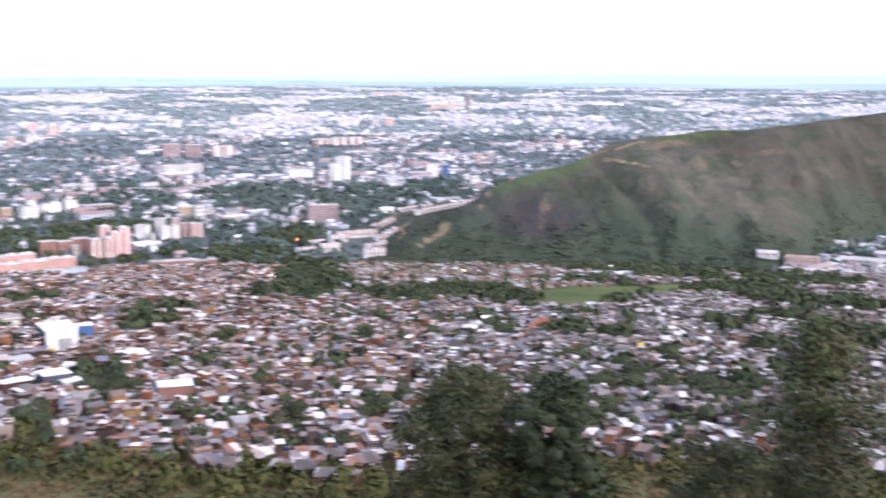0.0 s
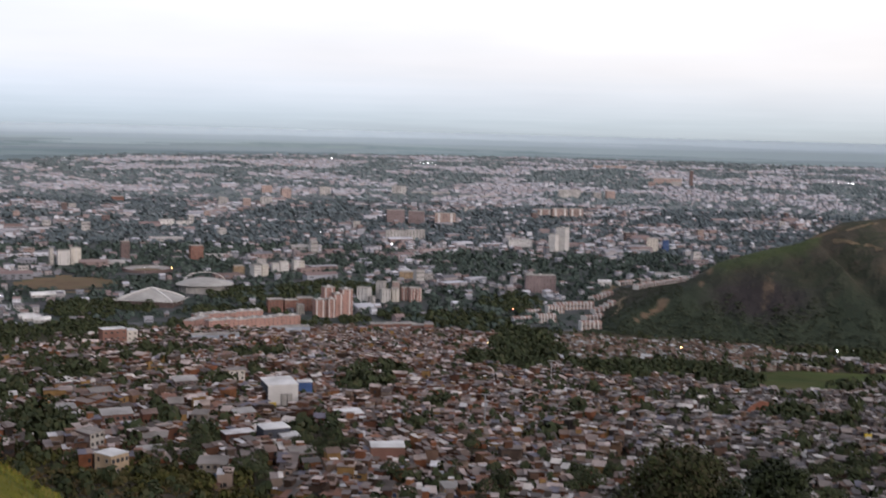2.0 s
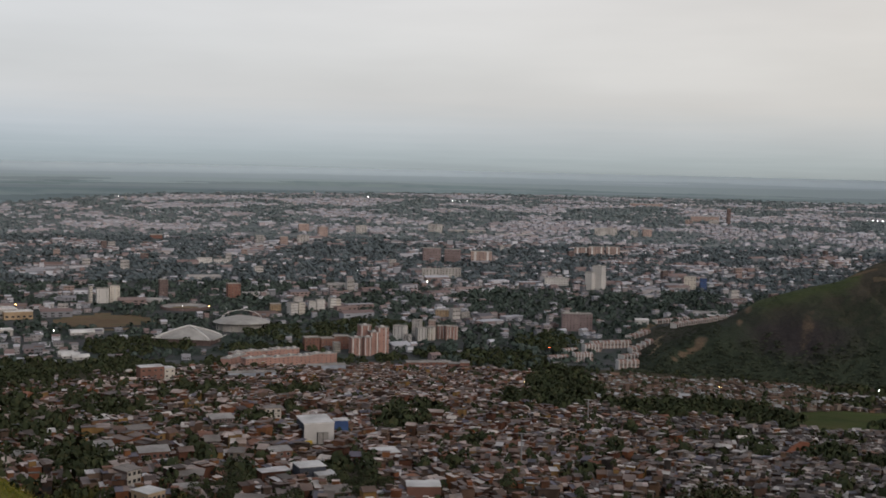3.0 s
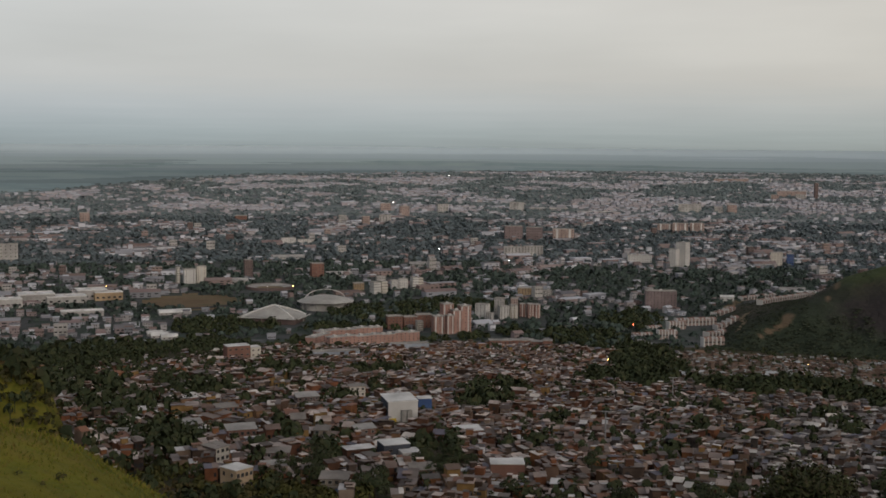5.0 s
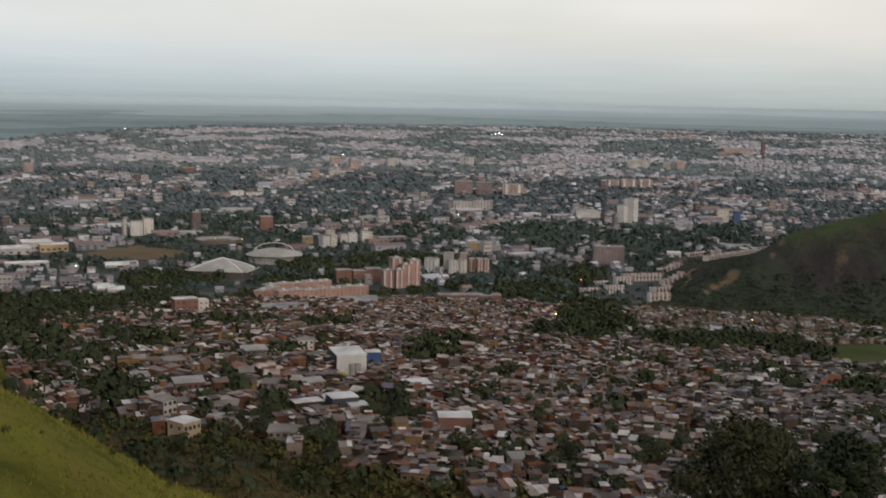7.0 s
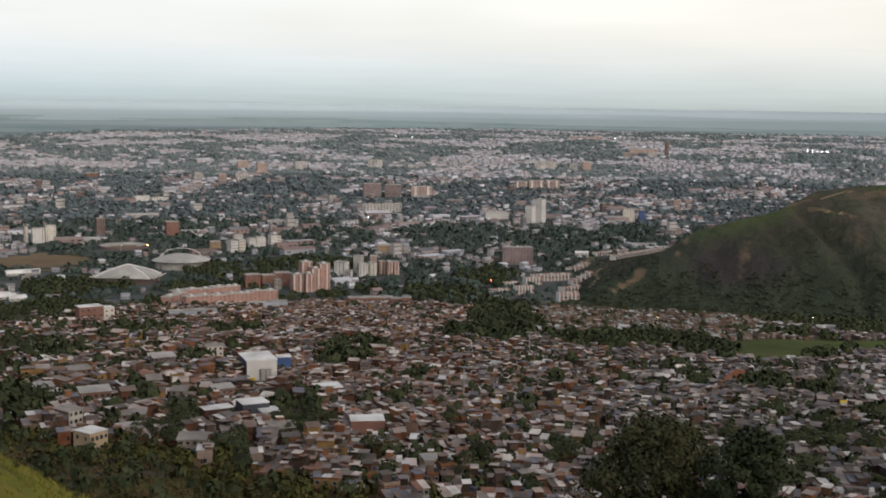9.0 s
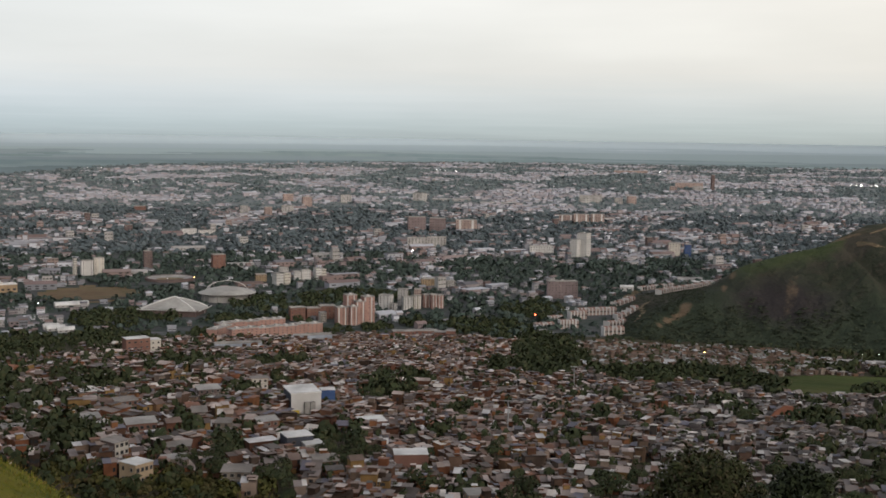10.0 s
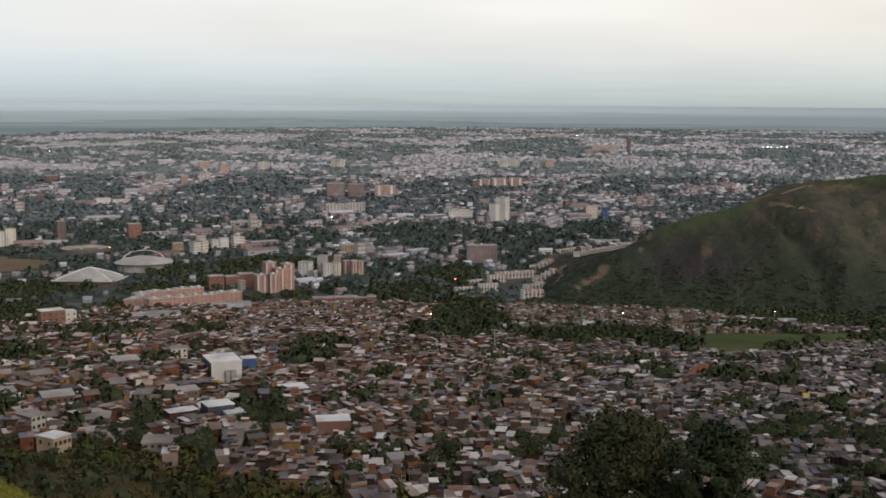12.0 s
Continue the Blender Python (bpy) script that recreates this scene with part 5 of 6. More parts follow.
def towers():
    for az, d, w, dp, h, t in ((-13.85, 1183, 11, 10, 17, 18), (-13.45, 1205, 11, 11, 27, 18), (-13.0, 1192, 10, 10, 22, 18), (-12.62, 1198, 11, 11, 26, 18), (-13.3, 1180, 8, 8, 18, 18)):
        block("apartment_tower", "pink brick apartment tower with white vertical strips", "apartment tower", az, d, t, w, dp, h, 9, 3, M_PINK, strips=(-0.38, 0.22), group="pink apartment towers", ww=0.7, heads=1, side_bays=1)
    for az, d, w, dp, h, mat, t in ((-11.75, 1300, 13, 10, 15.5, M_WHITE, -25), (-11.4, 1285, 6, 7, 8, M_WHITE, -25), (-10.95, 1330, 9, 9, 18.5, M_GREY, -20), (-10.75, 1302, 10, 9, 13.5, M_WHITE, 15),
                                    (-10.25, 1330, 8, 8, 18.5, M_BLUSH, 0), (-10.3, 1308, 8, 8, 14, M_CREAM, 15), (-9.85, 1320, 7, 8, 14, M_PINK, 15), (-9.5, 1312, 6, 9, 15, M_PINK, 15), (-9.2, 1316, 6, 9, 14.2, M_PINK, 15)):
        block("apartment_tower", "pale grey and cream apartment tower among trees", "apartment tower", az, d, t, w, dp, h, 7, 3, mat, strips=(-0.2, 0.35) if mat in (M_PINK, M_CREAM) else None, group="pale apartment towers", ww=0.8, side_bays=2)
    for az, d, w, h in ((-15.95, 1218, 15, 13), (-15.2, 1225, 14, 11.5), (-14.55, 1230, 16, 13), (-14.75, 1205, 6, 9)):
        block("apartment_block", "dark red brick walk-up apartment block", "apartment building", az, d, 12, w, 10, h, 4, 4, M_RED if h != 9 else M_CREAM, group="red brick blocks", ww=0.8)
    for az, d, w, h, mat in ((-26.02, 1642, 4, 21, M_CREAM), (-25.5, 1636, 15, 19, M_WHITE), (-24.98, 1640, 13, 22, M_CREAM)):
        block("apartment_tower", "cream apartment tower beside a dry field", "apartment tower", az, d, 12, w, 9, h, 7, 3, mat, group="cream towers", ww=0.9, strips=(0.0,), side_bays=1)
    block("office_tower", "dark brown narrow brick tower", "tower", -22.8, 1683, 10, 11, 10, 26, 8, 3, M_BROWN)
    block("office_block", "wide reddish-brown office slab with a roof mast", "office building", -3.42, 1420, 8, 35, 12, 20, 7, 9, M_MAUVE, group="", ww=1.0, heads=1)
    block("apartment_tower", "tall white tower, the highest of the middle city", "tower", -2.45, 1918, -28, 17, 14, 37, 10, 4, M_WHITE, side_bays=3, heads=1)
    block("apartment_tower", "lower white wing of the tall tower", "tower", -2.85, 1910, -28, 12, 12, 27, 8, 3, M_WHITE, side_bays=2)
    block("hospital", "long white building with stepped roof", "building", -4.44, 1966, 8, 38, 14, 11, 3, 9, M_WHITE, heads=3, ww=1.3)
    block("office_tower", "pale tower beside a blue one", "tower", 1.75, 1980, 0, 18, 12, 20, 6, 4, M_CREAM)
    block("office_tower", "small bright blue tower", "tower", 2.35, 1976, 5, 10, 10, 19, 6, 3, M_BLUE)
    for az, d, w, h, mat, t in ((-10.3, 2030, 34, 15, M_GREY, 5), (-9.4, 2040, 32, 16, M_ZINC, 5), (-10.35, 2325, 34, 27, M_MAUVE, 10), (-9.35, 2340, 30, 24, M_MAUVE, -8), (-8.0, 2335, 40, 22, M_BLUSH, 4),
                                (-3.3, 2560, 30, 16, M_BLUSH, 5), (-2.6, 2555, 32, 19, M_BLUSH, 5), (-1.85, 2565, 28, 19, M_BLUSH, 5)):
        block("apartment_slab", "wide mid-rise slab far across the city", "apartment building", az, d, t, w, 13, h, 5, 6, mat, strips=(-0.3, 0.3) if mat is M_BLUSH else None, group="mid-rise slabs", ww=1.6, wh=1.3)
    for az, d, w, h in ((-30.12, 2690, 20, 23), (-18.4, 2640, 15, 20), (-17.3, 2618, 16, 20), (-15.5, 2870, 22, 22), (-13.7, 2962, 26, 20), (-10.2, 3030, 34, 21), (-0.3, 3065, 22, 20), (3.37, 3560, 9, 46),
                        (-16.4, 2700, 26, 16), (-33.4, 1990, 28, 27), (-34.0, 1985, 14, 24), (-0.9, 3075, 20, 14), (2.7, 3540, 26, 14), (1.6, 3545, 20, 12)):
        block("apartment_tower", "pale apartment tower in the hazy far city", "apartment tower", az, d, rng.uniform(-20, 20), w, 12, h, 5, 4, (M_ZINC, M_GREY, M_BLUSH)[int(d) % 3] if w > 10 else M_BROWN, group="far towers", ww=1.3, wh=1.3)
    for az, d, w, h, t, mat in ((-16.85, 1512, 10, 14, 30, M_WHITE), (-16.5, 1518, 9, 14.5, 30, M_CREAM), (-15.95, 1560, 9, 11, 10, M_WHITE), (-15.55, 1565, 11, 12.5, 10, M_WHITE), (-15.0, 1570, 8, 14, 20, M_WHITE),
                                (-14.75, 1574, 6, 13, 20, M_CREAM), (-16.6, 1585, 12, 13, 10, M_GREY), (-17.65, 1548, 13, 9, 10, M_SANDY)):
        block("apartment_block", "white four-storey apartment block among trees", "apartment building", az, d, t, w, 11, h, 4, 4, mat, group="white apartment blocks", ww=0.8, side_bays=2)
    for az, w, h in ((-9.75, 18, 9.5), (-9.15, 9, 8), (-8.7, 11, 7)):
        block("apartment_block", "long beige weathered apartment block", "apartment building", az, 1506, 6, w, 11, h, 4, 5, M_SANDY if w > 15 else M_GREY, group="beige blocks", ww=0.9)

    block("apartment_tower", "orange brick tower beside low blocks", "tower", -19.6, 1671, 12, 17, 13, 22, 7, 4, M_RED, side_bays=2)
    for az, d, w, h, mat in ((-2.2, 3079, 56, 19, M_ZINC), (2.31, 3648, 80, 15, M_BLUSH), (-0.37, 4260, 115, 9, M_BLUSH), (-20.93, 2226, 26, 11, M_WHITE), (-20.15, 2221, 28, 9, M_WHITE), (-23.12, 2710, 25, 13, M_RED), (-16.38, 2991, 25, 19, M_BLUSH)):
        block("apartment_block", "wide low apartment block in the hazy city", "apartment building", az, d, 6, w, 12, h, 4, 7, mat, M_ZINC, group="wide city blocks", ww=1.2, wh=1.0)
    for az, d, w, h in ((-6.49, 2994, 92, 3.5), (-8.71, 3070, 96, 4), (-14.52, 1851, 46, 4.5), (-20.93, 1962, 50, 4.5), (2.3, 1624, 42, 4), (-18.58, 1714, 36, 4), (-23.44, 1626, 34, 5)):
        gabled("factory_shed", "long low factory shed with a pale sheet roof", "shed", az, d, 5, w, 18, h, 2.6, M_GREY, M_ZINC, "factory sheds")


def more_city_towers():
    """Single taller buildings scattered over the plain."""
    for az, d, turn, w, dp, h in TALL[:60]:
        block("apartment_block", "mid-rise city apartment building above the trees", "apartment building", az, d, math.degrees(turn) + az, w, dp, h * 0.75, 3, 3, (M_GREY, M_ZINC, M_GREY, M_BLUSH, M_BROWN)[int(d) % 5], group="scattered mid-rises", ww=w / 5, wh=1.2, parapet=0)


pink_slabs()
towers()
more_city_towers()


def ring_mesh(name, profile, n, mat, sx=1.0, sy=1.0, arc=(0, 2 * math.pi)):
    """A form turned about z from (radius, height) pairs."""
    a = np.linspace(*arc, n, endpoint=False)
    v = np.concatenate([np.stack([r * sx * np.cos(a), r * sy * np.sin(a), np.full(n, z)], -1) for r, z in profile])
    i = np.arange(n)
    f = np.concatenate([np.stack([k * n + i, k * n + (i + 1) % n, (k + 1) * n + (i + 1) % n, (k + 1) * n + i], -1) for k in range(len(profile) - 1)])
    return mesh_of(name, v, f, 4, [mat])


def arch_mesh(name, span, rise, thick, mat, n=24):
    """One bent beam."""
    bm = bmesh.new()
    rings = []
    for k in range(n + 1):
        a = math.pi * k / n
        x, z = -span / 2 * math.cos(a), rise * math.sin(a) ** 0.9
        rings.append([bm.verts.new((x * f, y, z * f)) for f, y in ((1.0, -thick / 2), (1.0, thick / 2), (1.0 - thick / rise, thick / 2), (1.0 - thick / rise, -thick / 2))])
    for p, q in zip(rings, rings[1:]):
        for k in range(4):
            bm.faces.new((p[k], p[(k + 1) % 4], q[(k + 1) % 4], q[k]))
    bm.faces.new(rings[0])
    bm.faces.new(rings[-1][::-1])
    bmesh.ops.recalc_face_normals(bm, faces=bm.faces)
    me = bpy.data.meshes.new(name)
    bm.to_mesh(me)
    bm.free()
    me.materials.append(mat)
    return me


def arenas():
    r = base("arena", spot(-19.2, 1372), -radians(-19.15))
    part("wall", ring_mesh("wall", [(25, -1.5), (25, 8.5), (24, 9)], 40, M_GREY, 1, 0.85), None, r)
    part("roof", ring_mesh("roof", [(31.5, 8.6), (32, 9.4), (29, 10.6), (22, 13.2), (12, 15.2), (4, 15.9), (0.1, 16.0)], 48, M_DOME, 1, 0.85), None, r, "white shallow domed roof")
    # underside coloured near black to stand for shade below the overhang
    part("eave", ring_mesh("eave", [(25, 8.3), (31.5, 8.5), (31.5, 8.62), (25, 8.62)], 48, M_DARK, 1, 0.85), None, r)
    for y, nm in ((0, "arch"),):
        part(nm, arch_mesh(nm, 48, 14, 0.6, M_WHITE), None, r, "white arch over the roof").location = (0, y, 8.8)
    for k in range(16):
        a = 2 * math.pi * k / 16
        part("column", box_mesh("column", [(27.5 * math.cos(a), 23.4 * math.sin(a), -1.5, 0.9, 0.9, 10.1)], M_SLAB), None, r)
    tagged(r, "round sports arena with white domed roof and arch", "arena")

    r = base("coliseum", spot(-21.6, 1274), -radians(-21.6) - 0.35)
    n = 12
    W, D = 68.0, 46.0
    gx, gy = np.meshgrid(np.linspace(-1, 1, n + 1), np.linspace(-1, 1, n + 1))
    rr = np.maximum(np.abs(gx), np.abs(gy))
    corner = np.abs(gx) * np.abs(gy)
    z = 7.8 + 10.0 * (1 - rr) ** 1.35 - 1.5 * corner * rr + 1.8 * (np.abs(np.abs(gx) - np.abs(gy)) < 0.02) * rr * (1 - rr) * 2
    sh = 1 - 0.16 * corner
    top = np.stack([gx * W / 2 * sh, gy * D / 2 * sh, z], -1).reshape(-1, 3)
    v = np.vstack([top, top - [0, 0, 0.5]])
    i = (np.arange(n)[:, None] * (n + 1) + np.arange(n)[None]).ravel()
    f = np.stack([i, i + 1, i + n + 2, i + n + 1], -1)
    part("roof", mesh_of("roof", v, np.vstack([f, f[:, ::-1] + (n + 1) ** 2]), 4, [M_DOME]), None, r, "pale tent-like roof rising to a point")
    part("wall", box_mesh("wall", [(0, 0, -2, W * 0.82, D * 0.8, 8.8)], M_BROWN), None, r)
    # raised ribs along the creases
    for sx in (-1, 1):
        for sy in (-1, 1):
            bm = bmesh.new()
            pts = [(u, 7.8 + 10.0 * (1 - u) ** 1.35 - 1.5 * u**3 + 3.6 * u * (1 - u)) for u in (0.0, 0.15, 0.35, 0.6, 0.8, 1.0)]
            for (u0, z0), (u1, z1) in zip(pts, pts[1:]):
                s0, s1 = 1 - 0.16 * u0 * u0, 1 - 0.16 * u1 * u1
                tube(bm, (sx * u0 * W / 2 * s0, sy * u0 * D / 2 * s0, z0 + 0.2), (sx * u1 * W / 2 * s1, sy * u1 * D / 2 * s1, z1 + 0.2), 0.7, 0.7, 6)
            part("rib", bm, M_WSHEET, r)
    part("rim", box_mesh("rim", [(0, -D / 2 + 1.2, 6.2, W * 0.9, 0.5, 0.9), (-W / 2 + 1.2, 0, 6.2, 0.5, D * 0.9, 0.9), (W / 2 - 1.2, 0, 6.2, 0.5, D * 0.9, 0.9)], M_WHITE), None, r)
    for k in range(9):
        part("column", box_mesh("column", [(-W * 0.43 + W * 0.86 * k / 8, -D * 0.43, -2, 0.9, 0.9, 9.2)], M_BROWN), None, r)
    tagged(r, "wide coliseum with a pale peaked roof", "arena")

    r = base("side_hall", spot(-20.7, 1284), -radians(-20.6))
    part("wall", box_mesh("wall", [(0, 0, -2, 22, 18, 6)], M_GREY), None, r)
    part("roof", ring_mesh("roof", [(14, 3.8), (14, 4.4), (11, 7.2), (6, 8.8), (0.1, 9.4)], 24, M_DOME, 1.0, 0.9), None, r)
    tagged(r, "small hall with a rounded pale roof", "hall")

    r = base("bullring", spot(-21.8, 1572), 0)
    part("wall", ring_mesh("wall", [(31, -1), (31, 3.2), (29.6, 3.6), (28, 3.2)], 44, M_BROWN), None, r)
    part("seating", ring_mesh("seating", [(28, 3.2), (24, 2.4), (20, 1.6), (17, 0.8)], 44, M_SLAB), None, r)
    part("arena_floor", ring_mesh("arena_floor", [(17, 0.8), (16.8, 0.5), (0.1, 0.5)], 44, M_SOIL), None, r)
    tagged(r, "low round open bullring of brown concrete", "bullring")


arenas()


def community_hall():
    """The tall white hall among the houses."""
    az, d = -15.7, 566
    r = base("community_hall", spot(az, d), -radians(az) + radians(15))
    W, D, H = 14.0, 15.0, 10.6
    part("wall", box_mesh("wall", [(0, 0.3, -2.5, W, D - 0.6, H + 2.2)], M_DUSK), None, r, "dull blue side walls")
    part("front_panel", box_mesh("front_panel", [(0, -D / 2 + 0.05, 1.6, W + 0.3, 0.5, H - 1.5)], M_WHITE), None, r, "blank white front panel")
    part("base_wall", box_mesh("base_wall", [(-W * 0.36, -D / 2 - 0.1, -2.5, W * 0.24, 0.8, 5.1)], M_YELLOW), None, r, "yellow painted base")
    part("base_wall", box_mesh("base_wall", [(W * 0.14, -D / 2 - 0.05, -2.5, W * 0.72, 0.7, 4.1)], M_GREY), None, r)
    v = many(CUBE, [(W + 0.8, D + 0.8, 0.4)], [0.0], [(0, 0, H)], [0.05])
    part("roof", mesh_of("roof", v, CUBE_F, 4, [M_WSHEET]), None, r, "white sheet roof")
    for x, w in ((0.0, 2.3), (2.7, 2.3)):
        part("stair_tower", box_mesh("stair_tower", [(x, -D / 2 - 1.2, -2.5, w, 2.0, 8.9)], M_SLAB), None, r, "bare concrete stair tower")
    part("stair_tower", box_mesh("stair_tower", [(W / 2 + 1.6, -D / 2 + 1.5, -2.5, 2.2, 2.2, 7.0)], M_SLAB), None, r, "bare concrete stair tower")
    add_window(r, -W * 0.36, -D / 2 - 0.55, 0.1, 1.4, 1.3)
    for k in range(3):
        add_window(r, -W / 2 - 0.06, -D / 4 + k * 4, 4.5, 1.6, 2.0, -math.pi / 2)
    tagged(r, "tall white-fronted hall with blue sides and yellow base", "hall")
    r = base("blue_annex", spot(-14.5, 580), -radians(-14.5) + radians(10))
    part("wall", box_mesh("wall", [(0, 0, -2, 6.5, 6, 11.5)], M_BLUE), None, r)
    part("roof", box_mesh("roof", [(0, 0, 9.5, 7, 6.5, 0.25)], M_WSHEET), None, r)
    tagged(r, "blue painted annex behind the white hall", "building")


def slope_house(label, az, d, turn, w, dp, h, floors, bays, wall, roof, tilt=0.1, sheets=2, pale=None):
    """A bare house with a floor slab between the storeys and one pitch of sheets; pale: paint on its front."""
    r = base("house", spot(az, d), -radians(az) + radians(turn))
    rise = abs(tilt) * dp
    part("wall", box_mesh("wall", [(0, 0, -3, w, dp, h + 3)], wall), None, r)
    part("gable_wall", box_mesh("gable_wall", [(0, math.copysign(dp / 2 - 0.12, tilt), h, w - 0.04, 0.2, rise * 0.94)], wall), None, r)
    if pale:
        part("front_wall", box_mesh("front_wall", [(0, -dp / 2 - 0.05, -0.5, w - 0.3, 0.12, h + 0.3)], pale), None, r, "painted front wall")
    for f in range(1, floors):
        part("floor_slab", box_mesh("floor_slab", [(0, 0, h * f / floors - 0.12, w + 0.5, dp + 0.5, 0.22)], M_SLAB), None, r)
    for q in range(sheets):
        pw = (w + 0.9) / sheets
        me = mesh_of("roof_sheet", many(CUBE, [(pw + 0.08, dp + 1.1, 0.1)], [0.0], [(0, 0, 0)], [tilt]), CUBE_F, 4, [roof])
        part("roof_sheet", me, None, r).location = (-w / 2 - 0.45 + pw * (q + 0.5), 0, h + rise / 2 + 0.04 + 0.08 * (q % 2))
    side = 1 if turn >= 0 else -1
    for f in range(floors):
        z = h * f / floors
        for b in range(bays):
            x = -w / 2 + w * (b + 0.5) / bays
            if f == 0 and b == bays // 2:
                part("door", box_mesh("door", [(0, 0, 0, 1.0, 0.1, 2.0)], M_DOOR), None, r).location = (x, -dp / 2 - 0.16, 0.0)
            else:
                add_window(r, x, -dp / 2 - 0.14, z + 0.9, 1.1, 1.1)
        add_window(r, -side * (w / 2 + 0.05), 0.1 * dp, z + 0.9, 1.1, 1.1, -side * math.pi / 2)
    tagged(r, label, "house", "larger houses of the slope")


WEST_HOUSES = [(-24.36, 436, 42, 6.5, 7, 8.0, 3, 3, M_BROWN, M_WORN, 0.05, 2, M_CREAM, "tall brown brick house with a cream front"),
               (-18.76, 381, -8, 8.6, 6, 5.0, 2, 4, M_DUN, M_WORN, 0.12, 3, None, "dun plastered house with dull sheet roof above the scrub"),
               (-21.68, 421, 6, 8.0, 5, 3.4, 1, 3, M_DUN, M_SLAB, 0.04, 2, None, "low dun plastered house with flat dark roof"),
               (-23.19, 503, 10, 12.0, 7, 6.2, 2, 5, M_RED, M_ZINC, 0.14, 3, None, "broad brick house with pale sheet roof"),
               (-28.88, 525, -12, 8.4, 6, 3.6, 1, 3, M_DUN, M_ZINC, 0.12, 2, None, "low house with pale sheet roof among trees"),
               (-27.97, 530, -6, 6.2, 5, 3.0, 1, 2, M_DUN, M_ZINC, -0.1, 2, None, "small house with pale sheet roof among trees"),
               (-25.46, 529, 12, 8.0, 6, 5.2, 2, 3, M_BROWN, M_ZINC, 0.16, 2, None, "brown brick house with pale sheet roof"),
               (-17.37, 499, 18, 8.6, 6, 5.4, 2, 3, M_RED, M_ZINC, 0.12, 2, None, "orange brick house with pale sheet roof"),
               (-20.5, 539, 4, 6.2, 6, 4.6, 2, 2, M_BROWN, M_WORN, 0.2, 1, None, "brick house with weathered sheet roof"),
               (-20.1, 606, 14, 11.0, 8, 7.6, 3, 4, M_BROWN, M_ZINC, 0.1, 3, None, "long three-storey brick house with pale roof"),
               (-17.71, 661, 8, 8.6, 6, 8.6, 3, 3, M_SANDY, M_WORN, 0.05, 2, M_CREAM, "cream fronted three-storey house"),
               (-19.36, 500, -14, 6.0, 5, 5.0, 2, 2, M_DUN, M_WORN, 0.14, 2, None, "dun block house with worn sheet roof"),
               (-23.87, 565, 16, 9.6, 7, 7.4, 3, 4, M_RED, M_WORN, 0.1, 2, None, "tall brick house with grey sheet roof"),
               (-21.46, 441, -6, 8.6, 6, 4.8, 2, 3, M_BROWN, M_WORN, 0.1, 2, None, "brown brick house with grey sheet roof"),
               (-14.6, 395, 10, 7.5, 6, 5.0, 2, 3, M_RED, M_WORN, 0.12, 2, None, "brick house with grey sheet roof")]


def corner_houses():
    for *plan, label in WEST_HOUSES:
        slope_house(label, *plan)
    block("house", "ochre two-storey house with a white roof above the scrub", "house", -23.4, 397, 40, 7.2, 8.0, 6.8, 2, 4, M_OCHRE, M_WSHEET, ww=0.9, wh=1.2, side_bays=2, parapet=0, sink=3)
    block("house", "sand-coloured three-storey house with rows of windows", "house", -7.15, 338, 14, 8.0, 7.0, 6.2, 3, 4, M_SANDY, M_SLAB, ww=1.1, wh=1.2, side_bays=2, parapet=0, sink=3)
    block("workshop", "dull blue workshop with a white lean-to roof beside tall trees", "workshop", -15.95, 443, 18, 10, 9, 7.2, 2, 2, M_DUSK, M_WSHEET, ww=1.2, wh=1.0, parapet=0, sink=3)
    block("workshop", "low shed with a white roof beside the workshop", "shed", -15.2, 438, 18, 7, 7, 4.5, 1, 2, M_GREY, M_WSHEET, ww=1.2, wh=1.0, parapet=0, sink=3)
    block("workshop", "orange brick workshop with a pale flat roof", "workshop", -10.5, 407, 4, 11.5, 8, 5.6, 0, 0, M_RED, M_WSHEET, parapet=0, sink=3)
    block("workshop", "brick house with a large pale roof", "house", -12.4, 498, 14, 11, 10, 5.6, 1, 4, M_RED, M_WSHEET, parapet=0, sink=3, ww=1.0)
    block("shed", "long low shed with a white sheet roof", "shed", -17.7, 536, 10, 11, 7, 3.0, 0, 0, M_GREY, M_WSHEET, parapet=0, sink=3)
    block("house", "orange brick house with a broad white roof", "house", -23.35, 935, 16, 18, 12, 12.5, 3, 4, M_RED, M_WSHEET, parapet=0, sink=4, ww=1.6)
    block("house", "cream annex of the orange brick house", "house", -22.55, 938, 16, 8, 10, 11, 3, 2, M_CREAM, M_WSHEET, parapet=0, sink=4)
    block("house", "orange brick houses with pale roofs on the slope", "house", -25.8, 628, 14, 13, 8, 5.5, 2, 4, M_RED, M_WSHEET, parapet=0, sink=4, ww=1.1)
    r = base("market_hall", spot(7.12, 593), -radians(7.12) + radians(-8))
    part("wall", box_mesh("wall", [(0, 0, -2, 12, 11, 5.4)], M_RED), None, r)
    hip = np.array([[-0.5, -0.5, 0], [0.5, -0.5, 0], [0.5, 0.5, 0], [-0.5, 0.5, 0], [-0.12, 0, 1], [0.12, 0, 1], [-0.12, 0, 1], [0.12, 0, 1]])
    part("roof", mesh_of("roof", many(hip, [(14, 13, 4.4)], [0.0], [(0, 0, 3.3)]), GABLE_F, 4, [M_TILE]), None, r, "terracotta hipped roof")
    part("ridge", box_mesh("ridge", [(0, 0, 7.55, 3.6, 0.4, 0.3)], M_ROSE), None, r)
    for k in range(3):
        add_window(r, -3.6 + 3.6 * k, -5.56, 1.2, 1.2, 1.2)
    tagged(r, "hall with a broad terracotta hipped roof", "hall")
    gabled("shelter", "bright yellow vaulted shelter", "shelter", 12.1, 530, 6, 8.4, 6, 2.0, 2.6, M_YELLOW, M_YELLOW, vault=True)


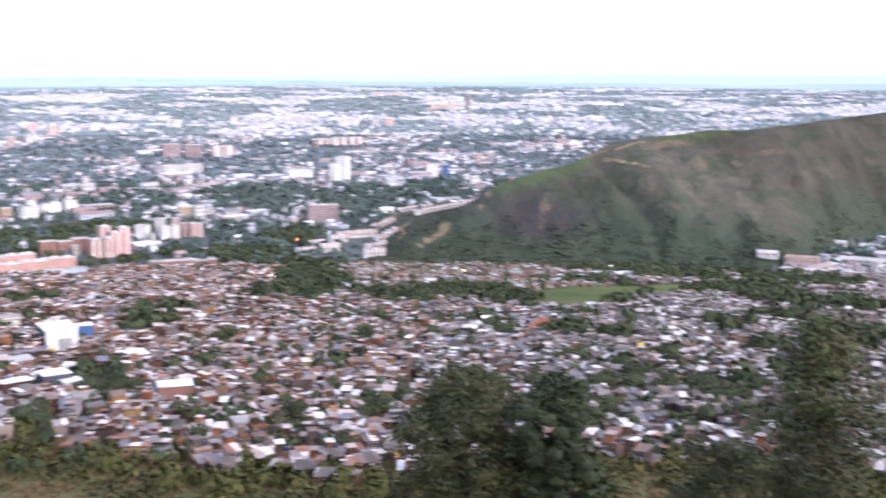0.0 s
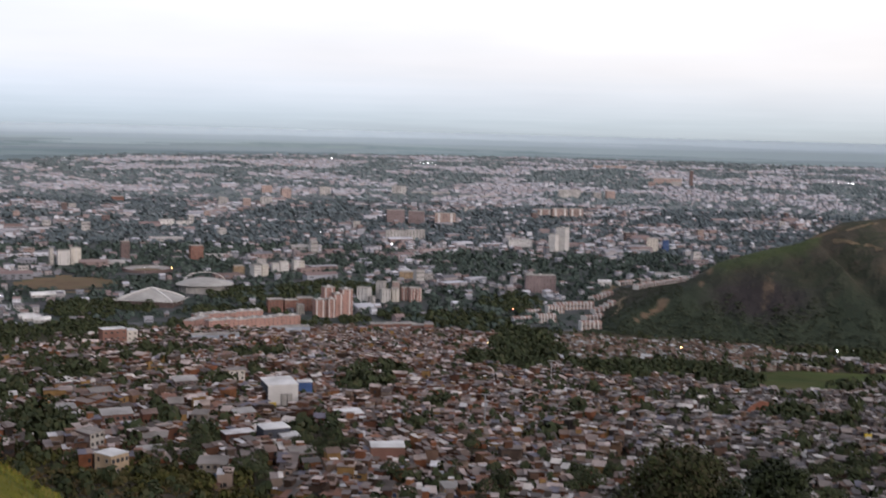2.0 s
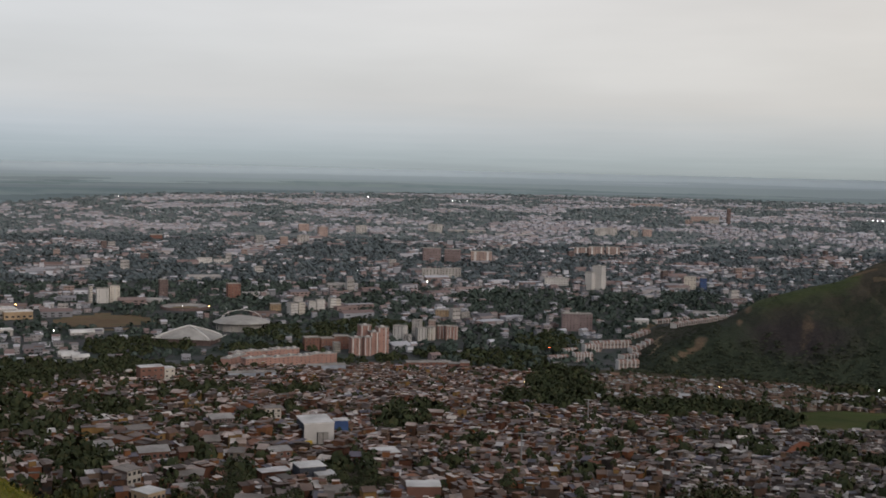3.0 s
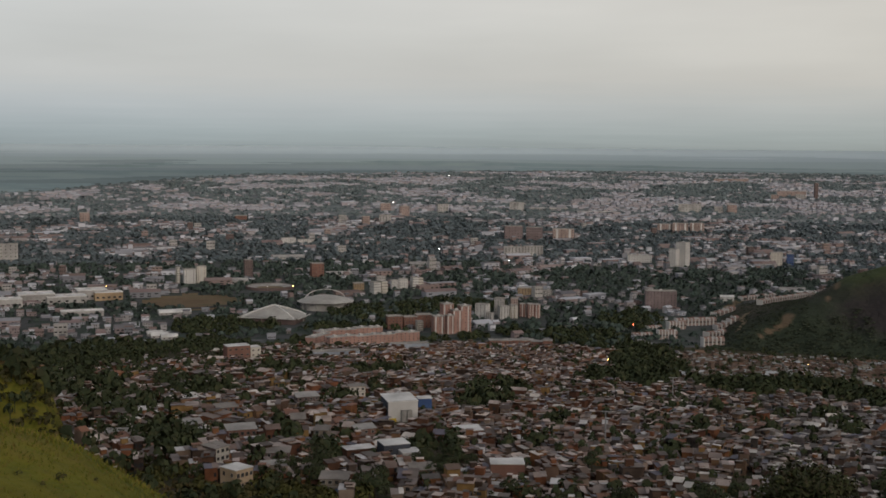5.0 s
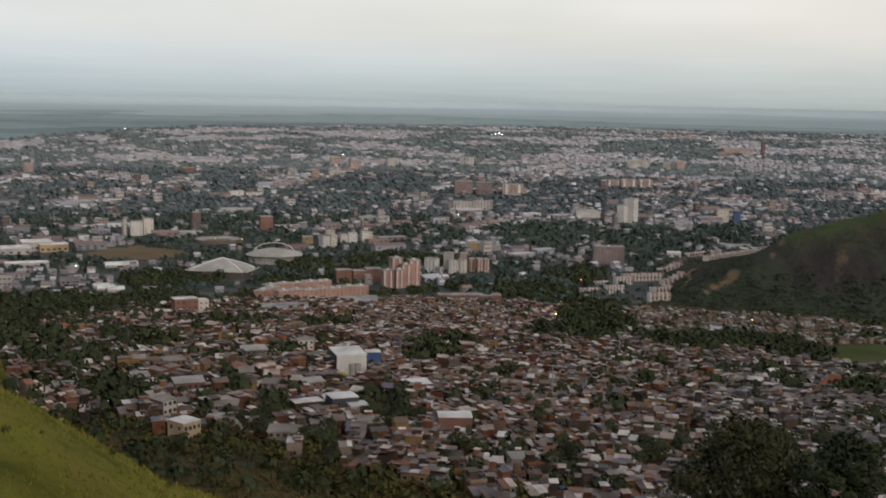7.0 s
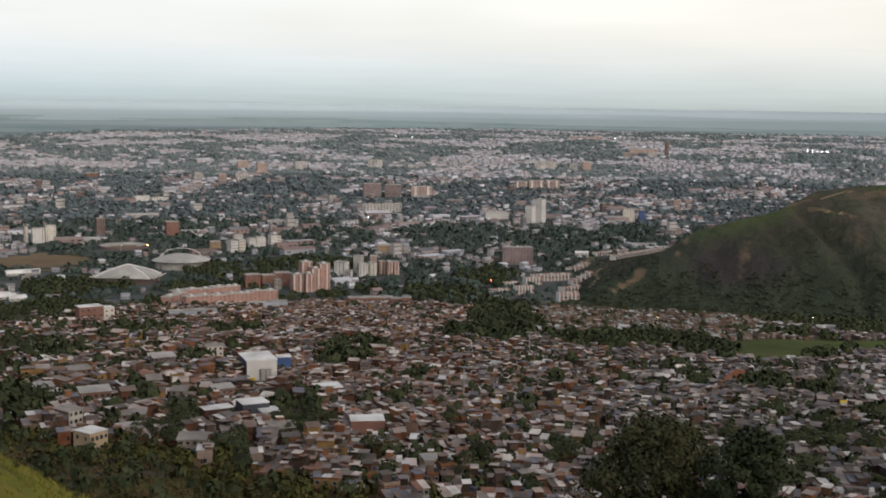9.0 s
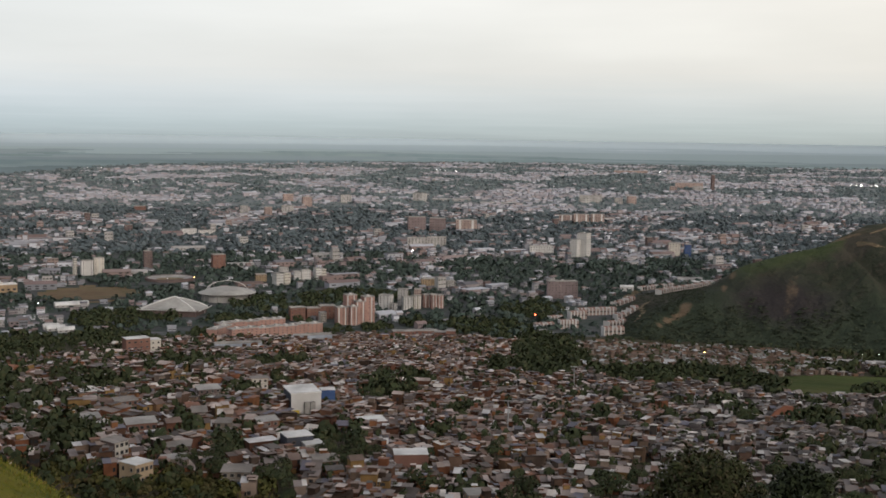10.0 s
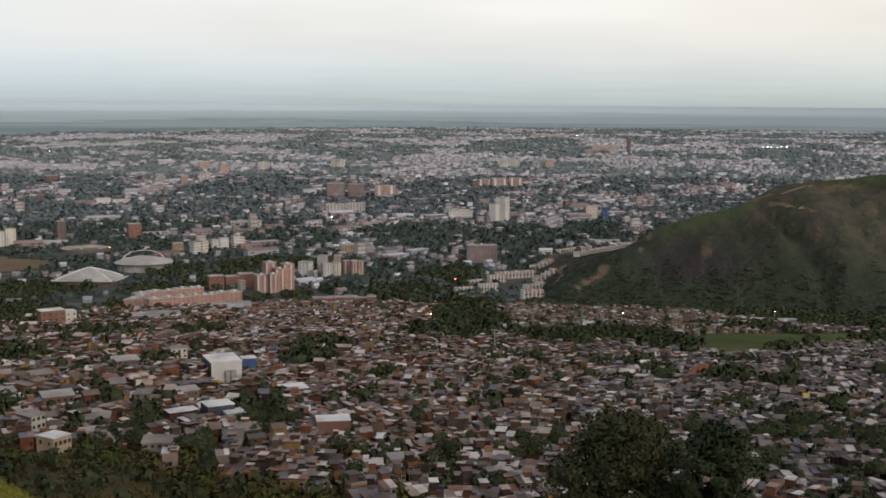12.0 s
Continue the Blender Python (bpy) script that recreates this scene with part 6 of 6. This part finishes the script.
def low_halls():
    for az, d, w, dp, h, mat, t in ((-32.3, 1475, 40, 30, 11, M_ZINC, 6), (-31.0, 1468, 44, 26, 8, M_GREY, 6), (-29.9, 1500, 34, 26, 11, M_ZINC, 8), (-29.15, 1485, 32, 16, 9, M_SANDY, 8), (-30.3, 1350, 44, 14, 6, M_GREY, 5),
                                    (-33.5, 1440, 30, 20, 10, M_ZINC, 6)):
        block("shopping_centre", "low white shopping centre wing with flat roofs", "shopping centre", az, d, t, w, dp, h, 1, 5, mat, M_WSHEET, group="shopping centre", ww=3.0, wh=2.0, heads=1)
    for az, d, w, dp in ((-26.5, 1346, 20, 14), (-25.85, 1350, 18, 14), (-26.9, 1172, 16, 8), (-26.45, 1160, 15, 8), (-27.1, 1185, 14, 8)):
        gabled("sports_hall", "low hall with a white vaulted roof among trees", "hall", az, d, 8, w, dp, 2.5, 3.0, M_GREY, M_WSHEET, "white vaulted halls", vault=True)
    for az, d, w in ((-19.2, 958, 20), (-18.2, 963, 20), (-15.6, 1050, 18), (-14.8, 1056, 18)):
        block("warehouse", "low pale blue warehouse wall", "warehouse", az, d, 6, w, 9, 6, 1, 4, M_PALEBLUE, M_SLAB, group="pale blue warehouses", parapet=0.3)
    for az, d, w, h, t in ((-10.9, 1072, 20, 6, 6), (-10.0, 1080, 26, 6, 4), (-9.05, 1046, 14, 8, 0), (-8.65, 1036, 8, 10, 0)):
        block("school_block", "long red brick school block", "school", az, d, t, w, 10, h, 2, 5, M_RED, M_SLAB, group="red brick school", parapet=0.2)
    for az, d, w in ((8.1, 950, 12), (8.75, 955, 14), (9.6, 985, 16), (10.3, 992, 18), (11.1, 1000, 12)):
        block("school_block", "low pale school building by the field", "school", az, d, 3, w, 8, 4, 1, 4, M_GREY, M_ZINC, group="white school", parapet=0, ww=1.6)
    block("warehouse", "peach coloured building at the foot of the hill", "building", 18.95, 1150, -6, 30, 16, 9, 2, 5, M_BLUSH, M_ROSE, ww=1.6, parapet=0.3)
    for az, d, w, dp in ((19.5, 1085, 22, 10), (20.6, 1100, 20, 10), (17.4, 1135, 18, 8), (21.2, 1200, 26, 16), (22.2, 1195, 22, 16), (20.4, 1280, 18, 12), (21.9, 1300, 22, 14), (22.6, 1250, 24, 14)):
        gabled("warehouse", "warehouse with a pale sheet roof under the hill", "warehouse", az, d, -6, w, dp, 4.0, 2.0, M_GREY, M_ZINC, "warehouses under the hill")


def terraces():
    """White terraced houses beside the hill."""
    runs = [(1.06, 1434, 3.3, 1579, 22, 8), (0.2, 1508, 1.7, 1557, 12, 7), (-2.7, 1281, -0.9, 1302, 11, 11), (-3.05, 1252, -2.3, 1262, 5, 12), (-3.5, 1180, -2.65, 1186, 6, 13), (-1.45, 1132, -0.5, 1140, 5, 12),
            (-1.3, 1195, -0.5, 1215, 5, 9), (-1.0, 1360, -0.1, 1400, 5, 7), (-0.9, 1258, 0.1, 1275, 5, 8), (-4.7, 1180, -3.8, 1190, 5, 7), (-4.0, 1235, -3.4, 1245, 4, 7)]
    for a0, d0, a1, d1, n, h in runs:
        places, w = line_up(a0, d0, a1, d1, n)
        for k, (az, d, t) in enumerate(places):
            r = base("terraced_house", spot(az, d), -radians(az) + radians(t))
            ww = min(w - 0.4, 9.5)
            hh = h * 0.62
            part("wall", box_mesh("wall", [(0, 0, -3, ww, 7, hh + 3)], M_BLUSH), None, r)
            part("front_wall", box_mesh("front_wall", [(-ww * 0.22, -3.56, -2, ww * 0.46, 0.3, hh + 1.9)], M_BLUSH), None, r)
            part("party_wall", box_mesh("party_wall", [(-ww / 2 - 0.15, -0.3, -2, 1.3, 7.8, hh + 3.0)], M_WHITE), None, r, "white party wall")
            part("roof", mesh_of("roof", many(GABLE, [(ww - 0.3, 7.7, 1.6)], [0.0], [(0.2, 0, hh)]), GABLE_F, 4, [(M_TERRA, M_TERRA, M_ZINC)[k % 3]]), None, r)
            add_window(r, -ww * 0.2, -3.78, hh * 0.45, 1.2, 1.3)
            add_window(r, ww * 0.25, -3.56, hh * 0.45, 1.2, 1.3)
            tagged(r, "white-fronted terraced house with pink party walls", "house", "terraced houses by the hill")
    gabled("depot", "low depot with a white roof", "depot", -0.4, 1503, 5, 16, 12, 6, 1.6, M_WHITE, M_WSHEET)
    for az, d, w in ((3.2, 1600, 34), (4.6, 1640, 40)):
        gabled("depot", "long low pale depot behind the terraces", "depot", az, d, 12, w, 12, 4, 1.5, M_CREAM, M_WSHEET, "depots")


def street_lamp(az, d, glow, size=0.5, high=8.0, label="street lamp on a steel pole, lit"):
    r = base("street_lamp", spot(az, d))
    bm = bmesh.new()
    bmesh.ops.create_cone(bm, segments=8, radius1=0.16, radius2=0.09, depth=high + 1, cap_ends=True, matrix=Matrix.Translation((0, 0, (high - 1) / 2)))
    part("pole", bm, M_STEEL, r)
    bm = bmesh.new()
    bmesh.ops.create_icosphere(bm, subdivisions=1, radius=size, matrix=Matrix.Translation((0, -0.1, high)) @ Matrix.Diagonal((1, 1, 0.6, 1)))
    part("lamp_head", bm, glow, r, "glowing lamp head")
    tagged(r, label, "street lamp", "lit lamps")


def lamps():
    for az, d, g, s in ((3.27, 930, M_LAMPO, 0.6), (-10.51, 1880, M_LAMPW, 1.0), (-20.70, 1528, M_LAMPO, 1.0), (-5.80, 880, M_LAMPO, 0.5), (-25.95, 4129, M_LAMPW, 1.0), (-25.4, 4100, M_LAMPW, 0.9), (-24.82, 4087, M_LAMPW, 1.0), (-23.18, 3498, M_LAMPW, 0.9), (-23.4, 3505, M_LAMPW, 0.8), (4.66, 2765, M_LAMPW, 0.8), (-16.03, 3180, M_LAMPW, 0.8), (0.97, 4230, M_LAMPW, 2.0), (-13.40, 4310, M_LAMPW, 1.8), (-29.22, 1560, M_LAMPO, 1.0),
                        (-13.83, 2050, M_LAMPW, 0.8), (10.23, 1015, M_LAMPW, 0.6), (10.93, 1022, M_LAMPW, 0.5), (-21.9, 1528, M_LAMPW, 0.7), (-27.6, 1320, M_LAMPW, 0.6), (-28.2, 1305, M_LAMPW, 0.5), (-17.5, 1100, M_LAMPW, 0.45)):
        street_lamp(az, d, g, s * 0.62)
    for k in range(6):
        street_lamp(9.42 + 0.21 * k, 3730, M_LAMPW, 0.85, 14, "floodlight on a tall pole, lit white")
    for k in range(7):
        street_lamp(-9.6 + 0.18 * k, 4050 + 40 * (k % 3), M_LAMPW, 0.65, 12, "floodlight on a tall pole, lit white")
    street_lamp(-4.65, 1214, M_LAMPR, 0.6, 9, "red signal lamp on a pole, lit")
    # bare masts
    for az, d, h in ((-5.85, 500, 14), (-2.75, 676, 15), (-17.4, 2080, 30)):
        r = base("lamp_mast", spot(az, d))
        bm = bmesh.new()
        bmesh.ops.create_cone(bm, segments=8, radius1=0.34, radius2=0.2, depth=h + 1, cap_ends=True, matrix=Matrix.Translation((0, 0, (h - 1) / 2)))
        pole = part("pole", bm, M_STEEL, r)
        part("crossbar", box_mesh("crossbar", [(0, 0, h - 0.4, 4.6, 0.35, 0.4)], M_STEEL), None, r)
        tagged(r, "tall unlit grey lamp mast between houses", "mast", "lamp masts")


community_hall()
corner_houses()
low_halls()
terraces()
lamps()


# ---- lanes and roads ----
def strip(name, label, cat, points, width, mat, lift=0.15):
    """A paved strip along places given by bearing and distance."""
    pts = [Vector((*at(a, d), 0)) for a, d in points]
    fine = []
    for p, q in zip(pts, pts[1:]):
        n = max(2, int((q - p).length / 4))
        fine += [p.lerp(q, k / n) for k in range(n)]
    fine.append(pts[-1])
    V = []
    for k, p in enumerate(fine):
        t = (fine[min(k + 1, len(fine) - 1)] - fine[max(k - 1, 0)]).normalized()
        for side in (-0.5, 0.5):
            x, y = p.x - t.y * width * side, p.y + t.x * width * side
            V.append((x, y, float(ground_z(x, y)) + lift))
    n = len(fine)
    top = np.array(V)
    v = np.vstack([top, top - [0, 0, 0.8]])
    i = np.arange(n - 1) * 2
    f = np.concatenate([np.stack([i, i + 1, i + 3, i + 2], -1), np.stack([i, i + 2, i + 2 + 2 * n, i + 2 * n], -1), np.stack([i + 1, i + 1 + 2 * n, i + 3 + 2 * n, i + 3], -1)])
    tagged(new(name, mesh_of(name, v, f, 4, [mat])), label, cat, kind="structure")


M_LANE = material("worn_concrete", [(0.26, 0.24, 0.21), (0.34, 0.32, 0.28)], 0.4, stain=0.4)
M_ROAD = material("asphalt", [(0.05, 0.05, 0.05), (0.075, 0.073, 0.07)], 0.3, stain=0.3)
strip("lane", "steep concrete lane between the houses", "lane", [(-25.9, 470), (-25.5, 495), (-25.75, 530), (-25.2, 575), (-24.6, 600)], 2.2, M_LANE, 0.3)
strip("lane", "concrete stair lane climbing through the quarter", "lane", [(-12.9, 480), (-12.4, 520), (-12.7, 570), (-11.9, 640)], 2.0, M_LANE, 0.3)
strip("road", "pale dusty road beside the terraces", "road", [(-1.35, 1330), (-0.75, 1385), (-0.35, 1440), (0.1, 1500), (0.8, 1580)], 11, M_SOIL, 0.4)
strip("road", "pale dusty track at the foot of the hill", "road", [(0.1, 1180), (0.45, 1230), (0.25, 1280), (0.6, 1330)], 5, M_SOIL, 0.4)
strip("path", "pale worn path on the hill's ridge", "path", [(11.62, 1330), (11.21, 1315), (10.73, 1303), (10.31, 1298)], 3.0, M_SOIL, 0.35)
strip("path", "pale worn path across the hill", "path", [(9.56, 1291), (10.13, 1274), (10.63, 1264), (11.25, 1267), (11.94, 1245)], 3.0, M_SOIL, 0.35)
strip("road", "grey avenue through the city trees", "road", [(-33, 1395), (-29, 1380), (-25, 1392), (-22.9, 1420), (-20, 1480)], 12, M_ROAD, 0.3)


# ---- trees as things ----
def small_tree(seed):
    """A tree of height about 2.2 and crown radius 1 at the origin."""
    r = np.random.default_rng(seed)
    root = base("tree", (0, 0, 0))
    bm = bmesh.new()
    tube(bm, (0, 0, -0.25), (0.03, 0, 0.75), 0.09, 0.06)
    for k in range(5):
        a = 1.25 * k + r.uniform(0, 0.5)
        tube(bm, (0.03, 0, 0.6 + 0.05 * k), (0.5 * math.cos(a), 0.5 * math.sin(a), 1.15 + 0.1 * k), 0.045, 0.015, 5)
    part("trunk", bm, M_BARK, root)
    v, soft = leaf_cloud(320, 9, 0.098, seed, 0.95)
    v = v + [0, 0, 0.45]
    part("crown", soft_shaded(mesh_of("crown", v, np.arange(len(v)).reshape(-1, 4), 4, [M_LEAF]), soft), None, root)
    tagged(root, "dark green broad-leaved tree between hillside houses", "tree", "trees between houses")
    return root


def near_trees():
    kinds = [small_tree(40 + k) for k in range(5)]
    for i, (az, d) in enumerate(TREES_NEAR):
        s = float(rng.uniform(2.4, 4.8))
        m = Matrix.LocRotScale(spot(az, d), Euler((0, 0, float(rng.uniform(0, 6.28)))), None)
        t = kinds[i % 5] if i < 5 else copy_thing(kinds[i % 5], m)
        t.matrix_basis = m @ Matrix.Diagonal((s, s, s * float(rng.uniform(0.9, 1.2)), 1))


near_trees()


def tall_tree(az, d, top_drop, half, seed, leaf_mat, n_clumps, n_leaf, shape, label, leaf=0.14):
    """A large tree below the viewer; its top lies top_drop * d under the eye; half: crown half-width in metres."""
    r = np.random.default_rng(seed)
    p = spot(az, d)
    height = EYE - top_drop * d - p.z
    root = base("tall_tree", p)
    bm = bmesh.new()
    pts = [Vector((0, 0, -0.6))]
    for k in range(1, 7):
        pts.append(Vector((r.normal(0, 0.16) * k * 0.5, r.normal(0, 0.16) * k * 0.5, height * 0.88 * k / 6)))
    for k in range(6):
        tube(bm, pts[k], pts[k + 1], 0.34 * (1 - k / 7) + 0.03, 0.34 * (1 - (k + 1) / 7) + 0.03, 9)
    part("trunk", bm, M_BARK, root)
    V, N = [], []
    for c in range(n_clumps):
        u = (c + r.random()) / n_clumps
        z = height * (0.22 + 0.76 * u)
        wide = half * shape(u) * math.sqrt(r.uniform(0.05, 1.0))
        a = r.uniform(0, 6.283)
        q = Vector((wide * math.cos(a), wide * math.sin(a), z))
        if c % 3 == 0:
            bl = bmesh.new()
            k = min(5, max(1, int((z - wide * 0.5) / height / 0.88 * 6)))
            mid = pts[k].lerp(q, 0.5) + Vector((0, 0, -0.15))
            tube(bl, pts[k], mid, 0.10, 0.06, 5)
            tube(bl, mid, q, 0.06, 0.02, 5)
            part("limb", bl, M_BARK, root)
        rad = half * r.uniform(0.14, 0.30)
        n = int(n_leaf * r.uniform(0.6, 1.4))
        uu = r.normal(0, 1, (n, 3))
        uu /= np.linalg.norm(uu, axis=1)[:, None]
        pp = np.array(q) + uu * [1, 1, 0.75] * rad * r.uniform(0.25, 1.1, (n, 1)) ** 0.6
        t = np.cross(uu + r.normal(0, 0.8, (n, 3)), r.normal(0, 1, (n, 3)))
        t /= np.linalg.norm(t, axis=1)[:, None] + 1e-6
        b = np.cross(t, r.normal(0, 1, (n, 3)))
        b /= np.linalg.norm(b, axis=1)[:, None] + 1e-6
        s = leaf * r.uniform(0.6, 1.4, (n, 1))
        out = 0.7 * uu + 0.5 * (pp - [0, 0, height * 0.55]) / half + r.normal(0, 0.15, (n, 3)) + [0, 0, 0.2]
        N.append(np.repeat(out, 4, 0))
        b *= np.where((np.cross(t, b) * out).sum(1) < 0, -1.0, 1.0)[:, None]
        V.append(np.stack([pp - t * s, pp - b * s * 0.45, pp + t * s, pp + b * s * 0.45], 1).reshape(-1, 3))
    v = np.concatenate(V)
    part("crown", soft_shaded(mesh_of("crown", v, np.arange(len(v)).reshape(-1, 4), 4, [leaf_mat]), np.concatenate(N)), None, root)
    tagged(root, label, "tree", "tall trees below the viewpoint")


M_LEAF2 = material("olive_leaves", [(0.039, 0.050, 0.014), (0.057, 0.067, 0.020), (0.070, 0.071, 0.026), (0.047, 0.059, 0.017), (0.086, 0.071, 0.035)], 0.6, rough=0.7, vary="island", bump=0, stain=0.3)
M_LEAF3 = material("deep_green_leaves", [(0.026, 0.038, 0.012), (0.037, 0.050, 0.017), (0.048, 0.062, 0.020)], 0.6, rough=0.6, vary="island", bump=0, stain=0.3)
tall_tree(3.4, 96, 0.2605, 5.6, 71, M_LEAF2, 210, 210, lambda u: 0.7 + 0.4 * math.sin(math.pi * min(1, u * 1.05)) if u < 0.88 else 0.55, "airy olive-green tree with brownish leaves and gaps", 0.17)
tall_tree(7.95, 92, 0.2655, 3.6, 72, M_LEAF3, 150, 240, lambda u: 0.85 + 0.25 * math.sin(math.pi * u) if u < 0.86 else 0.6, "dense dark green round-headed tree", 0.17)
tall_tree(20.2, 74, 0.206, 6.2, 73, M_LEAF2, 150, 150, lambda u: (1.1 - 0.8 * u) * (0.7 + 0.3 * math.sin(u * 37)), "tall wispy olive-green tree narrowing to its top", 0.15)
tall_tree(15.2, 80, 0.31, 3.4, 74, M_LEAF2, 50, 140, lambda u: 0.95 - 0.4 * u, "low leafy tree beside a taller one", 0.15)


# ---- scrub on the slope below ----
M_DRY = material("dry_brown_scrub", [(0.135, 0.096, 0.047), (0.158, 0.112, 0.054), (0.113, 0.089, 0.042), (0.101, 0.089, 0.040)], 0.5, vary="island", bump=0)
M_SCRUBLEAF = material("scrub_leaves", [(0.059, 0.062, 0.026), (0.080, 0.076, 0.033), (0.100, 0.086, 0.039), (0.068, 0.069, 0.030)], 0.4, vary="island", bump=0, stain=0.3)


def scrub():
    n = 10500
    az, d = rng.uniform(-34, 26, n), np.sqrt(rng.uniform(185**2, 410**2, n))
    near = near_edge(az)
    k = d < near + 4 * rng.normal(0, 1, n)
    az, d = az[k], d[k]
    dry = fbm(az * 0.5, d / 22, 97, 3) > 0.47
    far_woods("scrub", az[~dry], d[~dry], rng.uniform(0.8, 2.3, (~dry).sum()) ** 1.1, 700, M_SCRUBLEAF, 20, 6, 0.31, "green bushes and scrub on the slope", 0.8)
    far_woods("dry_scrub", az[dry], d[dry], rng.uniform(0.6, 1.5, dry.sum()), 720, M_DRY, 18, 5, 0.31, "dry brown ferny scrub on the slope", 0.7)


scrub()


def meadow():
    """Grass tufts on the spur and the knoll."""
    n = 26000
    az, d = rng.uniform(-37, -15, n), rng.uniform(30, 82, n)
    far = rng.random(n) < 0.2
    az[far], d[far] = rng.uniform(-37, -30.3, far.sum()), rng.uniform(170, 240, far.sum())
    a = np.radians(az)
    x, y = d * np.sin(a), d * np.cos(a)
    z = ground_z(x, y)
    h = rng.uniform(0.06, 0.18, n) * np.where(far, 2.2, 1.0) * (0.5 + fbm(x / 4, y / 4, 15, 3))
    V = []
    for k in range(2):
        t = rng.uniform(0, 6.283, n)
        w = 0.2 * h
        c = np.stack([x + rng.normal(0, 0.12, n), y + rng.normal(0, 0.12, n), z - 0.03], -1)
        sx, sy = np.cos(t) * w, np.sin(t) * w
        lean = rng.normal(0, 0.45, (n, 2)) * h[:, None]
        o = np.zeros(n)
        V.append(np.stack([c + np.stack([-sx, -sy, o], -1), c + np.stack([sx, sy, o], -1), c + np.stack([lean[:, 0] + sx * 0.3, lean[:, 1] + sy * 0.3, h], -1), c + np.stack([lean[:, 0] - sx * 0.3, lean[:, 1] - sy * 0.3, h], -1)], 1).reshape(-1, 3))
    v = np.concatenate(V)
    m = material("grass_blades", [(0.103, 0.118, 0.020), (0.158, 0.162, 0.029), (0.192, 0.175, 0.035), (0.192, 0.148, 0.046)], 0.5, vary="island", bump=0, stain=0.4)
    tagged(new("meadow_grass", mesh_of("meadow_grass", v, np.arange(len(v)).reshape(-1, 4), 4, [m])), "yellow-green tufted grass on the hillside spur", "grass", kind="stuff")
    n = 26
    far_woods("meadow_bushes", rng.uniform(-36, -18, n), rng.uniform(38, 68, n), rng.uniform(0.15, 0.35, n), 760, M_SCRUBLEAF, 60, 5, 0.16, "small dark bushes in the hillside grass", 0.8)


meadow()
